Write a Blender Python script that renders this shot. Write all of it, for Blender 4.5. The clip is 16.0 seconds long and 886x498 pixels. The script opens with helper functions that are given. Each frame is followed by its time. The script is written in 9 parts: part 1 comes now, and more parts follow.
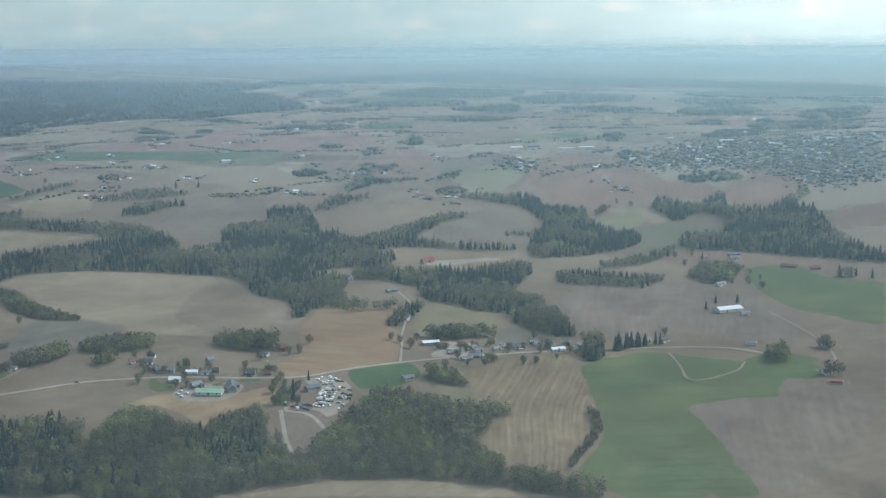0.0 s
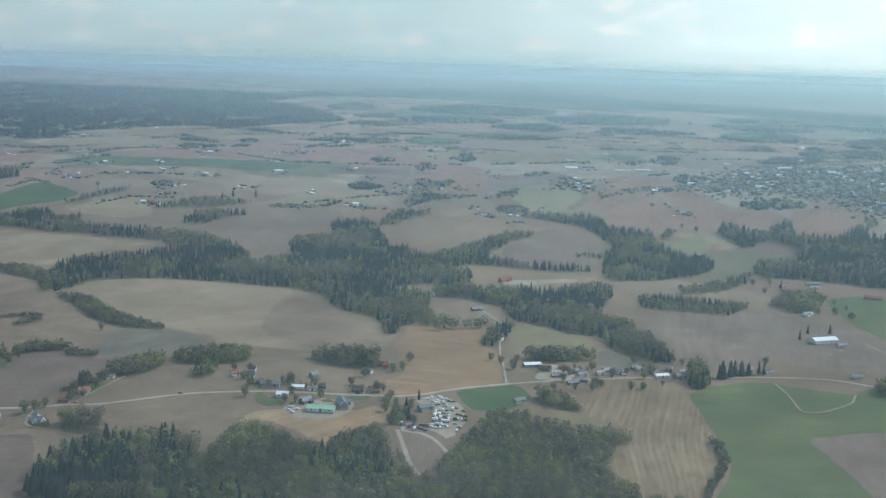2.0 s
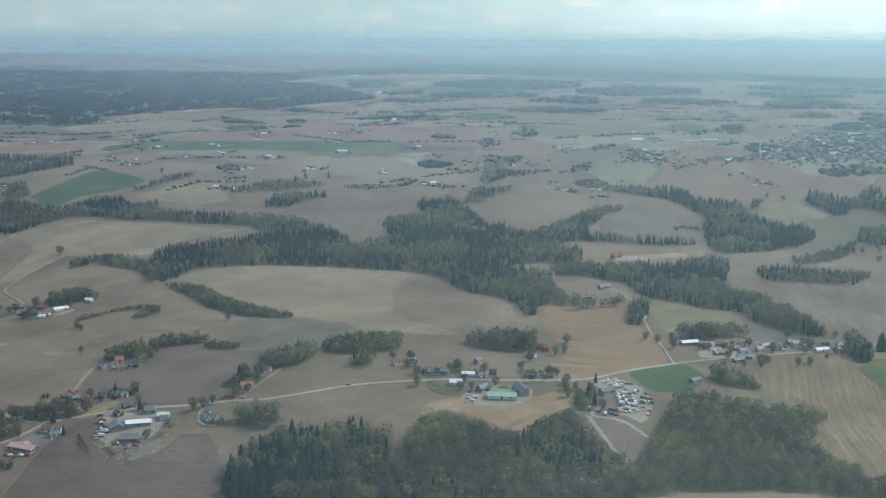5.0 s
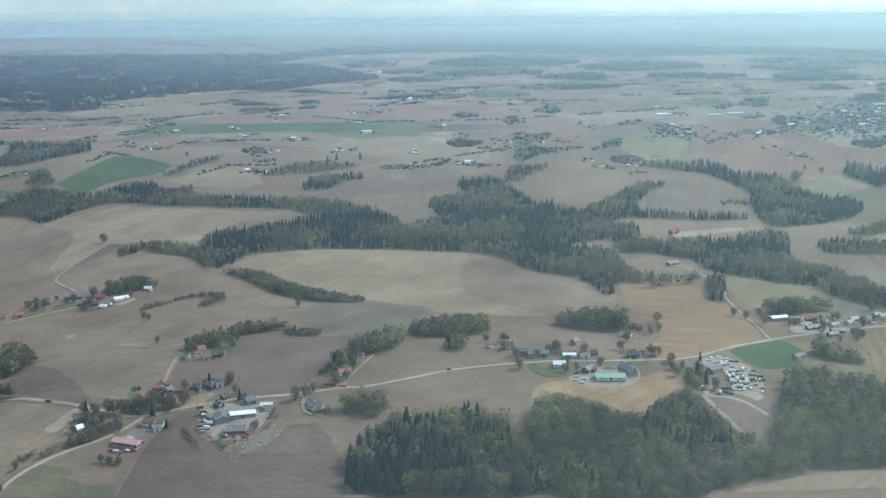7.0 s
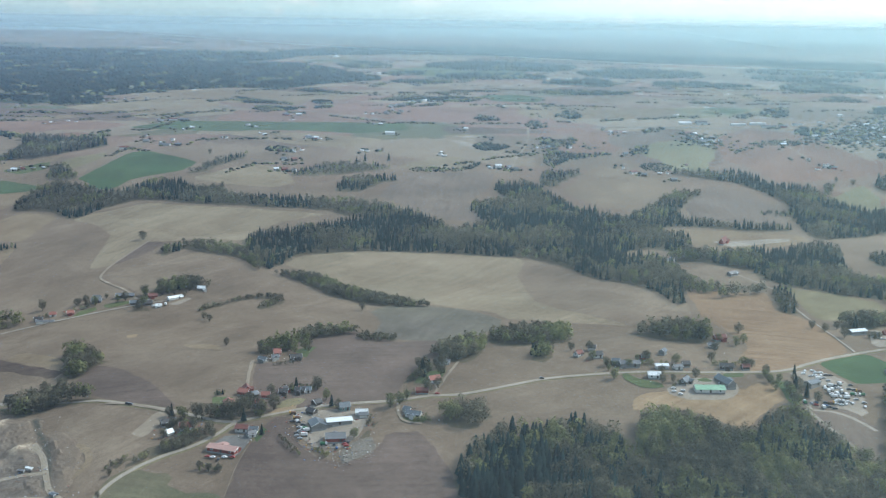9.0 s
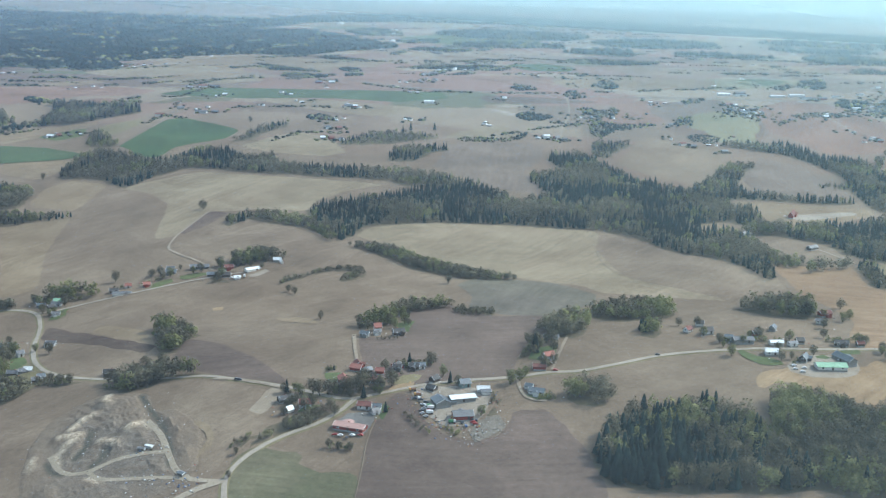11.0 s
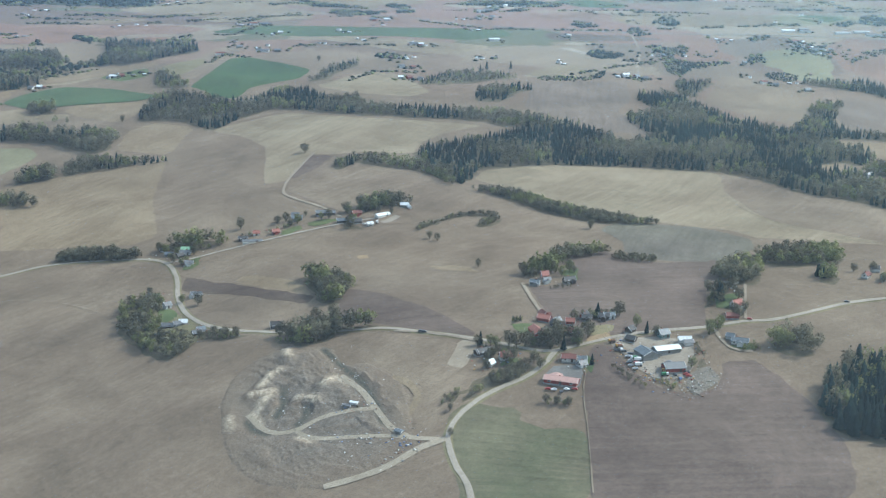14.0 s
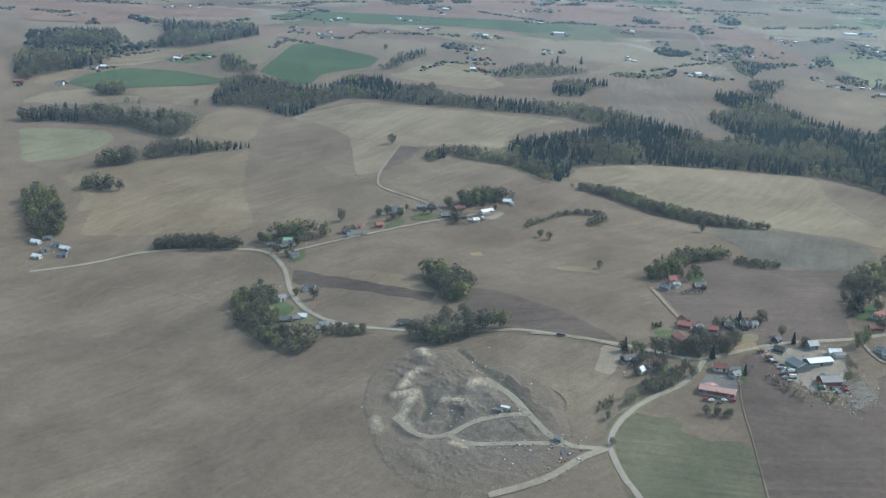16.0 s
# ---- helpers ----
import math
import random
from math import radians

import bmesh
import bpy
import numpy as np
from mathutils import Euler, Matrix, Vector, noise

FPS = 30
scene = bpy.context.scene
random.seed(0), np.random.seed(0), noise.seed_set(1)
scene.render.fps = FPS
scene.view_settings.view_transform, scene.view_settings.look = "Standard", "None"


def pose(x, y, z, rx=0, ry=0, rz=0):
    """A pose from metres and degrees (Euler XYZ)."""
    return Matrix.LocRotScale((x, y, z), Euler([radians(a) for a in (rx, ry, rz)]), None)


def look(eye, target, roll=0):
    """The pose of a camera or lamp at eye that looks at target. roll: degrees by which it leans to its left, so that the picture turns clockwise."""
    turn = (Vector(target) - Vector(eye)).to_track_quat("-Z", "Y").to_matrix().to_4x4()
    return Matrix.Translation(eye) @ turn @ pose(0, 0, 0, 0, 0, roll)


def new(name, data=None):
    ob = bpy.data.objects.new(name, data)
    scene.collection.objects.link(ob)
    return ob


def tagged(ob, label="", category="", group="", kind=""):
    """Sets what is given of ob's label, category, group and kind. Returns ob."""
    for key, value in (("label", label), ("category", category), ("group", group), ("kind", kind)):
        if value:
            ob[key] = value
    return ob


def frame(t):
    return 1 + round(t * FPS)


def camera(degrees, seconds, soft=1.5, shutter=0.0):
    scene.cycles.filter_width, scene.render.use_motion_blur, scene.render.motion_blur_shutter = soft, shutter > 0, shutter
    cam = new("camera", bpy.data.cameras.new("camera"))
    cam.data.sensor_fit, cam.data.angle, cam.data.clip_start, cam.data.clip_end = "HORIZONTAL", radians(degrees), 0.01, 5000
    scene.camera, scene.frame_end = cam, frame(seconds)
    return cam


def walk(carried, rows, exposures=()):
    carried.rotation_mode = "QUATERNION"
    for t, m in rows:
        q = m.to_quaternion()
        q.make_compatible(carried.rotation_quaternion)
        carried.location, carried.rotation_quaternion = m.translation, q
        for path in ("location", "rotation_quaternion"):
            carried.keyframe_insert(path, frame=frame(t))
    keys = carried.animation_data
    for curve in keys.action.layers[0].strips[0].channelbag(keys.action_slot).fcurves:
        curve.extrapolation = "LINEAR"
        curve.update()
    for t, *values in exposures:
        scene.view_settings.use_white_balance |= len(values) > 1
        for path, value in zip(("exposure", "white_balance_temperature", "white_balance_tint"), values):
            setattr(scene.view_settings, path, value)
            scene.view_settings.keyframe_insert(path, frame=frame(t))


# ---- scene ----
from mathutils import geometry

cam = camera(39.07, 16.0, 1.2)
EXPOSURES = [(0.0, -0.22, 5955, 5), (5.0, -0.20, 5955, 4), (7.0, 0.13, 5940, 3), (8.7, 0.14, 5930, 3), (11.0, 0.42, 5900, 2), (12.5, 0.47, 5870, 1), (14.0, 0.49, 5870, 1), (15.3, 0.44, 5850, 1), (16.0, 0.14, 5840, 1)]
SKY_STRENGTH, SUN_STRENGTH = 0.22, 3.6
# stand-in haze sheets set across the view: distance, thickness, thins towards the ground, height, half width
HAZE_SHEETS = [
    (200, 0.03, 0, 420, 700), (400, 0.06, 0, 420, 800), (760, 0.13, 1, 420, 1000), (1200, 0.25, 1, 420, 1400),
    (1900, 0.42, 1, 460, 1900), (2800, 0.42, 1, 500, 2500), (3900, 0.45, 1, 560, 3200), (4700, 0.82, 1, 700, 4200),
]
PATH = [
    (0, (304.8, 66.5, 187.5), (-147.81, 945.49, 37.05), -0.29),
    (0.5, (285.7, 61.7, 186.8), (-170.30, 937.85, 30.41), 1.14),
    (1, (266.6, 57.0, 186.2), (-189.27, 935.06, 40.76), 0.84),
    (1.5, (247.5, 52.3, 185.5), (-205.00, 933.53, 48.82), 1.63),
    (2, (228.4, 47.7, 184.8), (-217.44, 932.29, 47.84), 1.81),
    (2.5, (209.4, 43.3, 184.2), (-233.71, 928.94, 45.40), 1.30),
    (3, (190.3, 38.9, 183.5), (-250.75, 925.83, 46.47), 1.37),
    (3.5, (171.2, 34.6, 182.9), (-267.72, 922.48, 45.23), 1.65),
    (4, (152.2, 30.4, 182.2), (-284.32, 919.64, 45.64), 1.36),
    (4.5, (133.1, 26.3, 181.6), (-298.75, 916.43, 36.50), 0.79),
    (7, (38.0, 7.0, 178.5), (-359.69, 908.45, 7.40), -0.71),
    (7.5, (19.0, 3.5, 178.0), (-369.48, 908.67, 5.60), -0.25),
    (8, (0.0, 0.0, 177.4), (-380.43, 909.36, 9.06), -0.14),
    (8.5, (-19.0, -3.4, 176.8), (-392.16, 909.44, 10.97), 0.40),
    (11, (-113.9, -19.0, 174.1), (-456.41, 900.66, -18.22), 1.47),
    (11.5, (-132.9, -21.8, 173.6), (-470.63, 897.91, -26.54), 1.21),
    (12, (-151.8, -24.6, 173.1), (-484.91, 895.47, -33.40), 1.99),
    (12.5, (-170.8, -27.2, 172.6), (-499.28, 893.22, -39.34), 1.11),
    (13, (-189.7, -29.8, 172.1), (-510.43, 888.01, -62.07), 1.12),
    (13.5, (-208.7, -32.3, 171.6), (-521.19, 884.63, -76.73), 1.40),
    (14, (-227.6, -34.6, 171.1), (-539.10, 884.70, -69.26), 1.45),
    (14.5, (-246.5, -36.9, 170.6), (-575.08, 878.47, -61.95), 1.00),
    (15, (-265.5, -39.1, 170.1), (-584.18, 875.21, -79.62), 1.74),
    (15.5, (-284.4, -41.3, 169.7), (-593.71, 875.75, -82.15), 2.27),
    (16, (-303.3, -43.3, 169.2), (-604.91, 877.23, -79.15), 3.41),
]
walk(cam, [(t, look(eye, target, roll)) for t, eye, target, roll in PATH], EXPOSURES)

# ---- world and light ----
SUN_FROM = Vector((0.80, 0.56, 1.05)).normalized()
world = bpy.data.worlds.new("sky")
scene.world = world
world.use_nodes = True
wn = world.node_tree.nodes
wl = world.node_tree.links
wn.clear()
sky = wn.new("ShaderNodeTexSky")
sky.sky_type = "NISHITA"
sky.sun_disc = False
sky.sun_elevation = math.asin(SUN_FROM.z)
sky.sun_rotation = math.atan2(SUN_FROM.x, SUN_FROM.y)
sky.altitude = 300
sky.air_density = 1.0
sky.dust_density = 1.5
sky.ozone_density = 2.0
coord = wn.new("ShaderNodeTexCoord")
stretch = wn.new("ShaderNodeMapping")
stretch.inputs["Scale"].default_value = (2.6, 2.6, 13.0)
clouds = wn.new("ShaderNodeTexNoise")
clouds.inputs["Scale"].default_value = 1.3
clouds.inputs["Detail"].default_value = 5
clouds.inputs["Roughness"].default_value = 0.62
band = wn.new("ShaderNodeValToRGB")
band.color_ramp.elements[0].color = (0.90, 0.90, 0.90, 1)
band.color_ramp.elements[0].position = 0.40
band.color_ramp.elements[1].position = 0.68
band.color_ramp.elements[1].color = (0.99, 0.99, 0.99, 1)
veil = wn.new("ShaderNodeMixRGB")
# thin cloud, brighter towards the sun
glow = wn.new("ShaderNodeVectorMath")
glow.operation = "DOT_PRODUCT"
glow.inputs[1].default_value = tuple(SUN_FROM)
wl.new(coord.outputs["Generated"], glow.inputs[0])
lit = wn.new("ShaderNodeMapRange")
lit.inputs["From Min"].default_value = -0.25
lit.inputs["From Max"].default_value = 0.95
wl.new(glow.outputs["Value"], lit.inputs["Value"])
shine = wn.new("ShaderNodeValToRGB")
glow_steps = ((0.0, (0.225, 0.270, 0.278)), (0.30, (0.27, 0.335, 0.335)), (0.5, (0.54, 0.60, 0.575)), (1.0, (0.90, 0.92, 0.88)))
while len(shine.color_ramp.elements) < len(glow_steps):
    shine.color_ramp.elements.new(0.5)
for e, (p, col) in zip(shine.color_ramp.elements, glow_steps):
    e.position, e.color = p, (*col, 1)
wl.new(lit.outputs["Result"], shine.inputs["Fac"])
puff = wn.new("ShaderNodeMapRange")
puff.inputs["From Min"].default_value = 0.46
puff.inputs["From Max"].default_value = 0.70
puff.inputs["To Min"].default_value = 9.7
puff.inputs["To Max"].default_value = 11.7
wl.new(clouds.outputs["Fac"], puff.inputs["Value"])
lift_up = wn.new("ShaderNodeVectorMath")
lift_up.operation = "SCALE"
wl.new(shine.outputs["Color"], lift_up.inputs[0])
wl.new(puff.outputs["Result"], lift_up.inputs["Scale"])
# small warm-white puffs in front of the thin cloud
squash = wn.new("ShaderNodeMapping")
squash.inputs["Scale"].default_value = (1.0, 1.0, 2.1)
tufts = wn.new("ShaderNodeTexNoise")
tufts.inputs["Scale"].default_value = 27.0
tufts.inputs["Detail"].default_value = 6
tufts.inputs["Roughness"].default_value = 0.58
wl.new(coord.outputs["Generated"], squash.inputs["Vector"])
wl.new(squash.outputs["Vector"], tufts.inputs["Vector"])
tuft = wn.new("ShaderNodeMapRange")
tuft.inputs["From Min"].default_value = 0.55
tuft.inputs["From Max"].default_value = 0.76
wl.new(tufts.outputs["Fac"], tuft.inputs["Value"])
bright = wn.new("ShaderNodeMixRGB")
bright.blend_type = "MULTIPLY"
bright.inputs["Color2"].default_value = (1.36, 1.14, 1.08, 1)
wl.new(tuft.outputs["Result"], bright.inputs["Fac"])
wl.new(lift_up.outputs["Vector"], bright.inputs["Color1"])
wl.new(bright.outputs["Color"], veil.inputs["Color2"])
back = wn.new("ShaderNodeBackground")
back.inputs["Strength"].default_value = SKY_STRENGTH
wout = wn.new("ShaderNodeOutputWorld")
wl.new(coord.outputs["Generated"], stretch.inputs["Vector"])
wl.new(stretch.outputs["Vector"], clouds.inputs["Vector"])
wl.new(clouds.outputs["Fac"], band.inputs["Fac"])
rise = wn.new("ShaderNodeSeparateXYZ")
wl.new(coord.outputs["Generated"], rise.inputs["Vector"])
thin_up = wn.new("ShaderNodeMapRange")
thin_up.inputs["From Min"].default_value = 0.12
thin_up.inputs["From Max"].default_value = 0.5
thin_up.inputs["To Min"].default_value = 1.0
thin_up.inputs["To Max"].default_value = 0.25
wl.new(rise.outputs["Z"], thin_up.inputs["Value"])
cover = wn.new("ShaderNodeMath")
cover.operation = "MULTIPLY"
wl.new(band.outputs["Color"], cover.inputs[0])
wl.new(thin_up.outputs["Result"], cover.inputs[1])
wl.new(cover.outputs[0], veil.inputs["Fac"])
wl.new(sky.outputs["Color"], veil.inputs["Color1"])
wl.new(veil.outputs["Color"], back.inputs["Color"])
wl.new(back.outputs["Background"], wout.inputs["Surface"])

sun = new("sun", bpy.data.lights.new("sun", "SUN"))
sun.data.energy = SUN_STRENGTH
sun.data.angle = radians(0.6)
sun.data.color = (1.0, 0.95, 0.87)
sun.matrix_world = look((0, 0, 900), Vector((0, 0, 900)) - SUN_FROM)


# ---- materials ----
def blank(name, rough=0.9, spec=0.2):
    m = bpy.data.materials.new(name)
    m.use_nodes = True
    bsdf = m.node_tree.nodes["Principled BSDF"]
    bsdf.inputs["Roughness"].default_value = rough
    bsdf.inputs["Specular IOR Level"].default_value = spec
    return m, m.node_tree.nodes, m.node_tree.links, bsdf


def texture(nodes, links, kind, scale, vector, **values):
    n = nodes.new(kind)
    n.inputs["Scale"].default_value = scale
    for key, value in values.items():
        n.inputs[key.replace("_", " ")].default_value = value
    links.new(vector, n.inputs["Vector"])
    return n


def mixed(nodes, links, fac, a, b, mode="MIX"):
    n = nodes.new("ShaderNodeMixRGB")
    n.blend_type = mode
    for socket, value in ((n.inputs["Fac"], fac), (n.inputs["Color1"], a), (n.inputs["Color2"], b)):
        if isinstance(value, (int, float)):
            socket.default_value = value
        elif isinstance(value, tuple):
            socket.default_value = (*value, 1)
        else:
            links.new(value, socket)
    return n.outputs["Color"]


def ramp(nodes, links, source, low, high, least=0.0, most=1.0):
    n = nodes.new("ShaderNodeMapRange")
    n.inputs["To Min"].default_value = least
    n.inputs["To Max"].default_value = most
    n.inputs["From Min"].default_value = low
    n.inputs["From Max"].default_value = high
    links.new(source, n.inputs["Value"])
    return n.outputs["Result"]


def soil(name, main, light, dark, turn=0.0, furrow=0.0, pitch=9.0, patch=0.0, bump=0.35):
    """Open ground: drifts of lighter and darker soil, stains, clods and tillage lines."""
    m, nodes, links, bsdf = blank(name, 0.95, 0.08)
    main, light, dark = (tuple(k * v for k, v in zip((0.708, 0.690, 0.668), c)) for c in (main, light, dark))
    at = nodes.new("ShaderNodeTexCoord").outputs["Object"]
    broad = texture(nodes, links, "ShaderNodeTexNoise", 1 / 90, at, Detail=4.0, Roughness=0.6)
    middle = texture(nodes, links, "ShaderNodeTexNoise", 1 / 16, at, Detail=5.0, Roughness=0.65, Distortion=0.3)
    fine = texture(nodes, links, "ShaderNodeTexNoise", 1 / 1.2, at, Detail=3.0, Roughness=0.7)
    c = mixed(nodes, links, ramp(nodes, links, broad.outputs["Fac"], 0.36, 0.64), main, light)
    c = mixed(nodes, links, ramp(nodes, links, middle.outputs["Fac"], 0.56, 0.95), c, dark)
    c = mixed(nodes, links, 0.24, c, ramp(nodes, links, fine.outputs["Fac"], 0.2, 0.8), "SOFT_LIGHT")
    bend = nodes.new("ShaderNodeVectorMath")
    bend.operation = "MULTIPLY_ADD"
    bend.inputs[1].default_value = (34, 34, 0)
    sway = texture(nodes, links, "ShaderNodeTexNoise", 1 / 150, at, Detail=0.5)
    links.new(sway.outputs["Color"], bend.inputs[0])
    links.new(at, bend.inputs[2])
    comb = nodes.new("ShaderNodeMapping")
    comb.inputs["Rotation"].default_value = (0, 0, radians(turn))
    links.new(bend.outputs["Vector"], comb.inputs["Vector"])
    long_lines = nodes.new("ShaderNodeMapping")
    long_lines.inputs["Scale"].default_value = (0.28, 0.012, 0.0)
    links.new(comb.outputs["Vector"], long_lines.inputs["Vector"])
    streaks = texture(nodes, links, "ShaderNodeTexNoise", 1.0, long_lines.outputs["Vector"], Detail=4.0, Roughness=0.75)
    c = mixed(nodes, links, 0.12 + 0.3 * furrow, c, ramp(nodes, links, streaks.outputs["Fac"], 0.28, 0.72), "SOFT_LIGHT")
    stain = texture(nodes, links, "ShaderNodeTexNoise", 1 / 60, at, Detail=7.0, Roughness=0.62, Distortion=0.4)
    c = mixed(nodes, links, 0.42, c, ramp(nodes, links, stain.outputs["Fac"], 0.22, 0.78), "SOFT_LIGHT")
    speck = texture(nodes, links, "ShaderNodeTexNoise", 1 / 3.5, at, Detail=4.0, Roughness=0.7)
    c = mixed(nodes, links, 0.16, c, ramp(nodes, links, speck.outputs["Fac"], 0.25, 0.75), "SOFT_LIGHT")
    damp = texture(nodes, links, "ShaderNodeTexNoise", 1 / 26, at, Detail=6.0, Roughness=0.7, Distortion=0.6)
    spots = nodes.new("ShaderNodeMath")
    spots.operation = "MULTIPLY"
    spots.inputs[1].default_value = 0.5
    links.new(ramp(nodes, links, damp.outputs["Fac"], 0.68, 0.78), spots.inputs[0])
    c = mixed(nodes, links, spots.outputs[0], c, tuple(0.72 * v for v in dark))
    if patch:
        cells = nodes.new("ShaderNodeTexVoronoi")
        cells.inputs["Scale"].default_value = 1 / 120
        squash = nodes.new("ShaderNodeMapping")
        squash.inputs["Scale"].default_value = (0.75, 1.15, 0)
        squash.inputs["Rotation"].default_value = (0, 0, 0.4)
        push = nodes.new("ShaderNodeVectorMath")
        push.operation = "MULTIPLY_ADD"
        push.inputs[1].default_value = (70, 70, 0)
        links.new(middle.outputs["Color"], push.inputs[0])
        links.new(at, push.inputs[2])
        links.new(push.outputs["Vector"], squash.inputs["Vector"])
        links.new(squash.outputs["Vector"], cells.inputs["Vector"])
        hue = nodes.new("ShaderNodeValToRGB")
        hue.color_ramp.interpolation = "CONSTANT"
        stops = ((0.0, (0.112, 0.080, 0.064)), (0.14, (0.200, 0.155, 0.112)), (0.28, (0.165, 0.108, 0.084)), (0.42, (0.085, 0.100, 0.058)),
                 (0.50, (0.225, 0.185, 0.135)), (0.66, (0.195, 0.118, 0.092)), (0.80, (0.138, 0.108, 0.080)), (0.90, (0.175, 0.128, 0.097)))
        while len(hue.color_ramp.elements) < len(stops):
            hue.color_ramp.elements.new(0.5)
        for e, (p, col) in zip(hue.color_ramp.elements, stops):
            e.position, e.color = p, (*col, 1)
        split = nodes.new("ShaderNodeSeparateColor")
        links.new(cells.outputs["Color"], split.inputs["Color"])
        links.new(split.outputs["Red"], hue.inputs["Fac"])
        place = nodes.new("ShaderNodeSeparateXYZ")
        links.new(at, place.inputs["Vector"])
        plain_start = nodes.new("ShaderNodeMath")
        plain_start.operation = "MULTIPLY"
        plain_start.inputs[1].default_value = patch
        links.new(ramp(nodes, links, place.outputs["Y"], 1000, 1400), plain_start.inputs[0])
        c = mixed(nodes, links, plain_start.outputs[0], c, hue.outputs["Color"])
    if furrow:
        lines = nodes.new("ShaderNodeTexWave")
        lines.inputs["Scale"].default_value = 0.314 / (pitch * 0.55)
        lines.inputs["Distortion"].default_value = 0.7
        lines.inputs["Detail"].default_value = 2.0
        lines.inputs["Detail Scale"].default_value = 0.35
        links.new(comb.outputs["Vector"], lines.inputs["Vector"])
        fade = nodes.new("ShaderNodeMath")
        fade.operation = "MULTIPLY"
        links.new(lines.outputs["Fac"], fade.inputs[0])
        links.new(ramp(nodes, links, middle.outputs["Fac"], 0.3, 0.7), fade.inputs[1])
        scaled = nodes.new("ShaderNodeMath")
        scaled.operation = "MULTIPLY"
        scaled.inputs[1].default_value = furrow * 0.6
        links.new(fade.outputs[0], scaled.inputs[0])
        c = mixed(nodes, links, scaled.outputs[0], c, dark)
    links.new(c, bsdf.inputs["Base Color"])
    relief = nodes.new("ShaderNodeBump")
    relief.inputs["Strength"].default_value = bump
    relief.inputs["Distance"].default_value = 0.35
    links.new(fine.outputs["Fac"], relief.inputs["Height"])
    links.new(relief.outputs["Normal"], bsdf.inputs["Normal"])
    return m


def leafy(name, dark, light, rough=0.85):
    """Foliage and twigs, each clump a little different."""
    m, nodes, links, bsdf = blank(name, rough, 0.1)
    geo = nodes.new("ShaderNodeNewGeometry")
    tone = nodes.new("ShaderNodeAttribute")
    tone.attribute_name = "tone"
    at = nodes.new("ShaderNodeTexCoord").outputs["Object"]
    drift = texture(nodes, links, "ShaderNodeTexNoise", 1 / 5, at, Detail=2.0)
    sweep = texture(nodes, links, "ShaderNodeTexNoise", 1 / 45, at, Detail=3.0)
    half = tuple(0.5 * (a + b) for a, b in zip(dark, light))
    c = mixed(nodes, links, tone.outputs["Fac"], dark, light)
    c = mixed(nodes, links, 0.3, c, mixed(nodes, links, geo.outputs["Random Per Island"], dark, half))
    c = mixed(nodes, links, 0.35, c, ramp(nodes, links, drift.outputs["Fac"], 0.25, 0.75), "SOFT_LIGHT")
    c = mixed(nodes, links, 0.5, c, ramp(nodes, links, sweep.outputs["Fac"], 0.3, 0.7), "SOFT_LIGHT")
    links.new(c, bsdf.inputs["Base Color"])
    thin = nodes.new("ShaderNodeBsdfTranslucent")
    links.new(c, thin.inputs["Color"])
    both = nodes.new("ShaderNodeMixShader")
    both.inputs["Fac"].default_value = 0.45
    links.new(bsdf.outputs["BSDF"], both.inputs[1])
    links.new(thin.outputs["BSDF"], both.inputs[2])
    links.new(both.outputs["Shader"], nodes["Material Output"].inputs["Surface"])
    return m


def plain(name, colour, second, scale, rough=0.8, spec=0.25, metal=0.0, stretch=None):
    """Painted wood, metal sheet, tiles: weathered at two scales."""
    m, nodes, links, bsdf = blank(name, rough, spec)
    bsdf.inputs["Metallic"].default_value = metal
    at = nodes.new("ShaderNodeTexCoord").outputs["Object"]
    if stretch:
        mp = nodes.new("ShaderNodeMapping")
        mp.inputs["Scale"].default_value = stretch
        links.new(at, mp.inputs["Vector"])
        at = mp.outputs["Vector"]
    big = texture(nodes, links, "ShaderNodeTexNoise", scale, at, Detail=5.0, Roughness=0.65)
    small = texture(nodes, links, "ShaderNodeTexNoise", scale * 9, at, Detail=2.0)
    c = mixed(nodes, links, ramp(nodes, links, big.outputs["Fac"], 0.35, 0.7), colour, second)
    info = nodes.new("ShaderNodeObjectInfo")
    c = mixed(nodes, links, 0.12, c, small.outputs["Color"], "SOFT_LIGHT")
    shade = nodes.new("ShaderNodeHueSaturation")
    links.new(ramp(nodes, links, info.outputs["Random"], -5.0, 1.6), shade.inputs["Value"])
    links.new(c, shade.inputs["Color"])
    links.new(shade.outputs["Color"], bsdf.inputs["Base Color"])
    relief = nodes.new("ShaderNodeBump")
    relief.inputs["Strength"].default_value = 0.25
    links.new(small.outputs["Fac"], relief.inputs["Height"])
    links.new(relief.outputs["Normal"], bsdf.inputs["Normal"])
    return m


M = {}
M["ground"] = soil("farmland", (0.182, 0.140, 0.10), (0.212, 0.167, 0.12), (0.148, 0.112, 0.082), 35, patch=0.85)
M["plough_warm"] = soil("warm_soil", (0.20, 0.155, 0.112), (0.235, 0.188, 0.135), (0.165, 0.125, 0.09), 20, 0.25, 14)
M["plough_dark"] = soil("dark_soil", (0.140, 0.106, 0.087), (0.160, 0.124, 0.100), (0.116, 0.086, 0.071), 70, 0.2, 10)
M["plough_wet"] = soil("wet_soil", (0.094, 0.070, 0.056), (0.125, 0.096, 0.076), (0.072, 0.054, 0.045), 70, 0.3, 10)
M["plough_grey"] = soil("grey_brown_soil", (0.175, 0.14, 0.112), (0.21, 0.17, 0.135), (0.14, 0.11, 0.09), -15, 0.3, 12)
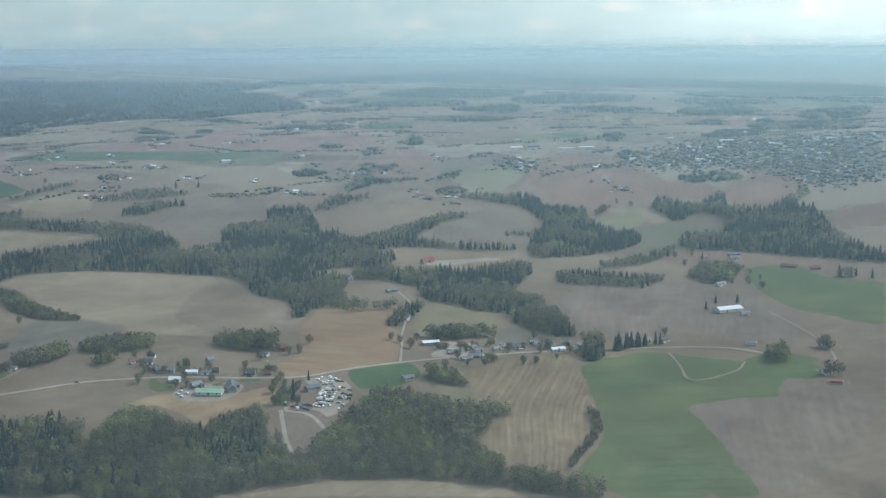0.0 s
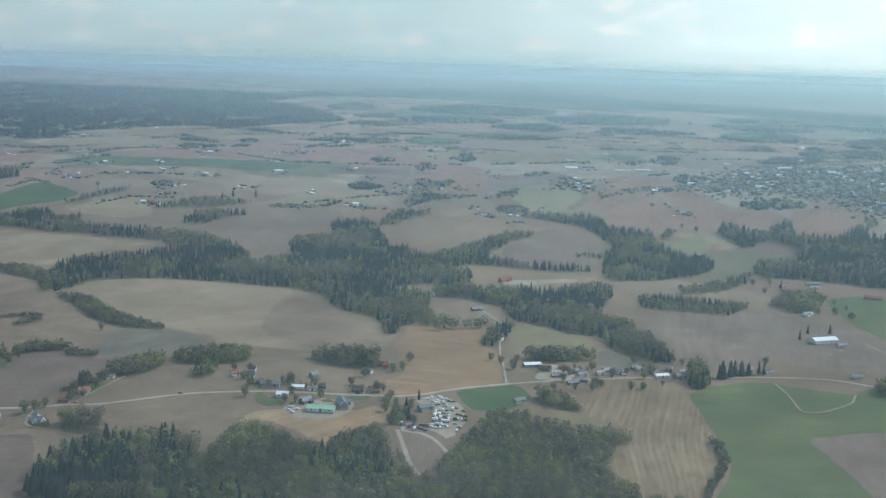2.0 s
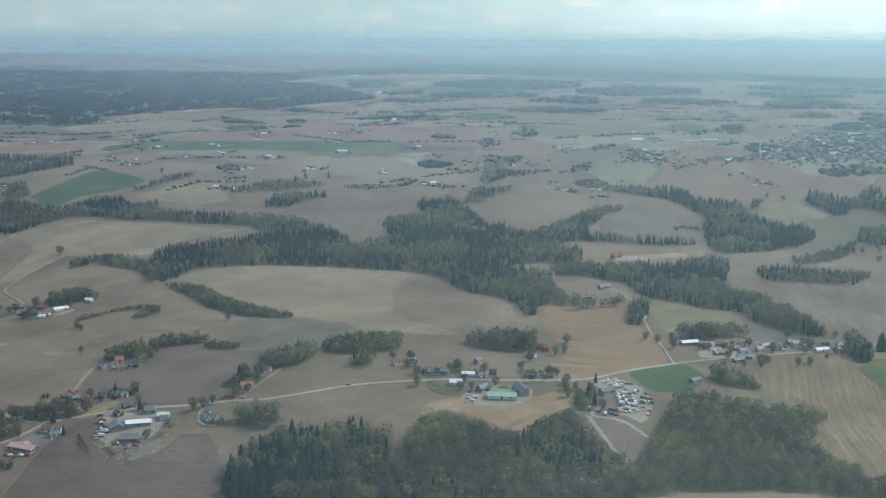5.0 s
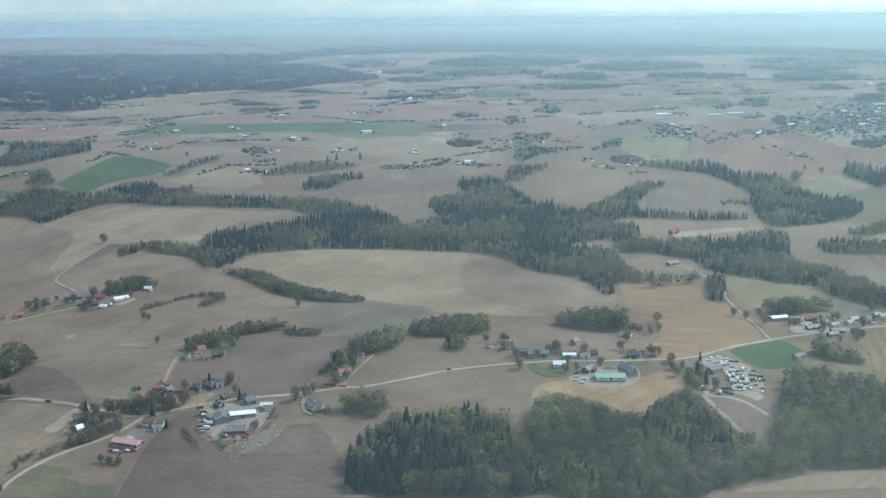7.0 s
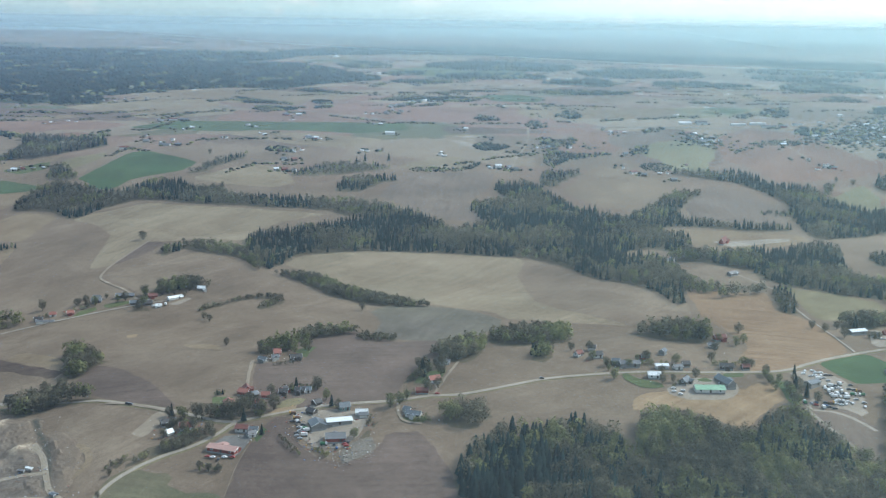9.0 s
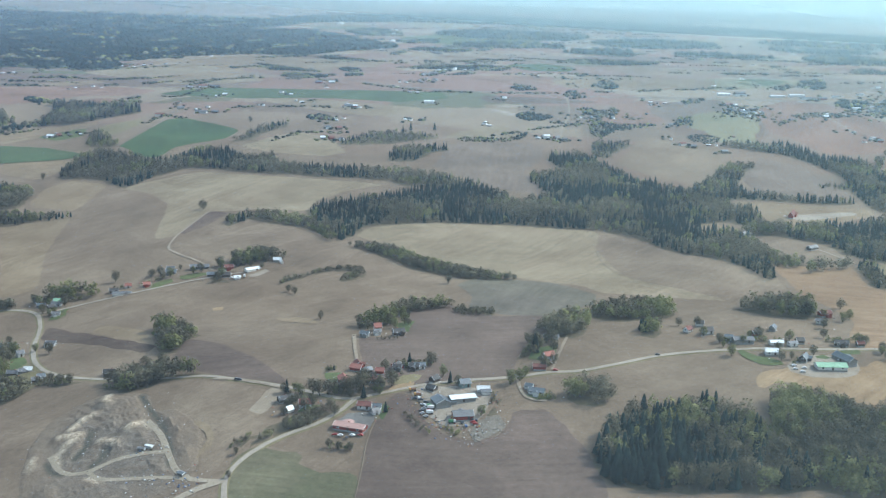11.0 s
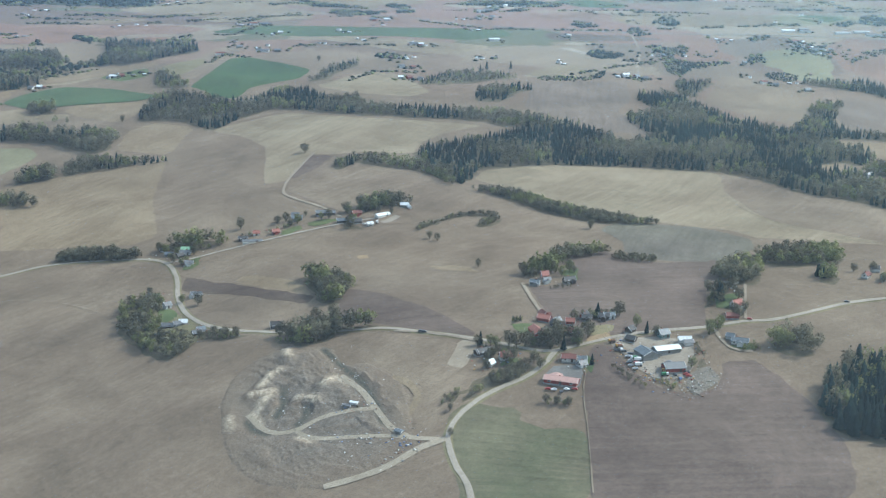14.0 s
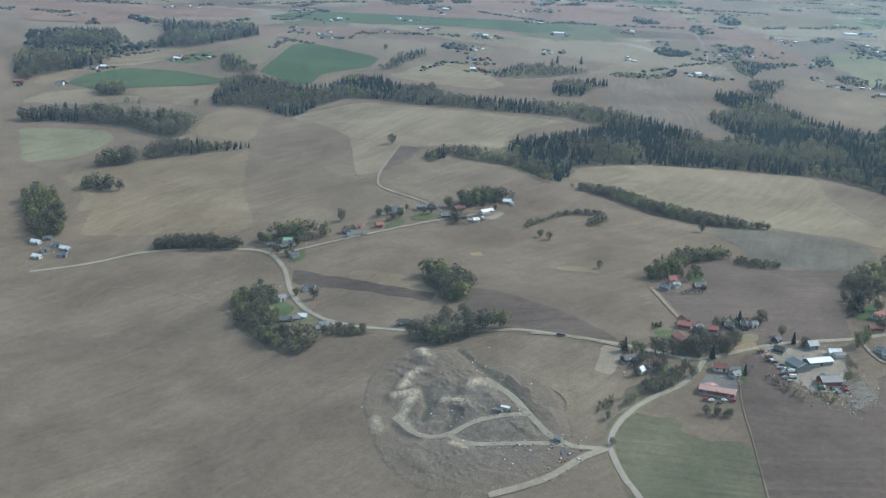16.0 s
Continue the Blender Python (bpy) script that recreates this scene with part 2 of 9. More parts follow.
M["plough_red"] = soil("reddish_soil", (0.225, 0.142, 0.105), (0.255, 0.172, 0.13), (0.188, 0.118, 0.09), 5, 0.25, 16)
M["grey_soil"] = soil("rolled_grey_soil", (0.148, 0.132, 0.108), (0.165, 0.152, 0.115), (0.118, 0.105, 0.088), 0, 0.2, 14)
M["stubble_pale"] = soil("pale_stubble", (0.246, 0.198, 0.135), (0.273, 0.228, 0.157), (0.182, 0.162, 0.109), 15, 0.3, 18)
M["stubble_tan"] = soil("tan_stubble", (0.212, 0.162, 0.102), (0.238, 0.187, 0.120), (0.125, 0.092, 0.062), -19, 0.75, 7)
M["stubble_orange"] = soil("orange_stubble", (0.245, 0.168, 0.104), (0.276, 0.195, 0.122), (0.182, 0.124, 0.081), 78, 0.4, 9)
M["stubble_olive"] = soil("olive_stubble", (0.19, 0.165, 0.095), (0.22, 0.195, 0.118), (0.15, 0.125, 0.078), 12, 0.35, 10)
M["stubble_green"] = soil("greenish_stubble", (0.20, 0.195, 0.12), (0.24, 0.22, 0.14), (0.16, 0.165, 0.09), 30, 0.2, 16)
M["stubble_soft"] = soil("soft_tan_stubble", (0.228, 0.176, 0.116), (0.252, 0.200, 0.134), (0.180, 0.136, 0.092), 25, 0.12, 12)
M["straw"] = soil("straw", (0.30, 0.216, 0.130), (0.33, 0.246, 0.152), (0.225, 0.16, 0.096), 20, 0.6, 6)
M["green_bright"] = soil("young_wheat", (0.058, 0.102, 0.045), (0.078, 0.118, 0.052), (0.095, 0.108, 0.056), 40, 0.15, 12)
M["green_soft"] = soil("spring_grass", (0.090, 0.126, 0.054), (0.125, 0.145, 0.062), (0.150, 0.136, 0.080), 60, 0.25, 14)
M["green_mid"] = soil("young_oats", (0.070, 0.112, 0.055), (0.088, 0.122, 0.062), (0.115, 0.118, 0.072), 60, 0.2, 14)
M["green_olive"] = soil("thin_crop", (0.118, 0.126, 0.07), (0.175, 0.15, 0.10), (0.135, 0.12, 0.08), 80, 0.3, 10)
M["gravel"] = soil("gravel", (0.30, 0.265, 0.215), (0.36, 0.32, 0.265), (0.20, 0.17, 0.135), bump=0.6)
M["rubble"] = soil("rubble", (0.185, 0.166, 0.138), (0.245, 0.22, 0.185), (0.115, 0.102, 0.085), bump=0.9)
M["asphalt"] = soil("worn_asphalt", (0.19, 0.185, 0.175), (0.23, 0.22, 0.205), (0.14, 0.135, 0.13))
M["road"] = soil("dusty_asphalt", (0.33, 0.295, 0.24), (0.37, 0.33, 0.27), (0.27, 0.24, 0.195))
M["track"] = soil("dusty_gravel", (0.275, 0.232, 0.176), (0.32, 0.27, 0.205), (0.21, 0.175, 0.13), bump=0.6)
M["faint_track"] = soil("worn_grass", (0.255, 0.21, 0.15), (0.28, 0.235, 0.17), (0.22, 0.18, 0.13))
M["pit_track"] = soil("pale_dust", (0.33, 0.285, 0.215), (0.37, 0.325, 0.25), (0.26, 0.22, 0.165), bump=0.6)
M["verge"] = soil("dry_verge", (0.19, 0.17, 0.095), (0.23, 0.20, 0.12), (0.13, 0.13, 0.065))
# shade between far crowns put into the floor colour, closing pale gaps
M["far_floor"] = soil("crown_gap_shade", (0.045, 0.058, 0.042), (0.06, 0.072, 0.05), (0.035, 0.045, 0.034))
M["floor"] = soil("wood_floor", (0.115, 0.098, 0.066), (0.14, 0.12, 0.08), (0.08, 0.072, 0.05))
M["spruce"] = leafy("spruce_needles", (0.008, 0.018, 0.018), (0.024, 0.042, 0.036))
M["twigs"] = leafy("bare_twigs", (0.082, 0.076, 0.053), (0.182, 0.166, 0.106))
M["buds"] = leafy("fresh_buds", (0.104, 0.114, 0.050), (0.226, 0.224, 0.095))
M["bark"] = plain("bark", (0.09, 0.072, 0.055), (0.15, 0.125, 0.10), 0.8, 0.95)
M["white_wood"] = plain("white_boards", (0.66, 0.65, 0.61), (0.54, 0.52, 0.48), 0.4, 0.7)
M["red_wood"] = plain("red_boards", (0.26, 0.052, 0.036), (0.19, 0.045, 0.034), 0.4, 0.8)
M["grey_wood"] = plain("grey_boards", (0.24, 0.23, 0.21), (0.18, 0.175, 0.16), 0.4, 0.85)
M["dark_wood"] = plain("dark_boards", (0.055, 0.042, 0.034), (0.085, 0.066, 0.052), 0.4, 0.85)
M["green_wood"] = plain("green_boards", (0.16, 0.24, 0.22), (0.13, 0.19, 0.175), 0.4, 0.8)
M["pink_wood"] = plain("pink_boards", (0.55, 0.28, 0.24), (0.46, 0.24, 0.21), 0.4, 0.8)
M["roof_red"] = plain("red_tiles", (0.30, 0.118, 0.088), (0.235, 0.10, 0.078), 0.35, 0.75)
M["roof_dark_red"] = plain("dark_red_tiles", (0.19, 0.075, 0.058), (0.145, 0.06, 0.05), 0.35, 0.8)
M["roof_pink"] = plain("faded_red_tiles", (0.40, 0.255, 0.215), (0.33, 0.20, 0.17), 0.3, 0.75)
M["roof_black"] = plain("black_tiles", (0.042, 0.04, 0.04), (0.066, 0.062, 0.06), 0.35, 0.6)
M["roof_grey"] = plain("grey_sheet", (0.105, 0.108, 0.112), (0.15, 0.15, 0.152), 0.3, 0.5, 0.4)
M["roof_slate"] = plain("slate", (0.09, 0.105, 0.12), (0.13, 0.148, 0.158), 0.35, 0.5, 0.4)
M["roof_white"] = plain("bright_sheet", (0.72, 0.74, 0.74), (0.55, 0.59, 0.59), 0.25, 0.4, 0.4)
M["roof_green"] = plain("green_sheet", (0.20, 0.36, 0.23), (0.26, 0.42, 0.28), 0.25, 0.5, 0.4)
M["trim"] = plain("white_trim", (0.78, 0.77, 0.74), (0.70, 0.69, 0.66), 0.6, 0.6)
M["brick"] = plain("chimney_brick", (0.28, 0.12, 0.085), (0.22, 0.10, 0.075), 1.5, 0.9)
M["stone"] = plain("foundation", (0.30, 0.29, 0.27), (0.22, 0.215, 0.20), 1.0, 0.95)
M["pane"] = plain("window_pane", (0.03, 0.035, 0.04), (0.045, 0.05, 0.056), 0.5, 0.08, 0.6)
M["tyre"] = plain("tyre", (0.022, 0.022, 0.022), (0.03, 0.03, 0.03), 2.0, 0.9)
M["rust"] = plain("rusty_metal", (0.16, 0.075, 0.04), (0.23, 0.13, 0.075), 0.8, 0.8)
M["car_white"] = plain("white_paint", (0.76, 0.76, 0.75), (0.70, 0.70, 0.69), 0.5, 0.3, 0.5)
M["car_silver"] = plain("silver_paint", (0.45, 0.46, 0.47), (0.40, 0.41, 0.42), 0.5, 0.3, 0.5, 0.3)
M["car_dark"] = plain("dark_paint", (0.035, 0.04, 0.05), (0.05, 0.055, 0.065), 0.5, 0.3, 0.5)
M["car_red"] = plain("red_paint", (0.33, 0.035, 0.03), (0.28, 0.035, 0.03), 0.5, 0.35, 0.5)
M["car_blue"] = plain("blue_paint", (0.06, 0.12, 0.26), (0.055, 0.10, 0.22), 0.5, 0.35, 0.5)
M["yellow"] = plain("machine_yellow", (0.50, 0.27, 0.04), (0.40, 0.21, 0.04), 0.8, 0.5, 0.4)
M["green_paint"] = plain("machine_green", (0.05, 0.20, 0.08), (0.045, 0.16, 0.07), 0.8, 0.5, 0.4)


def dug_soil():
    """Gravel pit: brown topsoil, grey dug ground and pale sand, by how far the digging went; darker along the gullies.
    """
    m, nodes, links, bsdf = blank("dug_soil", 0.95, 0.08)
    at = nodes.new("ShaderNodeTexCoord").outputs["Object"]

    def amount(name):
        n = nodes.new("ShaderNodeAttribute")
        n.attribute_name = name
        return n.outputs["Fac"]

    def times(a, b):
        n = nodes.new("ShaderNodeMath")
        n.operation = "MULTIPLY"
        n.use_clamp = True
        links.new(a, n.inputs[0])
        links.new(b, n.inputs[1])
        return n.outputs[0]

    broad = texture(nodes, links, "ShaderNodeTexNoise", 1 / 20, at, Detail=5.0, Roughness=0.65, Distortion=1.2).outputs["Fac"]
    middle = texture(nodes, links, "ShaderNodeTexNoise", 1 / 5, at, Detail=6.0, Roughness=0.7, Distortion=0.8).outputs["Fac"]
    fine = texture(nodes, links, "ShaderNodeTexNoise", 1 / 0.9, at, Detail=3.0, Roughness=0.7).outputs["Fac"]
    earth = mixed(nodes, links, ramp(nodes, links, broad, 0.35, 0.65), (0.134, 0.103, 0.074), (0.156, 0.123, 0.088))
    grey = mixed(nodes, links, ramp(nodes, links, middle, 0.4, 0.62), (0.095, 0.080, 0.063), (0.155, 0.131, 0.104))
    grey = mixed(nodes, links, ramp(nodes, links, middle, 0.62, 0.75), grey, (0.205, 0.178, 0.142))
    c = mixed(nodes, links, times(amount("dug"), ramp(nodes, links, broad, 0.3, 0.52)), earth, grey)
    sand = mixed(nodes, links, ramp(nodes, links, middle, 0.4, 0.6), (0.26, 0.21, 0.15), (0.38, 0.32, 0.235))
    c = mixed(nodes, links, times(amount("sand"), ramp(nodes, links, middle, 0.25, 0.5)), c, sand)
    c = mixed(nodes, links, times(amount("gully"), ramp(nodes, links, middle, 0.2, 0.5)), c, (0.06, 0.058, 0.045))
    c = mixed(nodes, links, 0.5, c, ramp(nodes, links, fine, 0.2, 0.8), "SOFT_LIGHT")
    links.new(c, bsdf.inputs["Base Color"])
    relief = nodes.new("ShaderNodeBump")
    relief.inputs["Strength"].default_value = 0.8
    relief.inputs["Distance"].default_value = 0.35
    links.new(fine, relief.inputs["Height"])
    links.new(relief.outputs["Normal"], bsdf.inputs["Normal"])
    return m


M["pit"] = dug_soil()

# ---- the land ----
LAND = (-89.16, 70.25, 22.71, 63.54)
HILLS = [
    (-545, 463, 125, 8.3),
    (-382, 463, 125, 29.3),
    (-218, 463, 125, 3.4),
    (-55, 463, 125, 2.4),
    (-545, 600, 125, 4.2),
    (-382, 600, 125, 12.9),
    (-218, 600, 125, 14.9),
    (-55, 600, 125, 15.2),
    (-545, 736, 125, 15.1),
    (-382, 736, 125, -6.3),
    (-218, 736, 125, 12.0),
    (-55, 736, 125, 3.3),
    (-736, 899, 229, 21.3),
    (-491, 899, 229, 9.5),
    (-245, 899, 229, 23.1),
    (0, 899, 229, 4.7),
    (-736, 1117, 229, 17.4),
    (-491, 1117, 229, -2.2),
    (-245, 1117, 229, 10.3),
    (0, 1117, 229, -19.1),
    (-736, 1417, 229, 13.0),
    (-491, 1417, 229, 5.3),
    (-245, 1417, 229, 3.4),
    (0, 1417, 229, -21.8),
]


def ground_z(x, y):
    """Height of the land: a valley whose far ground is raised to eye height to fit the camera's view of the horizon."""
    x, y = np.asarray(x, float), np.asarray(y, float)
    r = np.hypot(x, y) / 1000
    s = np.minimum(1, 1.6 / np.maximum(r, 0.01))
    nx, ny, q = x * s, y * s, np.clip(r, 0.55, 1.6)
    z = LAND[0] + LAND[1] * np.clip(nx, -1000, 150) / 1000 + LAND[2] * q + LAND[3] * q**2
    for cx, cy, w, h in HILLS:
        z = z + h * np.exp(-((nx - cx) ** 2 + (ny - cy) ** 2) / (2 * w * w))
    far = np.maximum(r - 1.6, 0) / 3.25
    return z + (176.0 - z) * np.minimum(far, 1) - np.maximum(far - 1, 0) * 300


def linked(name, verts, faces, materials, slots=None, smooth=False):
    me = bpy.data.meshes.new(name)
    me.from_pydata([tuple(v) for v in verts], [], [tuple(f) for f in faces])
    for m in materials:
        me.materials.append(m)
    if slots is not None:
        me.polygons.foreach_set("material_index", np.asarray(slots, np.int32))
    if smooth:
        me.polygons.foreach_set("use_smooth", np.ones(len(me.polygons), bool))
    me.update()
    return me


def spaced(*runs):
    """Grid lines: (start, stop, step) runs set end to end."""
    return np.unique(np.concatenate([np.arange(a, b + 1e-6, s) for a, b, s in runs]))


def land_sheet():
    xs = spaced((-6000, -1600, 100), (-1600, -900, 25), (-900, 300, 10), (300, 900, 30), (900, 6000, 100))
    ys = spaced((-2400, 200, 100), (200, 300, 20), (300, 1200, 10), (1200, 1900, 20), (1900, 6000, 70))
    gx, gy = np.meshgrid(xs, ys)
    z = ground_z(gx, gy)
    n = len(xs)
    i = np.arange(len(ys) - 1)[:, None] * n + np.arange(n - 1)[None]
    quads = np.stack([i, i + 1, i + n + 1, i + n], -1).reshape(-1, 4)
    me = linked("ground", np.stack([gx, gy, z], -1).reshape(-1, 3), quads.tolist(), [M["ground"]], smooth=True)
    tagged(new("ground", me), "brown spring farmland rolling to hazy hills", "ground", kind="structure")


land_sheet()


def haze_sheet(distance, thickness, low, high, width, colour):
    """An upright see-through sheet that stands in for haze and scatters the sunlight; it fades towards the ground and
    above eye height, to fit the camera's view.
    """
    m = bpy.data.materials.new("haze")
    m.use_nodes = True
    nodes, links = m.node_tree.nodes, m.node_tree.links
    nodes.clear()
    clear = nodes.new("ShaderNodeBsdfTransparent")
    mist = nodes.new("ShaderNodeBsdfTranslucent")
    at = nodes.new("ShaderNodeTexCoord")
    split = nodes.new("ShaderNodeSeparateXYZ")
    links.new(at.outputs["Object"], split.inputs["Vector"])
    # brightening towards the sun is painted into the sheet's colour
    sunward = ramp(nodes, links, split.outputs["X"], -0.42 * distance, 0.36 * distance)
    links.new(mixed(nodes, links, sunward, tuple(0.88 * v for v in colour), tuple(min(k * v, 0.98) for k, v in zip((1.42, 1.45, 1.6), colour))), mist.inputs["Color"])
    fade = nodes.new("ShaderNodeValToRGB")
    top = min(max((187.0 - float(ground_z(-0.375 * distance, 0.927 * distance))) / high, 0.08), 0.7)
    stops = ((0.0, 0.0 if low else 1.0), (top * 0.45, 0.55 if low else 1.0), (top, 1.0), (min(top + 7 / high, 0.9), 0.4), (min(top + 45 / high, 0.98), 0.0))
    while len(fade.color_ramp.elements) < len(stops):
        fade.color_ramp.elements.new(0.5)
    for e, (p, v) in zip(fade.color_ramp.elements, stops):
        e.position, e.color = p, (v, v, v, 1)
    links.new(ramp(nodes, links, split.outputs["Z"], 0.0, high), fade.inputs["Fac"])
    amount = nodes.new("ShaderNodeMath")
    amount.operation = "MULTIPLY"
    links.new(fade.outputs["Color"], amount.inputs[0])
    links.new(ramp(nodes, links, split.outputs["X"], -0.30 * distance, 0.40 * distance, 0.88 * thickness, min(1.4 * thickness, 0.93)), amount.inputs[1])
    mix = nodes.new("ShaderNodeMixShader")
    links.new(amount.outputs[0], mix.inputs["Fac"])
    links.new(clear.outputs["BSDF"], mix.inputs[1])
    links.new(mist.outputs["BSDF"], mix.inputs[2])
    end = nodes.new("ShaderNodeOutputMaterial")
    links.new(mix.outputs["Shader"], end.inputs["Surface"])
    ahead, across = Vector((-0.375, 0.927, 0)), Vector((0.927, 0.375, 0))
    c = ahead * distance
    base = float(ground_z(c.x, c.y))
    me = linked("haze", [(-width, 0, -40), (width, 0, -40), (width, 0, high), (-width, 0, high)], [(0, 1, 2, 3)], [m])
    ob = tagged(new("haze_sheet", me), "thin blue spring haze over the plain", "haze", kind="structure")
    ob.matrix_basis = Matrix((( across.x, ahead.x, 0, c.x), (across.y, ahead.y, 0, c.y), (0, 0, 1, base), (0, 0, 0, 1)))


for distance, thickness, low, high, width in HAZE_SHEETS:
    haze_sheet(distance, thickness, low, high, width, (0.54, 0.67, 0.80) if distance < 500 else (0.48, 0.63, 0.84) if distance < 1500 else (0.50, 0.68, 0.80))


def chaikin(points, closed, rounds=2, cut=0.2):
    p = np.array(points, float)
    for _ in range(rounds):
        q = np.roll(p, -1, 0) if closed else p[1:]
        a = p if closed else p[:-1]
        r = np.stack([(1 - cut) * a + cut * q, cut * a + (1 - cut) * q], 1).reshape(-1, 2)
        p = r if closed else np.concatenate([p[:1], r, p[-1:]])
    return p


def resampled(p, step, closed):
    if closed:
        p = np.concatenate([p, p[:1]])
    d = np.r_[0, np.cumsum(np.hypot(*np.diff(p, axis=0).T))]
    n = max(int(d[-1] / step), 3)
    s = np.linspace(0, d[-1], n + 1)
    q = np.stack([np.interp(s, d, p[:, 0]), np.interp(s, d, p[:, 1])], 1)
    return q[:-1] if closed else q


def inside(x, y, poly):
    """Which of the points lie inside the outline."""
    hit = np.zeros(np.shape(x), bool)
    for (ax, ay), (bx, by) in zip(poly, np.roll(poly, -1, 0)):
        if ay != by:
            hit ^= ((ay > y) != (by > y)) & (x < (bx - ax) * (y - ay) / (by - ay) + ax)
    return hit


def edge_gap(x, y, poly):
    """Distance to the outline."""
    best = np.full(np.shape(x), 1e9)
    for a, b in zip(poly, np.roll(poly, -1, 0)):
        e = b - a
        s = np.clip(((x - a[0]) * e[0] + (y - a[1]) * e[1]) / max(e @ e, 1e-9), 0, 1)
        best = np.minimum(best, np.hypot(x - a[0] - s * e[0], y - a[1] - s * e[1]))
    return best


def draped(name, outline, material, lift, step=6.0, relief=None, wobble=0.5, cut=0.2):
    """A sheet with the given outline, laid on the land."""
    poly = resampled(chaikin(outline, True, 2, cut), min(step, 7.0), True)
    rng = np.random.default_rng(len(outline) * 7 + int(abs(poly[0][0])))
    poly = poly + rng.normal(0, wobble, poly.shape)
    x0, y0 = poly.min(0)
    x1, y1 = poly.max(0)
    gx, gy = np.meshgrid(np.arange(x0, x1, step), np.arange(y0, y1, step))
    keep = inside(gx, gy, poly)
    gx, gy = gx[keep], gy[keep]
    far = edge_gap(gx, gy, poly) > step * 0.4
    flat = [Vector(p) for p in poly] + [Vector(p) for p in zip(gx[far], gy[far])]
    from_cdt = geometry.delaunay_2d_cdt(flat, [], [list(range(len(poly)))], 1, 1e-4)
    xy = np.array([tuple(v) for v in from_cdt[0]])
    z = ground_z(xy[:, 0], xy[:, 1]) + lift
    if relief is not None:
        z = z + relief(xy[:, 0], xy[:, 1], edge_gap(xy[:, 0], xy[:, 1], poly))
    if relief is None:
        z = z - np.where(edge_gap(xy[:, 0], xy[:, 1], poly) < 0.02, min(lift, 0.1), 0.0)
    me = linked(name, np.column_stack([xy, z]), from_cdt[2], [material], smooth=relief is None)
    return new(name, me)


def field(kind, lift, label, outline, name="field"):
    tagged(draped(name, outline, M[kind], lift, cut=0.09), label, name, kind="structure")


PIT_TRACKS = []


def road(kind, width, lift, label, line):
    """A strip of paving along a smooth line, with a low crown and worn verges."""
    p = resampled(chaikin(line, False, 3), 5.0, False)
    PIT_TRACKS.append(p)
    t = np.gradient(p, axis=0)
    t = t / np.hypot(*t.T)[:, None]
    side = np.stack([-t[:, 1], t[:, 0]], 1)
    rng = np.random.default_rng(int(abs(line[0][0])) + 3)

    def strip(name, half, up, crown, material, drop=0.0):
        rows = []
        for k in (-1, 0, 1):
            edge = half * k + rng.normal(0, 0.12, len(p)) * abs(k)
            q = p + side * edge[:, None]
            rows.append(np.column_stack([q, ground_z(q[:, 0], q[:, 1]) + up + (crown if k == 0 else drop)]))
        v = np.concatenate(rows)
        n = len(p)
        f = [(a * n + i, a * n + i + 1, (a + 1) * n + i + 1, (a + 1) * n + i) for a in (0, 1) for i in range(n - 1)]
        return linked(name, v, f, [material], smooth=True)

    ob = tagged(new(kind, strip(kind, width / 2, lift - (0.05 if width < 2.5 else 0), 0.04, M[kind])), label, kind, kind="structure")
    if width < 2.5 or kind == "pit_track":
        return
    verge = new("verge", strip("verge", width / 2 + (1.1 if kind == "road" else 0.5), lift - 0.06, 0.0, M["verge"], -0.3))
    verge.parent = ob


# fields
field("green_bright", 0.050, "bright green hillside crop", [(-842.0, 1015), (-852.7, 1070), (-865.0, 1137), (-850.4, 1146), (-817.0, 1131), (-753.3, 1099), (-748.2, 1060), (-770.8, 1033), (-780.2, 1016), (-773.0, 978.6), (-802.5, 982.5), (-816.4, 1001)])
field("green_soft", 0.054, "dull green meadow by the far farm", [(-994.0, 940.1), (-994.5, 985.5), (-949.1, 1003), (-927.7, 979.9), (-941.9, 954.5), (-958.9, 925.7)])
field("green_soft", 0.058, "thin green meadow beside the hamlet", [(-966.2, 1045), (-966.1, 1081), (-934.2, 1089), (-911.5, 1056), (-928.8, 1031)])
field("stubble_soft", 0.062, "tan far field beside the meadow", [(-921.8, 924.4), (-922.7, 972.2), (-853.5, 977.5), (-840.1, 914.8), (-846.6, 897.6), (-894.3, 909.5)])
field("stubble_pale", 0.066, "pale rounded far field", [(-1004, 872.9), (-999.6, 913.9), (-967.0, 928.4), (-947.1, 908.8), (-910.1, 920.2), (-899.3, 903.8), (-939.9, 881.9)])
field("stubble_pale", 0.070, "long pale far field", [(-1031, 1001), (-1012, 1060), (-952.5, 1103), (-933.1, 1110), (-934.5, 1084), (-981.4, 1013)])
field("stubble_soft", 0.074, "pale field on a far rise", [(-1034, 927.2), (-1039, 966.9), (-1019, 989.2), (-1005, 961.0), (-1010, 928.5)])
field("plough_dark", 0.078, "small dark bare plot by the farm track", [(-637.7, 832.1), (-611.2, 832.1), (-610.9, 796.2), (-618.5, 769.3)])
field("stubble_soft", 0.082, "tan field edge beside the thicket", [(-568.5, 605.1), (-536.8, 598.4), (-521.3, 588.2), (-508.3, 571.3), (-526.6, 574.9), (-549.2, 586.7), (-570.3, 593.5)])
field("plough_warm", 0.086, "brown slope below the green hill", [(-888.8, 1039), (-905.9, 1139), (-902.7, 1197), (-873.8, 1194), (-866.7, 1115), (-852.3, 1023)])
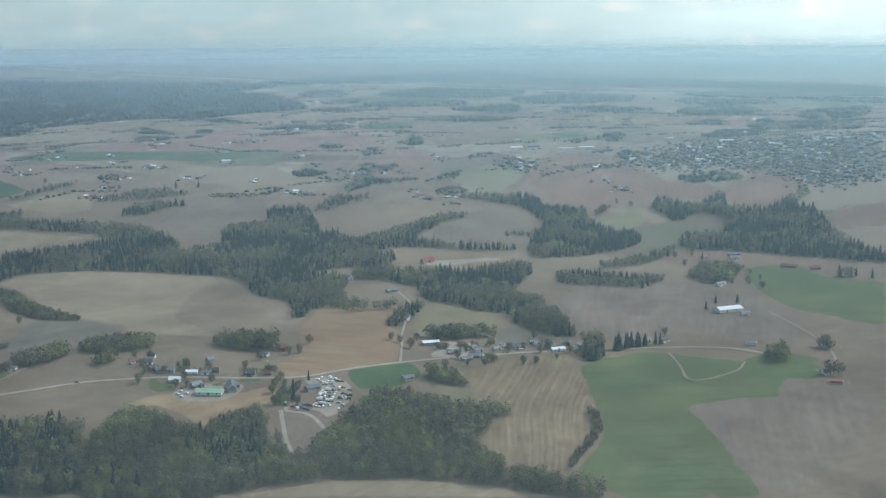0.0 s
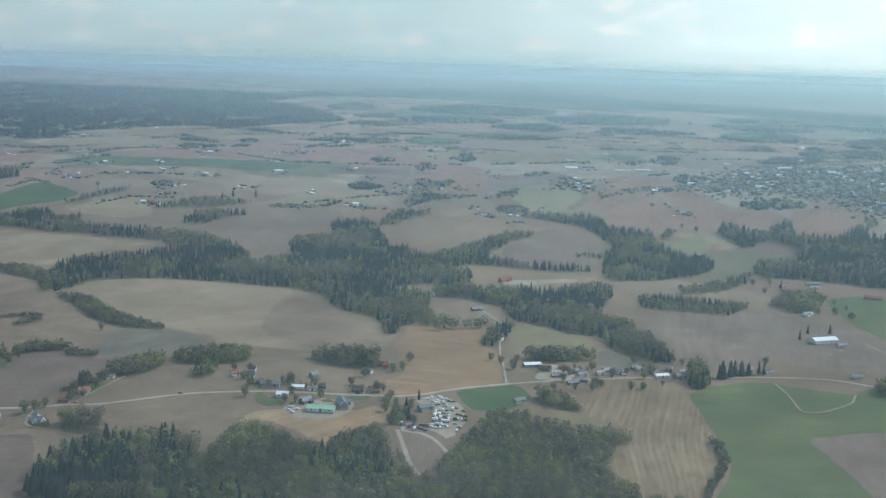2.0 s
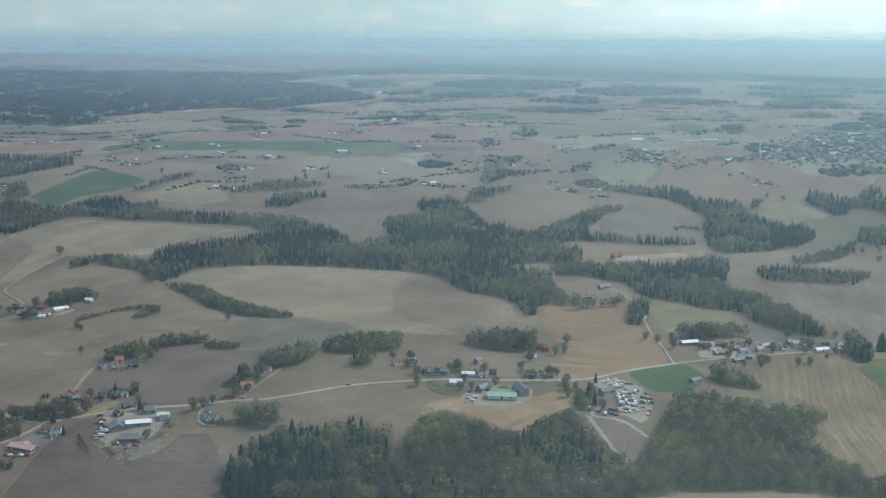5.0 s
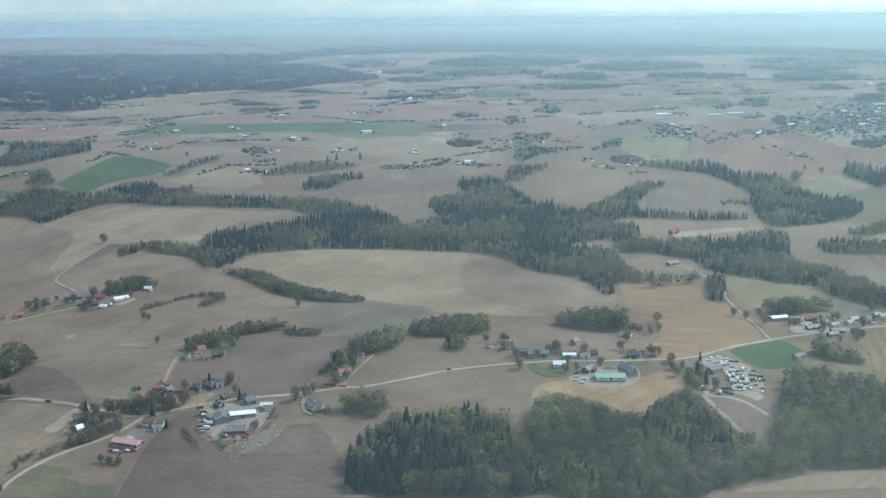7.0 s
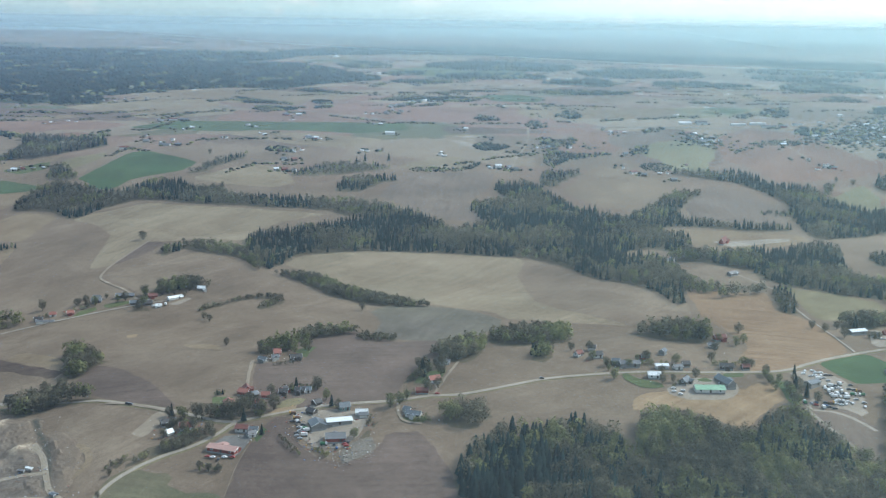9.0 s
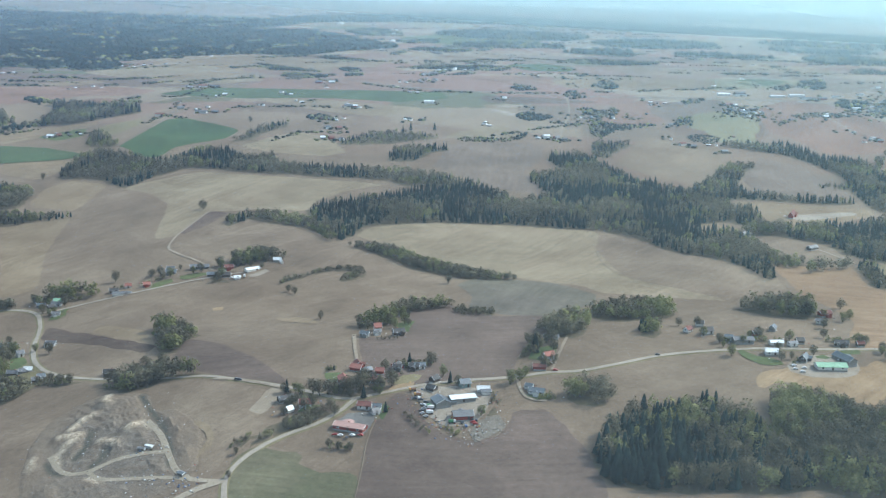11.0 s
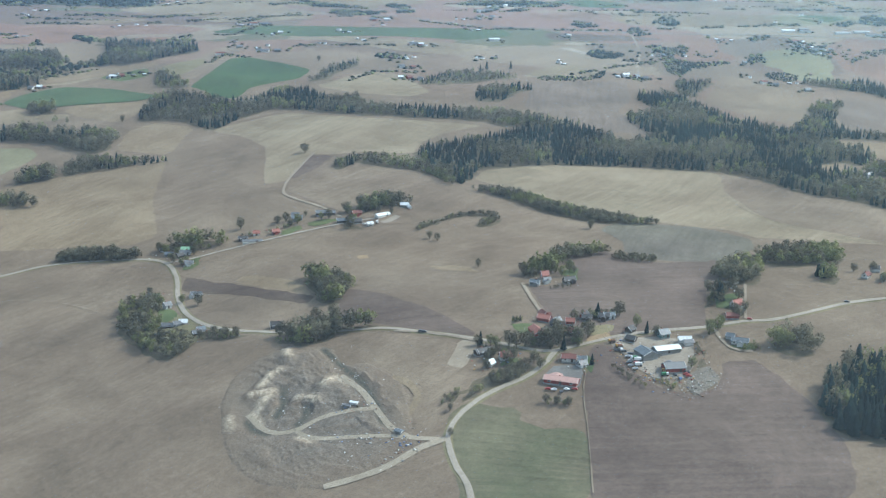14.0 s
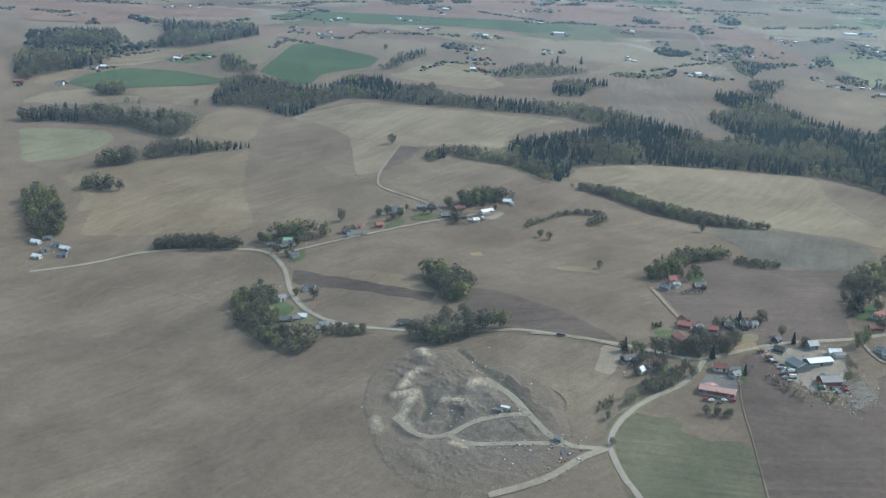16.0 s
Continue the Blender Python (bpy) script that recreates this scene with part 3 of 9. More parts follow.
field("green_soft", 0.090, "green spring crop on the far slope", [(45.8, 1130), (83.8, 1155), (121.6, 1105), (149.9, 1094), (171.4, 1089), (188.5, 968.9), (152.5, 982.0), (115.5, 1005), (84.9, 1045)])
field("green_soft", 0.094, "broad green winter crop south of the road", [(22.0, 807.5), (26.7, 831.7), (51.3, 863.7), (123.8, 863.5), (161.0, 874.6), (168.4, 844.8), (146.6, 833.6), (154.8, 795.8), (130.5, 792.6), (105.1, 767.1), (128.4, 737.6), (168.7, 674.8), (174.5, 662.3), (114.5, 633.7), (96.9, 641.3), (82.5, 645.3), (79.5, 662.9), (79.6, 686.3), (74.2, 711.9), (64.4, 731.3), (47.2, 761.2), (27.3, 798.8)])
field("plough_red", 0.102, "reddish brown field before the town", [(-43.5, 1434), (-13.7, 1465), (33.9, 1444), (44.7, 1420), (26.2, 1383), (7.4, 1352), (-21.5, 1362), (-41.8, 1404)])
field("track", 0.106, "pale levelled gravel strip", [(-403.5, 488.0), (-405.0, 517.3), (-394.2, 516.8), (-392.8, 487.9)])
field("stubble_pale", 0.110, "pale straw-coloured stubble on the long hill", [(-489.7, 805.8), (-492.4, 830.4), (-451.3, 865.7), (-389.0, 881.8), (-327.3, 890.4), (-316.7, 839.3), (-280.4, 771.4), (-204.1, 729.7), (-242.2, 725.8), (-285.8, 726.9), (-300.8, 742.2), (-343.1, 751.1), (-396.2, 767.2), (-450.1, 794.5)])
field("plough_warm", 0.114, "brown harrowed slope beside the pale stubble", [(-327.3, 890.4), (-301.9, 879.6), (-269.3, 852.7), (-226.4, 839.9), (-187.3, 804.3), (-172.1, 757.4), (-179.5, 738.9), (-204.1, 729.7), (-280.4, 771.4), (-316.7, 839.3)])
field("stubble_pale", 0.118, "pale stubble field running up to the ravine", [(-745.6, 881.9), (-735.0, 902.3), (-706.0, 941.5), (-643.5, 941.6), (-528.0, 952.6), (-548.5, 924.2), (-559.1, 883.5), (-555.2, 851.1), (-588.5, 848.4), (-611.0, 835.2), (-628.3, 832.0), (-620.4, 771.6), (-633.4, 758.4), (-677.2, 847.7), (-709.2, 871.0)])
field("stubble_soft", 0.122, "tan stubble field beside the ravine wood", [(-802.6, 828.0), (-821.0, 873.5), (-809.1, 899.9), (-765.9, 890.4), (-748.2, 820.0)])
field("stubble_soft", 0.126, "light tan stubble on a broad rise", [(-856.7, 723.3), (-813.9, 762.7), (-781.6, 791.1), (-744.3, 811.2), (-709.7, 732.8), (-664.0, 664.9), (-674.9, 651.0), (-721.4, 643.7), (-774.7, 631.7), (-797.2, 681.9)])
field("stubble_green", 0.130, "pale greenish field below the wood", [(-956.8, 811.6), (-882.5, 824.7), (-861.9, 806.8), (-863.8, 760.8), (-900.9, 740.6)])
field("plough_wet", 0.134, "dark freshly ploughed strip", [(-606.4, 602.8), (-560.7, 588.5), (-506.7, 571.3), (-507.0, 560.0), (-554.2, 574.7), (-597.5, 581.1)])
field("plough_dark", 0.138, "dark ploughed wedge along the road", [(-494.4, 582.4), (-475.0, 578.6), (-436.0, 555.3), (-394.7, 521.8), (-426.9, 525.5), (-448.4, 530.1), (-482.8, 543.4)])
field("grey_soil", 0.142, "grey rolled soil under the hedge", [(-371.1, 741.0), (-338.4, 746.0), (-310.6, 741.2), (-282.3, 707.8), (-295.4, 667.5), (-328.8, 662.3), (-356.0, 675.3)])
field("plough_dark", 0.146, "dark ploughed field round the farmsteads", [(-392.6, 659.6), (-369.7, 679.4), (-334.4, 657.1), (-297.3, 672.9), (-300.5, 618.5), (-292.3, 562.1), (-312.6, 547.7), (-345.1, 532.7), (-360.7, 543.2), (-371.7, 556.5), (-393.2, 599.1), (-382.9, 596.5), (-367.0, 608.0)])
field("plough_dark", 0.150, "dark ploughed field beside the machinery farm", [(-340.8, 526.6), (-333.5, 527.4), (-317.5, 506.6), (-302.5, 497.9), (-289.1, 498.2), (-279.8, 507.5), (-278.7, 521.8), (-281.7, 530.3), (-267.7, 539.2), (-250.0, 524.0), (-236.0, 508.0), (-222.0, 484.0), (-216.0, 452.0), (-240.0, 418.0), (-313.8, 406.9), (-327.5, 458.6), (-335.0, 481.1), (-339.9, 508.3)])
field("green_olive", 0.154, "thin olive-green winter crop inside the road bend", [(-386.9, 446.4), (-386.5, 456.5), (-381.9, 462.9), (-370.1, 461.0), (-358.2, 463.2), (-355.3, 453.9), (-344.8, 451.6), (-327.9, 458.3), (-314.3, 410.9), (-364.1, 396.6), (-378.5, 428.2)])
field("plough_warm", 0.158, "pale bare square plot beside the green crop", [(-356.6, 463.9), (-348.5, 469.9), (-334.9, 462.6), (-331.6, 458.0), (-343.1, 455.8), (-353.9, 454.2)])
field("plough_warm", 0.162, "warm brown slope above the gravel pit", [(-458.1, 522.1), (-436.8, 519.9), (-402.0, 512.8), (-403.1, 490.2), (-388.8, 488.8), (-391.8, 461.7), (-389.7, 437.2), (-399.3, 438.3), (-405.9, 461.2), (-419.7, 475.7), (-446.6, 490.0)])
field("stubble_orange", 0.166, "orange-tan stubble with tillage lines", [(-198.6, 850.9), (-171.6, 849.2), (-144.3, 869.2), (-131.3, 818.0), (-108.8, 807.2), (-79.0, 747.7), (-108.2, 688.2), (-135.4, 668.1), (-134.5, 722.5), (-170.0, 769.6)])
field("green_bright", 0.170, "small bright green rectangular field", [(-95.2, 707.9), (-71.8, 750.3), (-54.4, 735.5), (-52.5, 722.3), (-55.0, 702.0), (-64.7, 691.7), (-71.6, 687.4)])
field("straw", 0.174, "straw-yellow field below the green-roofed farm", [(-173.0, 595.4), (-176.7, 615.4), (-164.7, 626.2), (-154.7, 634.7), (-134.2, 640.1), (-126.4, 646.2), (-118.0, 662.9), (-110.0, 663.1), (-102.2, 652.7), (-106.0, 640.0), (-111.1, 625.1), (-114.6, 611.2), (-114.9, 599.9), (-126.8, 601.6), (-146.0, 608.2), (-163.8, 610.0)])
field("stubble_olive", 0.178, "olive stubble field beside the lane", [(-134.8, 890.8), (-101.9, 896.9), (-69.8, 890.0), (-64.5, 863.6), (-79.6, 827.8), (-104.9, 809.9)])
field("grey_soil", 0.182, "grey-green field beside the ravine trees", [(-54.8, 831.6), (-57.5, 870.6), (-33.9, 869.6), (-3.3, 852.0), (-19.6, 829.8)])
field("plough_grey", 0.186, "wide grey-brown ploughed field", [(-57.6, 958.8), (-51.9, 1043), (12.1, 1069), (86.5, 1032), (130.6, 979.7), (140.5, 911.4), (92.5, 916.3), (54.6, 929.4), (49.4, 910.0), (22.3, 871.5), (-0.2, 879.8), (-30.9, 909.8)])
field("plough_grey", 0.190, "grey ploughed corner cut into the green crop", [(104.6, 769.0), (127.6, 790.5), (154.1, 803.7), (148.2, 834.0), (189.2, 831.4), (208.9, 808.6), (202.3, 735.6), (186.7, 669.4), (168.7, 674.8)])
field("stubble_tan", 0.194, "tan stubble with wavy tillage lines", [(-38.4, 748.4), (-31.1, 770.2), (-29.9, 789.1), (-18.0, 812.6), (4.8, 826.2), (12.2, 819.8), (27.3, 798.8), (42.6, 768.6), (51.8, 749.1), (65.2, 722.5), (72.1, 706.8), (73.0, 688.3), (75.3, 657.2), (77.5, 643.8), (65.1, 643.5), (51.5, 637.9), (39.4, 646.9), (23.6, 644.9), (13.9, 654.4), (19.9, 666.9), (19.1, 681.2), (19.6, 700.0), (21.2, 710.0), (14.8, 716.4), (6.9, 717.7), (-1.3, 723.5), (-15.9, 726.3), (-33.4, 746.3)])
field("stubble_olive", 0.198, "small olive clearing between the trees", [(-35.9, 711.7), (-33.2, 722.8), (-22.1, 723.5), (-11.8, 723.4), (1.1, 719.9), (8.3, 713.9), (-2.0, 709.2), (-15.2, 698.5), (-25.4, 698.1)])
field("stubble_pale", 0.202, "pale stubble at the edge of the brown wood", [(-64.1, 546.0), (-21.8, 584.1), (24.1, 607.8), (72.2, 619.2), (86.3, 621.7)])
field("stubble_soft", 0.206, "tan clearing round the red barn", [(-239.7, 998.4), (-248.3, 1042), (-221.5, 1053), (-144.9, 1089), (-135.1, 1071), (-162.7, 1016), (-173.8, 972.7), (-195.6, 972.8)])
field("plough_warm", 0.210, "small brown field beside the lane", [(-204.4, 893.1), (-196.4, 935.1), (-150.7, 904.9), (-141.9, 876.6), (-169.6, 850.8)])
field("stubble_soft", 0.214, "small tan field in a wood gap", [(-271.6, 926.6), (-250.4, 952.6), (-234.4, 928.7), (-245.6, 902.5)])
field("plough_grey", 0.218, "grey-brown far field between woods", [(-515.5, 1029), (-534.8, 1125), (-454.4, 1177), (-433.2, 1098), (-436.7, 1046), (-390.2, 983.1), (-424.0, 977.2), (-485.1, 1010)])
field("plough_warm", 0.222, "light brown far field with a wooded edge", [(-371.8, 1127), (-374.0, 1263), (-324.0, 1260), (-282.4, 1262), (-282.8, 1177), (-288.0, 1118), (-313.1, 1077), (-360.4, 1119)])
field("plough_grey", 0.226, "grey far field enclosed by trees", [(-254.6, 1134), (-254.8, 1245), (-207.9, 1238), (-161.2, 1148), (-175.9, 1106), (-240.5, 1100)])
field("green_mid", 0.230, "long green strip on the plain", [(-965.2, 1267), (-929.2, 1311), (-770.4, 1323), (-634.2, 1359), (-613.4, 1332), (-656.8, 1286), (-743.5, 1279), (-832.6, 1257)])
field("plough_red", 0.234, "reddish brown ploughed field on the plain", [(-158.9, 1420), (-73.4, 1435), (-38.0, 1403), (-52.1, 1374), (-138.1, 1374)])
field("plough_red", 0.238, "reddish ploughed field near the town", [(-33.0, 1421), (40.3, 1421), (29.7, 1370), (-18.5, 1356)])
field("plough_red", 0.242, "pinkish brown far field", [(-282.3, 1421), (-257.6, 1507), (-192.5, 1505), (-104.2, 1421), (-110.2, 1365), (-189.5, 1301), (-222.2, 1337)])
field("stubble_green", 0.246, "pale greenish field on the plain", [(-329.8, 1347), (-316.8, 1420), (-284.0, 1420), (-262.1, 1300), (-300.4, 1285)])
field("stubble_green", 0.250, "pale green pasture beyond the wood", [(-135.6, 1265), (-111.7, 1333), (-89.7, 1284), (-89.7, 1238), (-124.1, 1222)])
field("stubble_pale", 0.254, "pale far field with a rounded end", [(-550.0, 1144), (-546.4, 1181), (-516.9, 1226), (-478.8, 1202), (-495.9, 1172)])
field("stubble_pale", 0.258, "pale far field", [(-720.5, 1034), (-695.0, 1108), (-653.1, 1096), (-608.6, 1045), (-620.5, 1023), (-669.6, 1019)])
field("plough_warm", 0.262, "brown field round the village", [(-512.0, 693.1), (-478.6, 726.5), (-466.0, 796.2), (-489.8, 790.4), (-537.4, 810.8), (-570.1, 811.3), (-584.4, 779.6), (-616.2, 751.3), (-561.0, 717.1)])
field("stubble_pale", 0.266, "pale field tongue", [(-828.1, 1251), (-784.0, 1268), (-676.6, 1268), (-618.4, 1269), (-642.8, 1208), (-699.3, 1206)])
field("stubble_green", 0.270, "pale green strip on the far plain", [(-426.0, 1509), (-360.5, 1577), (-256.0, 1631), (-226.1, 1587), (-335.3, 1516)])
field("plough_red", 0.274, "reddish far field by the railway", [(-448.7, 1405), (-389.8, 1439), (-344.2, 1422), (-369.3, 1370), (-420.4, 1363)])
field("stubble_soft", 0.278, "tan far field", [(-1158, 1437), (-1205, 1661), (-1104, 1684), (-894.1, 1382), (-1060, 1406)])
field("green_soft", 0.282, "thin green far field", [(-1044, 2197), (-1017, 2434), (-778.2, 2318), (-784.7, 2085), (-904.8, 2046)])
field("stubble_soft", 0.286, "pale tan far field", [(-1280, 1802), (-1275, 1940), (-1197, 2011), (-1100, 1863), (-1180, 1775)])
field("straw", 0.290, "small pale oval of bare straw", [(-510.6, 636.5), (-507.2, 639.9), (-500.7, 637.7), (-499.7, 632.8), (-506.8, 631.0)])
field("stubble_soft", 0.294, "pale strip of unploughed grass", [(-459.8, 622.7), (-447.6, 626.9), (-432.3, 625.4), (-426.4, 615.5), (-434.7, 616.1), (-453.2, 617.3)])
field("stubble_soft", 0.298, "pale scar on the slope", [(-801.8, 665.7), (-813.5, 698.0), (-801.0, 707.7), (-778.2, 705.7), (-785.5, 678.7)])
field("grey_soil", 0.302, "grey damp hollow below the hedge", [(-381.5, 725.4), (-371.7, 747.4), (-323.4, 746.0), (-288.3, 723.6), (-283.2, 695.1), (-317.4, 669.5), (-354.4, 692.7)])
field("plough_dark", 0.306, "dark ploughed field by the oval wood", [(-314.8, 650.1), (-302.9, 671.7), (-276.0, 663.5), (-295.5, 614.2)])
# yards, lawns and bare plots
field("verge", 0.290, "yellow-green rough verge by the road", [(-345.9, 534.2), (-347.5, 546.0), (-335.4, 552.8), (-333.8, 547.6), (-339.2, 536.3)], "yard")
field("green_soft", 0.294, "garden lawn by the slate-roofed house", [(-277.1, 548.9), (-267.2, 555.1), (-266.0, 548.4), (-275.8, 542.3)], "yard")
field("verge", 0.298, "rough green strip beside the forecourt", [(-342.1, 508.8), (-340.1, 514.0), (-336.4, 502.5), (-337.8, 495.3)], "yard")
field("green_soft", 0.302, "village gardens along the street", [(-577.9, 672.3), (-571.1, 686.6), (-566.0, 680.9), (-570.7, 664.9)], "yard")
field("green_soft", 0.306, "lawn along the road", [(112.9, 862.9), (125.9, 886.2), (155.5, 884.8), (162.2, 877.6), (139.5, 857.7)], "yard")
field("gravel", 0.310, "trampled gravel farmyard full of machinery", [(-335.5, 531.0), (-330.1, 539.2), (-314.7, 543.6), (-296.8, 547.5), (-291.9, 523.7), (-293.0, 510.4), (-304.7, 504.2), (-318.5, 513.2)], "yard")
field("asphalt", 0.314, "grey asphalt forecourt", [(-355.8, 492.4), (-353.6, 500.8), (-340.3, 505.2), (-338.1, 493.2), (-337.6, 483.8), (-351.5, 483.9)], "yard")
field("gravel", 0.318, "pale gravel yard of the green-roofed farm", [(-160.0, 622.0), (-163.4, 632.5), (-156.9, 647.6), (-132.7, 658.1), (-126.2, 639.6), (-131.2, 629.6), (-149.9, 619.8)], "yard")
field("gravel", 0.322, "dusty vehicle yard", [(-108.0, 680.1), (-99.7, 693.1), (-84.0, 694.1), (-68.2, 674.1), (-62.9, 646.5), (-69.2, 638.5), (-76.8, 639.9), (-92.7, 632.0), (-93.5, 635.4), (-78.8, 650.7), (-85.4, 668.7), (-99.0, 675.2)], "yard")
field("rubble", 0.326, "heap of grey rubble beside the yard", [(-294.5, 512.3), (-287.0, 525.7), (-278.8, 516.3), (-280.6, 508.3), (-289.1, 495.5)], "yard")
field("gravel", 0.330, "gravel yard of the white farm", [(-520.7, 697.7), (-517.3, 709.8), (-514.6, 724.7), (-509.7, 733.6), (-506.8, 719.9), (-511.2, 697.7)], "yard")
field("green_soft", 0.334, "small lawn behind the houses", [(-293.8, 607.1), (-281.8, 615.6), (-279.7, 595.7), (-290.9, 587.7)], "yard")
field("green_soft", 0.338, "lawn beside the red farm", [(-386.1, 537.9), (-374.8, 544.3), (-371.4, 534.6), (-376.5, 526.6)], "yard")
field("green_soft", 0.342, "garden lawn by the road", [(-600.7, 558.2), (-588.0, 558.0), (-578.5, 546.6), (-578.9, 534.5), (-591.0, 537.6)], "yard")
field("green_soft", 0.346, "long lawn by the street", [(-569.4, 687.7), (-556.5, 699.6), (-544.6, 699.4), (-558.0, 683.8)], "yard")
field("straw", 0.350, "straw-coloured verge", [(-347.6, 531.9), (-335.9, 542.4), (-332.8, 539.5), (-344.1, 526.8)], "yard")
field("plough_grey", 0.354, "grey scrubby bare bank", [(-96.0, 638.6), (-90.2, 655.1), (-71.7, 647.4), (-55.7, 628.1), (-52.9, 606.0), (-56.5, 592.7), (-68.6, 601.2), (-84.0, 618.9)], "yard")
field("gravel", 0.358, "gravel around the red barn", [(-208.7, 1012), (-190.0, 1030), (-153.2, 1070), (-149.2, 1060), (-188.0, 1002)], "yard")
field("gravel", 0.362, "gravel yard beside the white-roofed hall", [(-74.7, 806.8), (-52.9, 814.3), (-45.7, 782.5), (-67.1, 767.2)], "yard")
field("green_soft", 0.366, "small garden lawn by a house", [(-341.9, 514.6), (-338.0, 515.9), (-334.6, 499.4), (-338.0, 498.2)], "yard")
field("green_soft", 0.370, "lawn round the blue-roofed house", [(-281.7, 546.9), (-267.4, 552.6), (-268.3, 545.3), (-277.8, 543.8)], "yard")
field("green_soft", 0.374, "farm lawn by the road", [(-191.7, 643.7), (-181.0, 636.8), (-167.9, 636.5), (-163.4, 632.5), (-176.9, 625.1), (-186.6, 632.3)], "yard")
field("green_soft", 0.378, "round farmyard lawn", [(-152.2, 647.8), (-145.9, 654.0), (-141.3, 648.9), (-145.6, 642.0)], "yard")
field("green_soft", 0.382, "garden lawn by the dark house", [(-141.2, 663.4), (-129.7, 670.8), (-127.9, 664.0), (-138.3, 657.4)], "yard")
field("green_soft", 0.386, "village garden lawn", [(-620.9, 630.3), (-612.0, 632.1), (-607.1, 615.1), (-614.9, 611.8)], "yard")
field("green_soft", 0.390, "garden lawn by the red-roofed house", [(-382.6, 625.7), (-373.8, 637.6), (-367.9, 609.8), (-378.0, 617.9)], "yard")
field("green_soft", 0.394, "verge lawn by the car yard", [(-113.0, 667.7), (-102.3, 668.7), (-95.0, 642.4), (-101.7, 639.1)], "yard")
field("green_soft", 0.398, "garden lawn by the white house", [(-380.5, 497.7), (-370.4, 505.8), (-367.8, 502.1), (-376.8, 493.2)], "yard")
field("stubble_soft", 0.400, "pale curved bench on the pit slope", [(-425.9, 478.1), (-417.2, 476.5), (-408.4, 469.5), (-404.0, 461.1), (-402.9, 446.2), (-405.7, 445.4), (-407.2, 460.0), (-412.4, 468.1), (-424.4, 473.8)], "yard")
field("plough_dark", 0.402, "dark eroded gully beside the pit", [(-447.6, 483.3), (-432.2, 476.7), (-417.2, 461.6), (-405.0, 442.0), (-404.7, 437.2), (-412.4, 446.9), (-420.1, 456.7), (-432.0, 468.3), (-446.4, 475.5)], "yard")
# roads and tracks
road("road", 2.6, 0.390, "pale grey two-lane country road", [(-770.0, 574.0), (-741.7, 592.5), (-717.0, 617.4), (-680.9, 626.2), (-650.0, 629.0), (-630.9, 623.4), (-611.2, 601.1), (-595.2, 573.3), (-576.9, 550.3), (-554.7, 533.6), (-531.0, 525.6), (-497.1, 520.9), (-467.3, 522.6), (-448.0, 527.3), (-426.1, 522.9), (-396.7, 518.8), (-379.3, 515.2), (-365.2, 512.4), (-356.4, 514.4), (-344.1, 526.8), (-330.3, 540.4), (-313.1, 552.1), (-290.4, 564.8), (-275.4, 578.1), (-264.3, 581.7), (-245.8, 599.5), (-227.5, 619.2), (-200.7, 636.3), (-178.4, 648.4), (-146.4, 661.1), (-110.0, 682.0), (-94.3, 714.5), (-75.2, 745.0), (-51.4, 779.5), (-13.5, 823.7), (11.4, 842.8), (46.0, 870.3), (76.5, 884.9), (101.2, 891.0), (135.3, 880.4)])
road("road", 2.6, 0.395, "pale curving side road", [(-356.4, 514.4), (-357.7, 501.7), (-362.5, 487.9), (-376.2, 469.9), (-382.4, 455.1), (-384.1, 443.2), (-382.2, 433.1), (-373.7, 418.9), (-365.6, 410.8), (-360.8, 401.0)])
road("pit_track", 2.9, 0.400, "pale dusty haul road in the gravel pit", [(-382.5, 434.2), (-397.9, 431.5), (-409.7, 437.1), (-421.2, 449.9), (-434.6, 464.1), (-449.6, 475.2)])
road("pit_track", 2.9, 0.405, "pale dusty pit track", [(-421.2, 449.9), (-433.7, 446.9), (-444.4, 440.1), (-450.6, 429.4), (-459.9, 426.4), (-470.1, 431.5), (-479.5, 440.1)])
road("pit_track", 2.4, 0.410, "narrow pit track", [(-450.6, 429.4), (-440.8, 424.5), (-422.0, 428.7), (-408.0, 431.9), (-390.9, 432.7)])
road("pit_track", 3.6, 0.415, "sandy pit access track", [(-383.9, 433.9), (-391.7, 427.2), (-397.9, 416.0), (-406.6, 406.1), (-422.1, 395.6)])
road("road", 2.1, 0.420, "grey village street", [(-630.9, 623.4), (-619.5, 627.7), (-601.7, 642.7), (-579.1, 660.7), (-553.5, 682.4), (-539.0, 695.0), (-523.7, 705.9)])
road("track", 1.9, 0.425, "pale farm track over the rise", [(-550.3, 703.8), (-568.1, 718.4), (-594.3, 731.7), (-610.5, 741.5), (-619.4, 765.5), (-625.5, 803.8), (-630.1, 836.3)])
road("track", 1.9, 0.430, "pale gravel drive to the red farm", [(-396.6, 600.4), (-384.2, 574.3), (-370.2, 549.2), (-361.3, 539.5)])
road("road", 1.5, 0.435, "narrow lane to the ravine farms", [(-76.5, 746.7), (-92.8, 778.2), (-108.8, 807.2), (-124.0, 841.0), (-133.1, 872.5), (-146.2, 887.5), (-175.7, 916.0)])
road("track", 1.4, 0.440, "pale lane over the slope", [(101.9, 991.2), (124.5, 962.4), (146.6, 930.1), (165.7, 897.7), (171.5, 875.2)])
road("gravel", 2.4, 0.445, "pale haul track on the bank", [(-89.6, 649.9), (-92.7, 635.7), (-85.6, 637.8), (-76.7, 639.6), (-66.3, 634.3), (-57.4, 626.9)])
road("gravel", 2.6, 0.450, "pale scraped track down the bank", [(-92.7, 635.7), (-82.8, 623.5), (-69.3, 606.2), (-57.8, 595.7)])
road("track", 1.9, 0.455, "faint field track", [(-441.2, 523.2), (-425.7, 523.6), (-392.4, 515.9)])
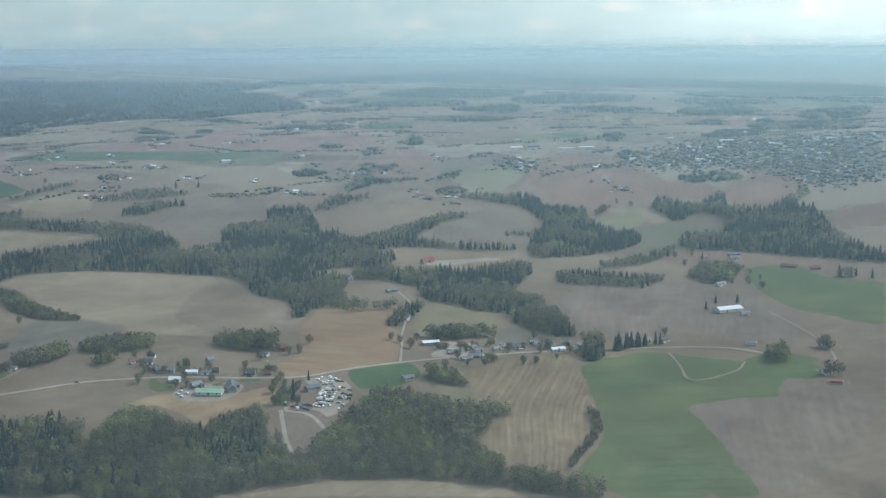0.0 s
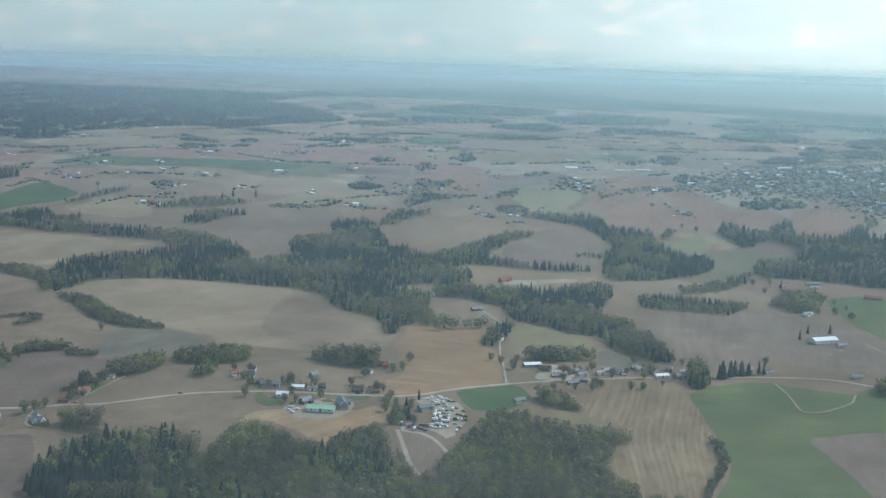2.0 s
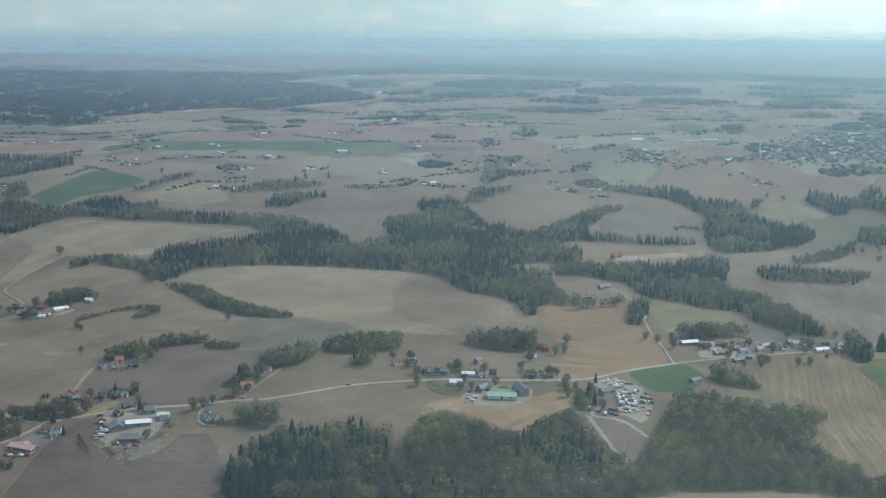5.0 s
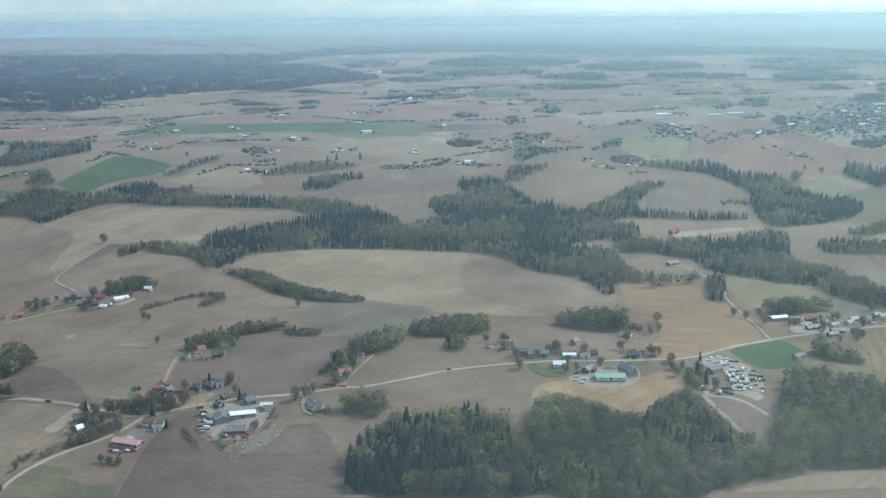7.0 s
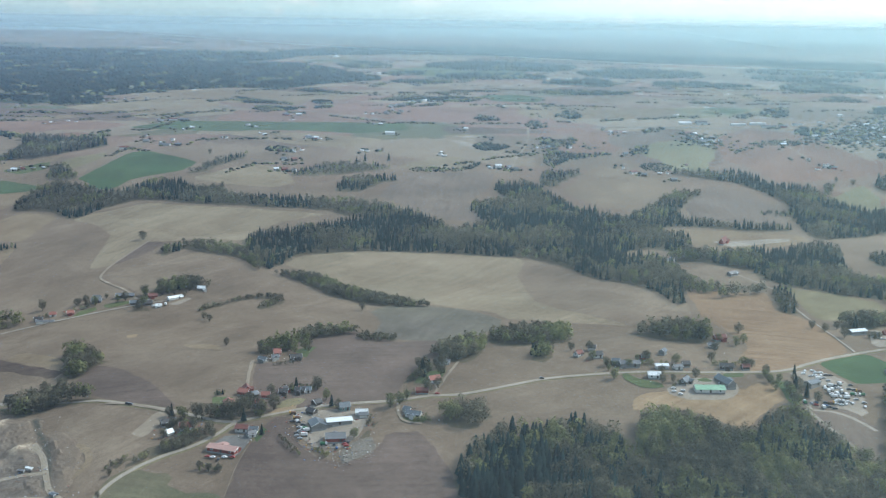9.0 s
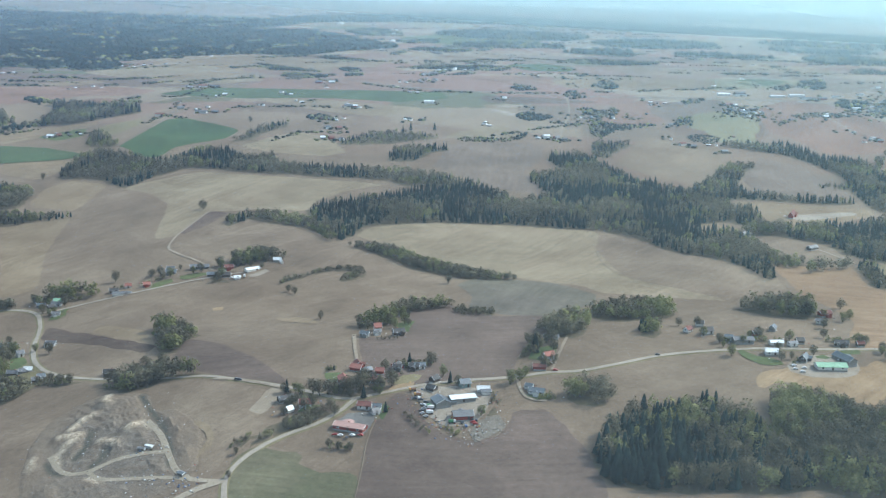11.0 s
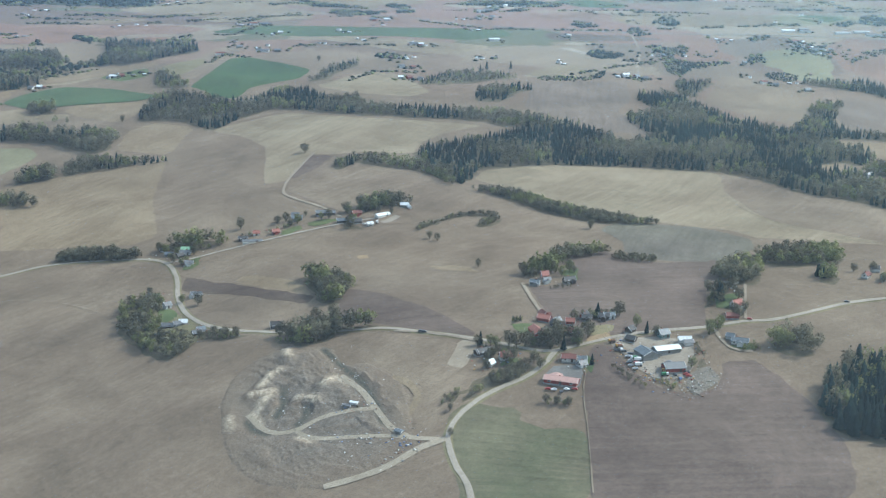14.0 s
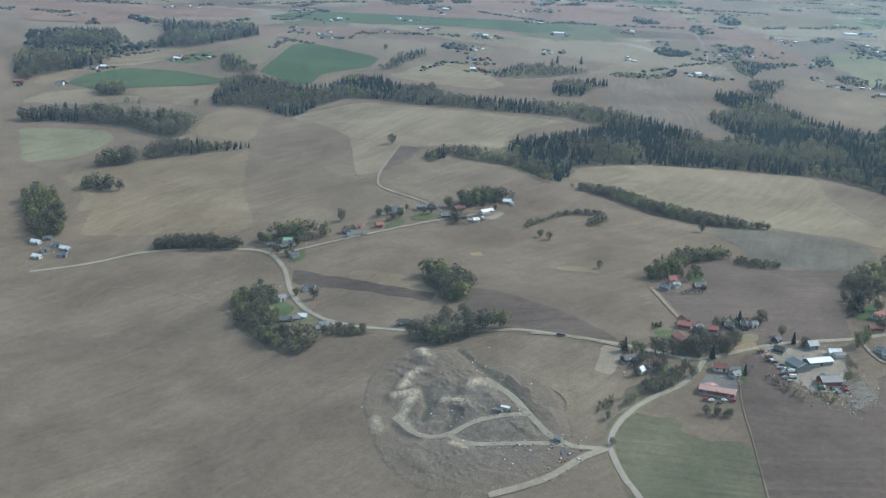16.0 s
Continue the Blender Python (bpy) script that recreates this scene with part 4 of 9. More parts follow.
road("track", 1.6, 0.460, "pale track looping through the green crop", [(64.6, 863.9), (79.0, 841.8), (92.3, 811.4), (104.8, 820.3), (117.3, 844.3), (116.0, 862.5)])
road("faint_track", 0.6, 0.465, "faint tractor track on the stubble hill", [(-316.7, 839.3), (-306.3, 808.5), (-281.2, 771.3), (-242.0, 745.5), (-202.0, 728.9)])
road("track", 1.6, 0.470, "pale drive beside the long lawn", [(-281.2, 629.5), (-278.6, 604.1), (-275.5, 580.2)])
road("track", 1.9, 0.475, "drive round the grey house", [(-289.1, 565.3), (-284.2, 552.5), (-277.1, 543.5), (-268.3, 545.9)])
road("faint_track", 0.5, 0.480, "field-edge path", [(-339.9, 508.3), (-335.0, 481.1), (-327.4, 458.4), (-315.1, 415.8)])
road("track", 2.3, 0.485, "pale far track", [(-494.5, 1401.2), (-478.5, 1358.6), (-463.9, 1299.4), (-458.3, 1251.9), (-447.0, 1209.0)])
road("track", 2.3, 0.490, "pale far lane", [(-202.8, 1452.4), (-183.6, 1425.4), (-170.6, 1395.8)])
road("asphalt", 3.0, 0.495, "far straight railway embankment", [(-1049.9, 1502.2), (-693.6, 1355.7), (-492.2, 1407.5), (-307.1, 1489.5), (-116.7, 1523.5)])
road("faint_track", 0.35, 0.500, "faint grassy field track", [(-706.1, 535.5), (-711.9, 559.7), (-703.2, 567.2), (-679.0, 566.5), (-656.6, 561.8), (-631.8, 552.1)])


# ---- trees ----
def tri_soup(rng, n, centre, radii, size, hollow=0.7):
    """Leaf clumps: small triangles scattered through an ellipsoid, denser towards its skin. Corners, triangles, outward directions."""
    d = rng.normal(size=(n, 3))
    d /= np.linalg.norm(d, axis=1)[:, None]
    r = (hollow + (1 - hollow) * rng.random(n)) ** 0.7
    lump = 1 + 0.22 * np.sin(d[:, 0] * 5 + centre[2]) * np.cos(d[:, 1] * 4)
    c = np.array(centre) + d * (r * lump)[:, None] * np.array(radii)
    v = c[:, None] + rng.normal(size=(n, 3, 3)) * size * (0.7 + 0.6 * rng.random(n))[:, None, None]
    out = d / np.array(radii) * min(radii) + rng.normal(0, 0.14, (n, 3)) + (0, 0, 0.2)
    out /= np.linalg.norm(out, axis=1)[:, None]
    turned = np.einsum("ij,ij->i", np.cross(v[:, 1] - v[:, 0], v[:, 2] - v[:, 0]), out) < 0
    v[turned] = v[turned][:, ::-1]
    return v.reshape(-1, 3), np.arange(n * 3).reshape(-1, 3), np.repeat(out, 3, 0)


def round_normals(v, centre=(0, 0, 0.2)):
    """Directions that lead outward from a point."""
    d = np.asarray(v) - np.array(centre) + 1e-5
    return d / np.linalg.norm(d, axis=1)[:, None]


def spruce_tiers(rng, tiers=8, sides=8, low=0.10, wide=0.17):
    """A spruce of unit height: drooping ragged tiers."""
    vs, fs = [], []
    for k in range(tiers):
        s = k / tiers
        top, base = low + (1 - low) * min(s + 2.1 / tiers, 1.0), low + (1 - low) * s
        rad = wide * (1 - s) ** 0.85 + 0.012
        off = sum(len(v) for v in vs)
        a = rng.random() * 6.28 + np.arange(sides) * 6.283 / sides
        rr = rad * (0.72 + 0.5 * rng.random(sides))
        ring = np.column_stack([np.cos(a) * rr, np.sin(a) * rr, base + rng.normal(0, 0.012, sides)])
        vs.append(np.vstack([[0, 0, top], ring]))
        fs += [(off, off + 1 + i, off + 1 + (i + 1) % sides) for i in range(sides)]
    return np.concatenate(vs), np.array(fs)


def stem(radius, height, sides=4):
    a = np.arange(sides) * 6.283 / sides
    v = [(math.cos(t) * radius, math.sin(t) * radius, -0.02) for t in a] + [(0, 0, height)]
    return np.array(v), np.array([(i, (i + 1) % sides, sides) for i in range(sides)])


def wood_trees(fine):
    """Trees of unit height for the woods: corners, faces, material slot of each face, outward directions; finer ones for the near woods."""
    rng = np.random.default_rng(11)
    kinds = {"spruce": [], "twigs": [], "buds": []}
    tv, tf = stem(0.016, 0.7)
    tn = round_normals(tv, (0, 0, -3))
    for k in range(5):
        v, f = spruce_tiers(rng, 5 + 2 * fine + k % 3, 5 + 2 * fine, 0.06 + 0.05 * rng.random(), 0.17 + 0.06 * rng.random())
        n = v * (1, 1, 0) + (0, 0, 0.07)
        n = n / np.linalg.norm(n, axis=1)[:, None]
        kinds["spruce"].append((np.vstack([v, tv]), np.vstack([f, tf + len(v)]), [0] * len(f) + [3] * len(tf), np.vstack([n, tn])))
    for kind, slot in (("twigs", 1), ("buds", 2)):
        for k in range(5):
            slim = 0.19 + 0.02 * k
            parts = [tri_soup(rng, 46 * fine, (0, 0, 0.58), (slim, slim, 0.42), 0.066 / fine**0.6)]
            for j in range(4):
                a = j * 1.57 + rng.random()
                at = (slim * 0.8 * math.cos(a), slim * 0.8 * math.sin(a), 0.34 + 0.42 * rng.random())
                parts.append(tri_soup(rng, 12 * fine, at, (0.15, 0.15, 0.19), 0.062 / fine**0.6))
            v, f, d, n = [], [], [], 0
            for pv, pf, pn in parts:
                v.append(pv), f.append(pf + n), d.append(pn)
                n += len(pv)
            f = np.concatenate(f)
            kinds[kind].append((np.vstack(v + [tv]), np.vstack([f, tf + n]), [slot] * len(f) + [3] * len(tf), np.vstack(d + [tn])))
    return kinds


def clump():
    """A lumpy group of crowns of unit height, for woods far away."""
    rng = np.random.default_rng(9)
    out = []
    for k in range(5):
        rings = [(0.95, -0.1), (1.0, 0.42), (0.55, 0.85)]
        v = [(r * math.cos(t) * rng.uniform(0.75, 1.2), r * math.sin(t) * rng.uniform(0.75, 1.2), z + rng.uniform(-0.1, 0.14)) for r, z in rings for t in np.arange(6) * 1.047]
        v.append((0.1, 0, 1.0))
        f = [q for a in (0, 6) for i in range(6) for q in ((a + i, a + (i + 1) % 6, a + 6 + i), (a + (i + 1) % 6, a + 6 + (i + 1) % 6, a + 6 + i))]
        f += [(12 + i, 12 + (i + 1) % 6, 18) for i in range(6)]
        out.append((np.array(v), np.array(f), [0] * len(f)))
    return out


WOOD_TREES = wood_trees(1)
WOOD_TREES.update({k + "_near": v for k, v in wood_trees(3).items()})
for kind, slot in (("spruce_clump", 0), ("twigs_clump", 1), ("buds_clump", 2)):
    WOOD_TREES[kind] = [(v, f, [slot] * len(f), round_normals(v)) for v, f, _ in clump()]
WOOD_SLOTS = [M["spruce"], M["twigs"], M["buds"], M["bark"]]


def quick_mesh(name, verts, tris, slots, materials, normals=None, tones=None):
    """One mesh from arrays of triangles."""
    me = bpy.data.meshes.new(name)
    me.vertices.add(len(verts))
    me.vertices.foreach_set("co", np.ascontiguousarray(verts, np.float32).ravel())
    me.loops.add(len(tris) * 3)
    me.loops.foreach_set("vertex_index", np.ascontiguousarray(tris, np.int32).ravel())
    me.polygons.add(len(tris))
    me.polygons.foreach_set("loop_start", np.arange(0, len(tris) * 3, 3, dtype=np.int32))
    for m in materials:
        me.materials.append(m)
    me.polygons.foreach_set("material_index", np.ascontiguousarray(slots, np.int32))
    if normals is not None:
        me.polygons.foreach_set("use_smooth", np.ones(len(tris), bool))
    me.update(calc_edges=True)
    me.validate()
    if tones is not None and len(me.vertices) == len(tones):
        me.attributes.new("tone", "FLOAT", "POINT").data.foreach_set("value", np.asarray(tones, np.float32))
    if normals is not None and len(me.vertices) == len(normals):
        me.normals_split_custom_set_from_vertices(np.asarray(normals, np.float32).tolist())
    return me


NEAR_WOODS = 640


def forest_mesh(name, xy, heights, conifer, fresh, rng, far="", broad=0.74):
    vs, fs, ss, ds, ts, n = [], [], [], [], [], 0
    z = ground_z(xy[:, 0], xy[:, 1])
    for (x, y), zz, h, c, g in zip(xy, z, heights, conifer, fresh):
        kind = "spruce" if c else "buds" if g else "twigs"
        v, f, s, d = WOOD_TREES[kind + (far or ("_near" if math.hypot(x, y) < NEAR_WOODS else ""))][rng.integers(5)]
        a = rng.random() * 6.283
        ca, sa = math.cos(a), math.sin(a)
        wide = h * (0.8 + 0.5 * rng.random()) * (broad if far else 1.0)
        vs.append(np.column_stack([(v[:, 0] * ca - v[:, 1] * sa) * wide + x, (v[:, 0] * sa + v[:, 1] * ca) * wide + y, v[:, 2] * h + zz]))
        ds.append(np.column_stack([d[:, 0] * ca - d[:, 1] * sa, d[:, 0] * sa + d[:, 1] * ca, d[:, 2]]))
        fs.append(f + n), ss.append(s), ts.append(np.full(len(v), rng.random()))
        n += len(v)
    return quick_mesh(name, np.vstack(vs), np.vstack(fs), np.concatenate(ss), WOOD_SLOTS, np.vstack(ds), np.concatenate(ts))


FRESH = {"hedge_wood": 0.10, "bare_wood": 0.44, "ravine_wood": 0.18, "garden_bushes": 0.52}


def wood(name, conifer, spacing, lift, label, outline, tall=None, far="", full=0.94):
    """A stand of trees inside an outline, with its floor, painted darker for far woods."""
    poly = resampled(chaikin(outline, True), 6.0, True)
    rng = np.random.default_rng(int(abs(poly[0][0]) * 3 + abs(poly[0][1])))
    if not far:
        spacing *= 0.93
    x0, y0 = poly.min(0)
    x1, y1 = poly.max(0)
    gx, gy = np.meshgrid(np.arange(x0, x1, spacing), np.arange(y0, y1, spacing * 0.9))
    gx = gx + rng.uniform(-0.45, 0.45, gx.shape) * spacing
    gy = gy + rng.uniform(-0.45, 0.45, gy.shape) * spacing
    keep = inside(gx, gy, poly) & (rng.random(gx.shape) < full)
    grain = 3.2 * spacing if far else 13
    ragged = np.array([noise.noise(Vector((x / grain, y / grain, 2.0))) for x, y in zip(gx[keep], gy[keep])])
    keep[keep] = edge_gap(gx[keep], gy[keep], poly) > ragged * (2.2 * spacing if far else 4.5 if "hedge" not in name else 1.5)
    xy = np.column_stack([gx[keep], gy[keep]])
    if not len(xy):
        return
    drift = np.array([noise.noise(Vector((x / 60, y / 60, 5.0))) + 0.45 * noise.noise(Vector((x / 20, y / 20, 1.0))) for x, y in xy])
    cone = (rng.normal(0, 0.17, len(xy)) + 0.5 + drift * 1.05 < conifer) & (conifer > 0.06)
    leafing = np.array([noise.noise(Vector((x / 28, y / 28, 9.0))) for x, y in xy])
    fresh = rng.normal(0, 0.2, len(xy)) + 0.5 + leafing * 1.2 < FRESH.get(name, 0.4)
    base = tall or {"spruce_wood": 11.5, "ravine_wood": 10.0, "bare_wood": 9.6, "hedge_wood": 5.2, "garden_bushes": 3.0, "tall_wood": 11.5}[name]
    heights = base * rng.uniform(0.7, 1.15, len(xy)) * np.where(cone, 1.02, 0.97)
    ob = new(name, forest_mesh(name, xy, heights, cone, fresh, rng, far))
    tagged(ob, label, "wood", kind="stuff")
    if far and spacing < 9:
        return
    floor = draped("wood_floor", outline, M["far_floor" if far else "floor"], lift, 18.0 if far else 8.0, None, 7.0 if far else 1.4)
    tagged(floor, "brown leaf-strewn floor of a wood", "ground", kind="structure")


# woods
wood("bare_wood", 0.00, 3.7, 0.0250, "brown leafless tree belt above the hall", [(-91.7, 802.3), (-88.1, 812.4), (-72.2, 835.4), (-49.8, 842.7), (-50.0, 839.4), (-72.4, 807.9)])
wood("bare_wood", 0.00, 3.7, 0.0257, "brown leafless trees along the village road", [(-31.0, 811.7), (-23.5, 828.3), (-3.1, 838.2), (5.5, 848.1), (-3.2, 839.1), (-28.3, 820.3)])
wood("bare_wood", 0.05, 3.7, 0.0264, "roadside thicket beside the green crop", [(9.1, 843.5), (7.6, 853.4), (9.9, 870.8), (21.0, 861.2), (24.9, 846.8), (21.6, 829.6)])
wood("bare_wood", 0.1, 4.4, 0.0271, "leafless tree belt on the slope", [(-283.2, 1159.9), (-278.8, 1181.4), (-265.4, 1199.5), (-250.4, 1209.2), (-249.8, 1196.7), (-260.1, 1162.9), (-267.3, 1141.4), (-277.3, 1131.9)], tall=5.5)
wood("bare_wood", 0.1, 4.6, 0.0278, "dark far wood under the green hill", [(-876.9, 1008.0), (-898.9, 1042.9), (-911.3, 1079.3), (-862.4, 1034.6), (-837.0, 1012.3)], tall=6.0)
wood("ravine_wood", 0.24, 5.6, 0.0285, "hazy brown tree belt on the left plain", [(-1077, 1163), (-1048, 1180), (-1002, 1188), (-922.9, 1183), (-920.6, 1166), (-944.7, 1136), (-955.5, 1108), (-998.9, 1091), (-1013, 1071), (-1000, 1105), (-1023, 1152), (-1052, 1174)])
wood("ravine_wood", 0.27, 5.0, 0.0292, "hazy wood on the far left slope", [(-978.6, 839.9), (-951.3, 849.9), (-932.8, 864.3), (-878.7, 860.2), (-824.6, 861.7), (-820.6, 863.8), (-812.0, 840.8), (-808.4, 817.9), (-829.5, 818.0), (-861.9, 834.7), (-884.8, 836.0), (-929.1, 835.2), (-963.0, 819.6)])
wood("ravine_wood", 0.27, 5.6, 0.0299, "hazy leafless wood in a far hollow", [(-1094, 987.2), (-1069, 1008), (-1029, 1016), (-1001, 1024), (-1016, 988.6), (-1036, 946.7), (-1038, 915.5)])
wood("bare_wood", 0.00, 4.3, 0.0306, "round budding copse in a far field", [(-956.1, 917.5), (-954.7, 928.7), (-940.2, 934.1), (-924.4, 921.2), (-922.2, 911.8), (-940.4, 907.9)])
wood("bare_wood", 0.00, 4.3, 0.0313, "thin brush above the wood", [(-910.6, 890.6), (-887.0, 889.9), (-889.0, 888.2), (-906.1, 887.9)])
wood("ravine_wood", 0.14, 4.0, 0.0320, "dark mixed strip on a field edge", [(-812.9, 763.9), (-826.4, 802.7), (-804.2, 809.8), (-774.6, 806.4), (-745.9, 807.3), (-736.6, 808.2), (-764.8, 792.4), (-790.8, 776.9)], tall=6.0)
wood("bare_wood", 0.00, 4.3, 0.0327, "leafless brush below the greenish field", [(-839.4, 744.8), (-842.0, 766.8), (-821.0, 773.7), (-809.8, 759.6), (-833.1, 746.6)])
wood("bare_wood", 0.00, 4.3, 0.0334, "leafless brush on the tan rise", [(-828.8, 706.1), (-823.9, 719.7), (-780.7, 709.7), (-797.7, 702.8), (-822.6, 703.9)])
wood("ravine_wood", 0.6, 5.0, 0.0341, "large dark far wood", [(-101.4, 1333), (-97.8, 1351), (-74.8, 1346), (-51.9, 1330), (-46.2, 1374), (-36.1, 1382), (-18.1, 1337), (18.4, 1329), (32.1, 1369), (47.3, 1407), (53.7, 1404), (40.1, 1359), (72.6, 1336), (90.5, 1276), (121.3, 1210), (145.7, 1176), (160.0, 1167), (163.8, 1142), (129.7, 1162), (78.2, 1181), (25.2, 1192), (-27.1, 1189), (-31.7, 1222), (1.2, 1242), (-12.3, 1315), (-45.8, 1330), (-55.7, 1284), (-81.4, 1309)])
wood("ravine_wood", 0.38, 4.4, 0.0348, "thin dark belt below the far wood", [(-71.3, 1089.2), (-56.0, 1117.6), (-39.2, 1154.3), (-26.6, 1193.4), (-23.9, 1160.6), (-35.3, 1112.8), (-54.0, 1088.3), (-70.0, 1084.8)], tall=6.5)
wood("bare_wood", 0.1, 4.4, 0.0355, "mixed tree belt along the grey field", [(-195.1, 1152.1), (-179.0, 1169.4), (-159.3, 1194.3), (-157.6, 1161.8), (-177.4, 1148.8)], tall=4.0)
wood("bare_wood", 0.15, 4.3, 0.0362, "garden trees among the hillside houses", [(7.1, 1075), (15.6, 1114), (34.2, 1136), (48.3, 1120), (53.9, 1079), (34.6, 1063), (17.5, 1090)])
wood("bare_wood", 0.10, 4.8, 0.0369, "leafless row in the green crop", [(125.9, 1094), (133.1, 1115), (148.2, 1104), (169.9, 1098), (167.3, 1094), (140.2, 1100)])
wood("bare_wood", 0.15, 4.3, 0.0376, "round grove at the road", [(126.6, 866.8), (125.3, 880.1), (127.1, 896.4), (139.7, 881.4), (144.3, 868.7), (136.6, 863.1)])
wood("bare_wood", 0.20, 4.3, 0.0383, "farm trees on the rise", [(151.3, 906.4), (155.7, 911.4), (170.3, 901.0), (170.8, 903.5), (161.6, 900.0)])
wood("bare_wood", 0.20, 4.3, 0.0390, "garden trees round the red-roofed farm", [(166.0, 851.8), (169.9, 854.1), (179.9, 855.8), (182.3, 852.7), (173.5, 844.7)])
wood("ravine_wood", 0.36, 4.5, 0.0397, "dark mixed wood in the ravine, leafless in spring", [(-828.5, 900.6), (-845.2, 935.0), (-853.0, 975.6), (-847.6, 995.0), (-807.6, 983.9), (-778.7, 968.7), (-752.8, 966.5), (-753.0, 1006.0), (-723.9, 1019.2), (-702.5, 1003.3), (-681.3, 986.9), (-673.9, 1005.5), (-661.8, 1002.9), (-648.3, 981.9), (-608.6, 979.9), (-568.9, 989.8), (-546.3, 994.8), (-524.2, 1000.1), (-503.3, 999.0), (-475.7, 991.7), (-428.1, 964.5), (-481.6, 959.0), (-521.8, 956.2), (-531.1, 965.7), (-595.7, 953.8), (-659.2, 947.6), (-720.5, 953.3), (-730.6, 932.0), (-739.3, 911.3), (-742.2, 883.9), (-754.6, 885.1), (-774.5, 900.9), (-802.0, 905.8)], tall=6.5)
wood("ravine_wood", 0.54, 4.4, 0.0404, "broad belt of dark spruce and budding birch", [(-493.9, 787.5), (-511.1, 797.7), (-535.2, 827.4), (-550.3, 847.7), (-554.2, 860.3), (-539.5, 881.4), (-511.9, 920.8), (-478.8, 964.9), (-452.7, 970.0), (-430.6, 964.3), (-414.0, 943.5), (-402.0, 951.4), (-388.6, 980.4), (-411.7, 999.6), (-424.7, 1025.6), (-423.9, 1039.2), (-405.7, 1048.6), (-404.9, 1074.0), (-428.7, 1097.2), (-433.4, 1117.0), (-420.3, 1129.2), (-410.4, 1144.2), (-392.3, 1127.7), (-372.7, 1102.9), (-351.2, 1078.4), (-332.9, 1053.1), (-320.9, 1067.8), (-306.6, 1045.5), (-290.8, 1052.3), (-283.7, 1082.3), (-278.7, 1120.0), (-262.1, 1138.5), (-254.3, 1151.2), (-256.7, 1109.9), (-246.0, 1078.3), (-221.7, 1076.6), (-187.5, 1091.3), (-154.9, 1112.9), (-154.3, 1100.7), (-195.1, 1070.5), (-229.2, 1059.5), (-253.2, 1044.6), (-253.5, 1024.0), (-244.6, 1016.9), (-227.7, 1010.5), (-218.6, 990.8), (-218.8, 974.3), (-233.2, 952.2), (-241.4, 963.6), (-261.1, 936.1), (-274.3, 925.6), (-252.8, 924.9), (-236.6, 931.1), (-217.9, 916.7), (-208.9, 892.9), (-200.9, 868.9), (-193.3, 824.5), (-186.7, 787.8), (-200.5, 807.3), (-218.9, 834.1), (-237.6, 844.0), (-260.1, 848.7), (-278.9, 862.2), (-295.0, 879.9), (-307.0, 885.9), (-328.3, 893.7), (-353.1, 887.5), (-390.6, 885.3), (-451.3, 864.4), (-479.1, 844.4), (-495.1, 832.8), (-490.5, 807.4)], tall=7.0)
wood("ravine_wood", 0.42, 4.2, 0.0411, "mixed wood with fresh green birches", [(-165.2, 937.9), (-175.1, 956.9), (-171.0, 984.5), (-149.9, 1000.4), (-136.9, 1042.9), (-119.9, 1052.0), (-107.3, 1034.1), (-104.6, 1017.3), (-96.9, 968.2), (-81.7, 946.8), (-66.8, 955.5), (-61.2, 943.6), (-45.9, 926.1), (-33.1, 916.2), (-19.6, 893.8), (-6.4, 879.6), (-5.5, 867.1), (-19.2, 860.0), (-37.0, 868.8), (-58.3, 880.6), (-71.0, 902.9), (-89.2, 893.4), (-116.6, 898.0), (-139.2, 899.2), (-153.0, 911.9)], tall=7.5)
wood("ravine_wood", 0.62, 4.6, 0.0418, "dark spruce wood on the far slope", [(-296.2, 1269.2), (-289.4, 1284.8), (-248.6, 1294.9), (-244.2, 1309.3), (-218.8, 1308.6), (-196.6, 1276.9), (-165.7, 1293.8), (-152.4, 1288.7), (-152.2, 1267.3), (-129.6, 1247.5), (-102.5, 1216.5), (-84.8, 1233.0), (-71.6, 1210.4), (-63.4, 1190.8), (-71.9, 1155.6), (-86.5, 1131.5), (-105.2, 1106.0), (-129.0, 1082.9), (-143.2, 1104.3), (-164.9, 1174.8), (-172.0, 1211.0), (-195.9, 1246.7), (-227.9, 1271.1), (-258.4, 1269.7)], tall=7.5)
wood("spruce_wood", 0.42, 4.2, 0.0425, "tall dark spruce plantation on the field edge", [(-233.5, 501.3), (-234.1, 523.0), (-229.1, 544.2), (-202.4, 560.7), (-177.9, 568.0), (-159.7, 546.9), (-153.3, 534.8), (-128.7, 517.5), (-220.6, 485.1)])
wood("spruce_wood", 0.20, 4.2, 0.0432, "mixed spruce and larch wood beside the straw field", [(-167.4, 584.7), (-156.7, 593.3), (-137.7, 589.9), (-125.8, 584.1), (-115.2, 587.0), (-109.9, 583.2), (-110.6, 596.8), (-104.1, 617.0), (-93.9, 623.3), (-84.6, 607.2), (-70.1, 590.9), (-66.0, 584.8), (-58.9, 548.3), (-128.8, 517.8), (-157.0, 551.5), (-162.1, 561.4)])
wood("bare_wood", 0.0, 4.4, 0.0442, "brown brushwood at the foot of the slope", [(-166.0, 548.2), (-161.2, 550.9), (-163.9, 570.7), (-165.9, 580.5), (-156.6, 592.9), (-137.7, 589.7), (-124.4, 584.2), (-113.7, 587.0), (-108.5, 583.3), (-109.2, 597.0), (-103.9, 616.5), (-94.3, 622.9), (-84.5, 606.8), (-68.6, 590.4), (-60.3, 594.6), (-46.1, 592.4), (-27.8, 580.7), (-48.1, 564.1), (-61.1, 553.0), (-64.5, 538.5), (-128.5, 508.2)])
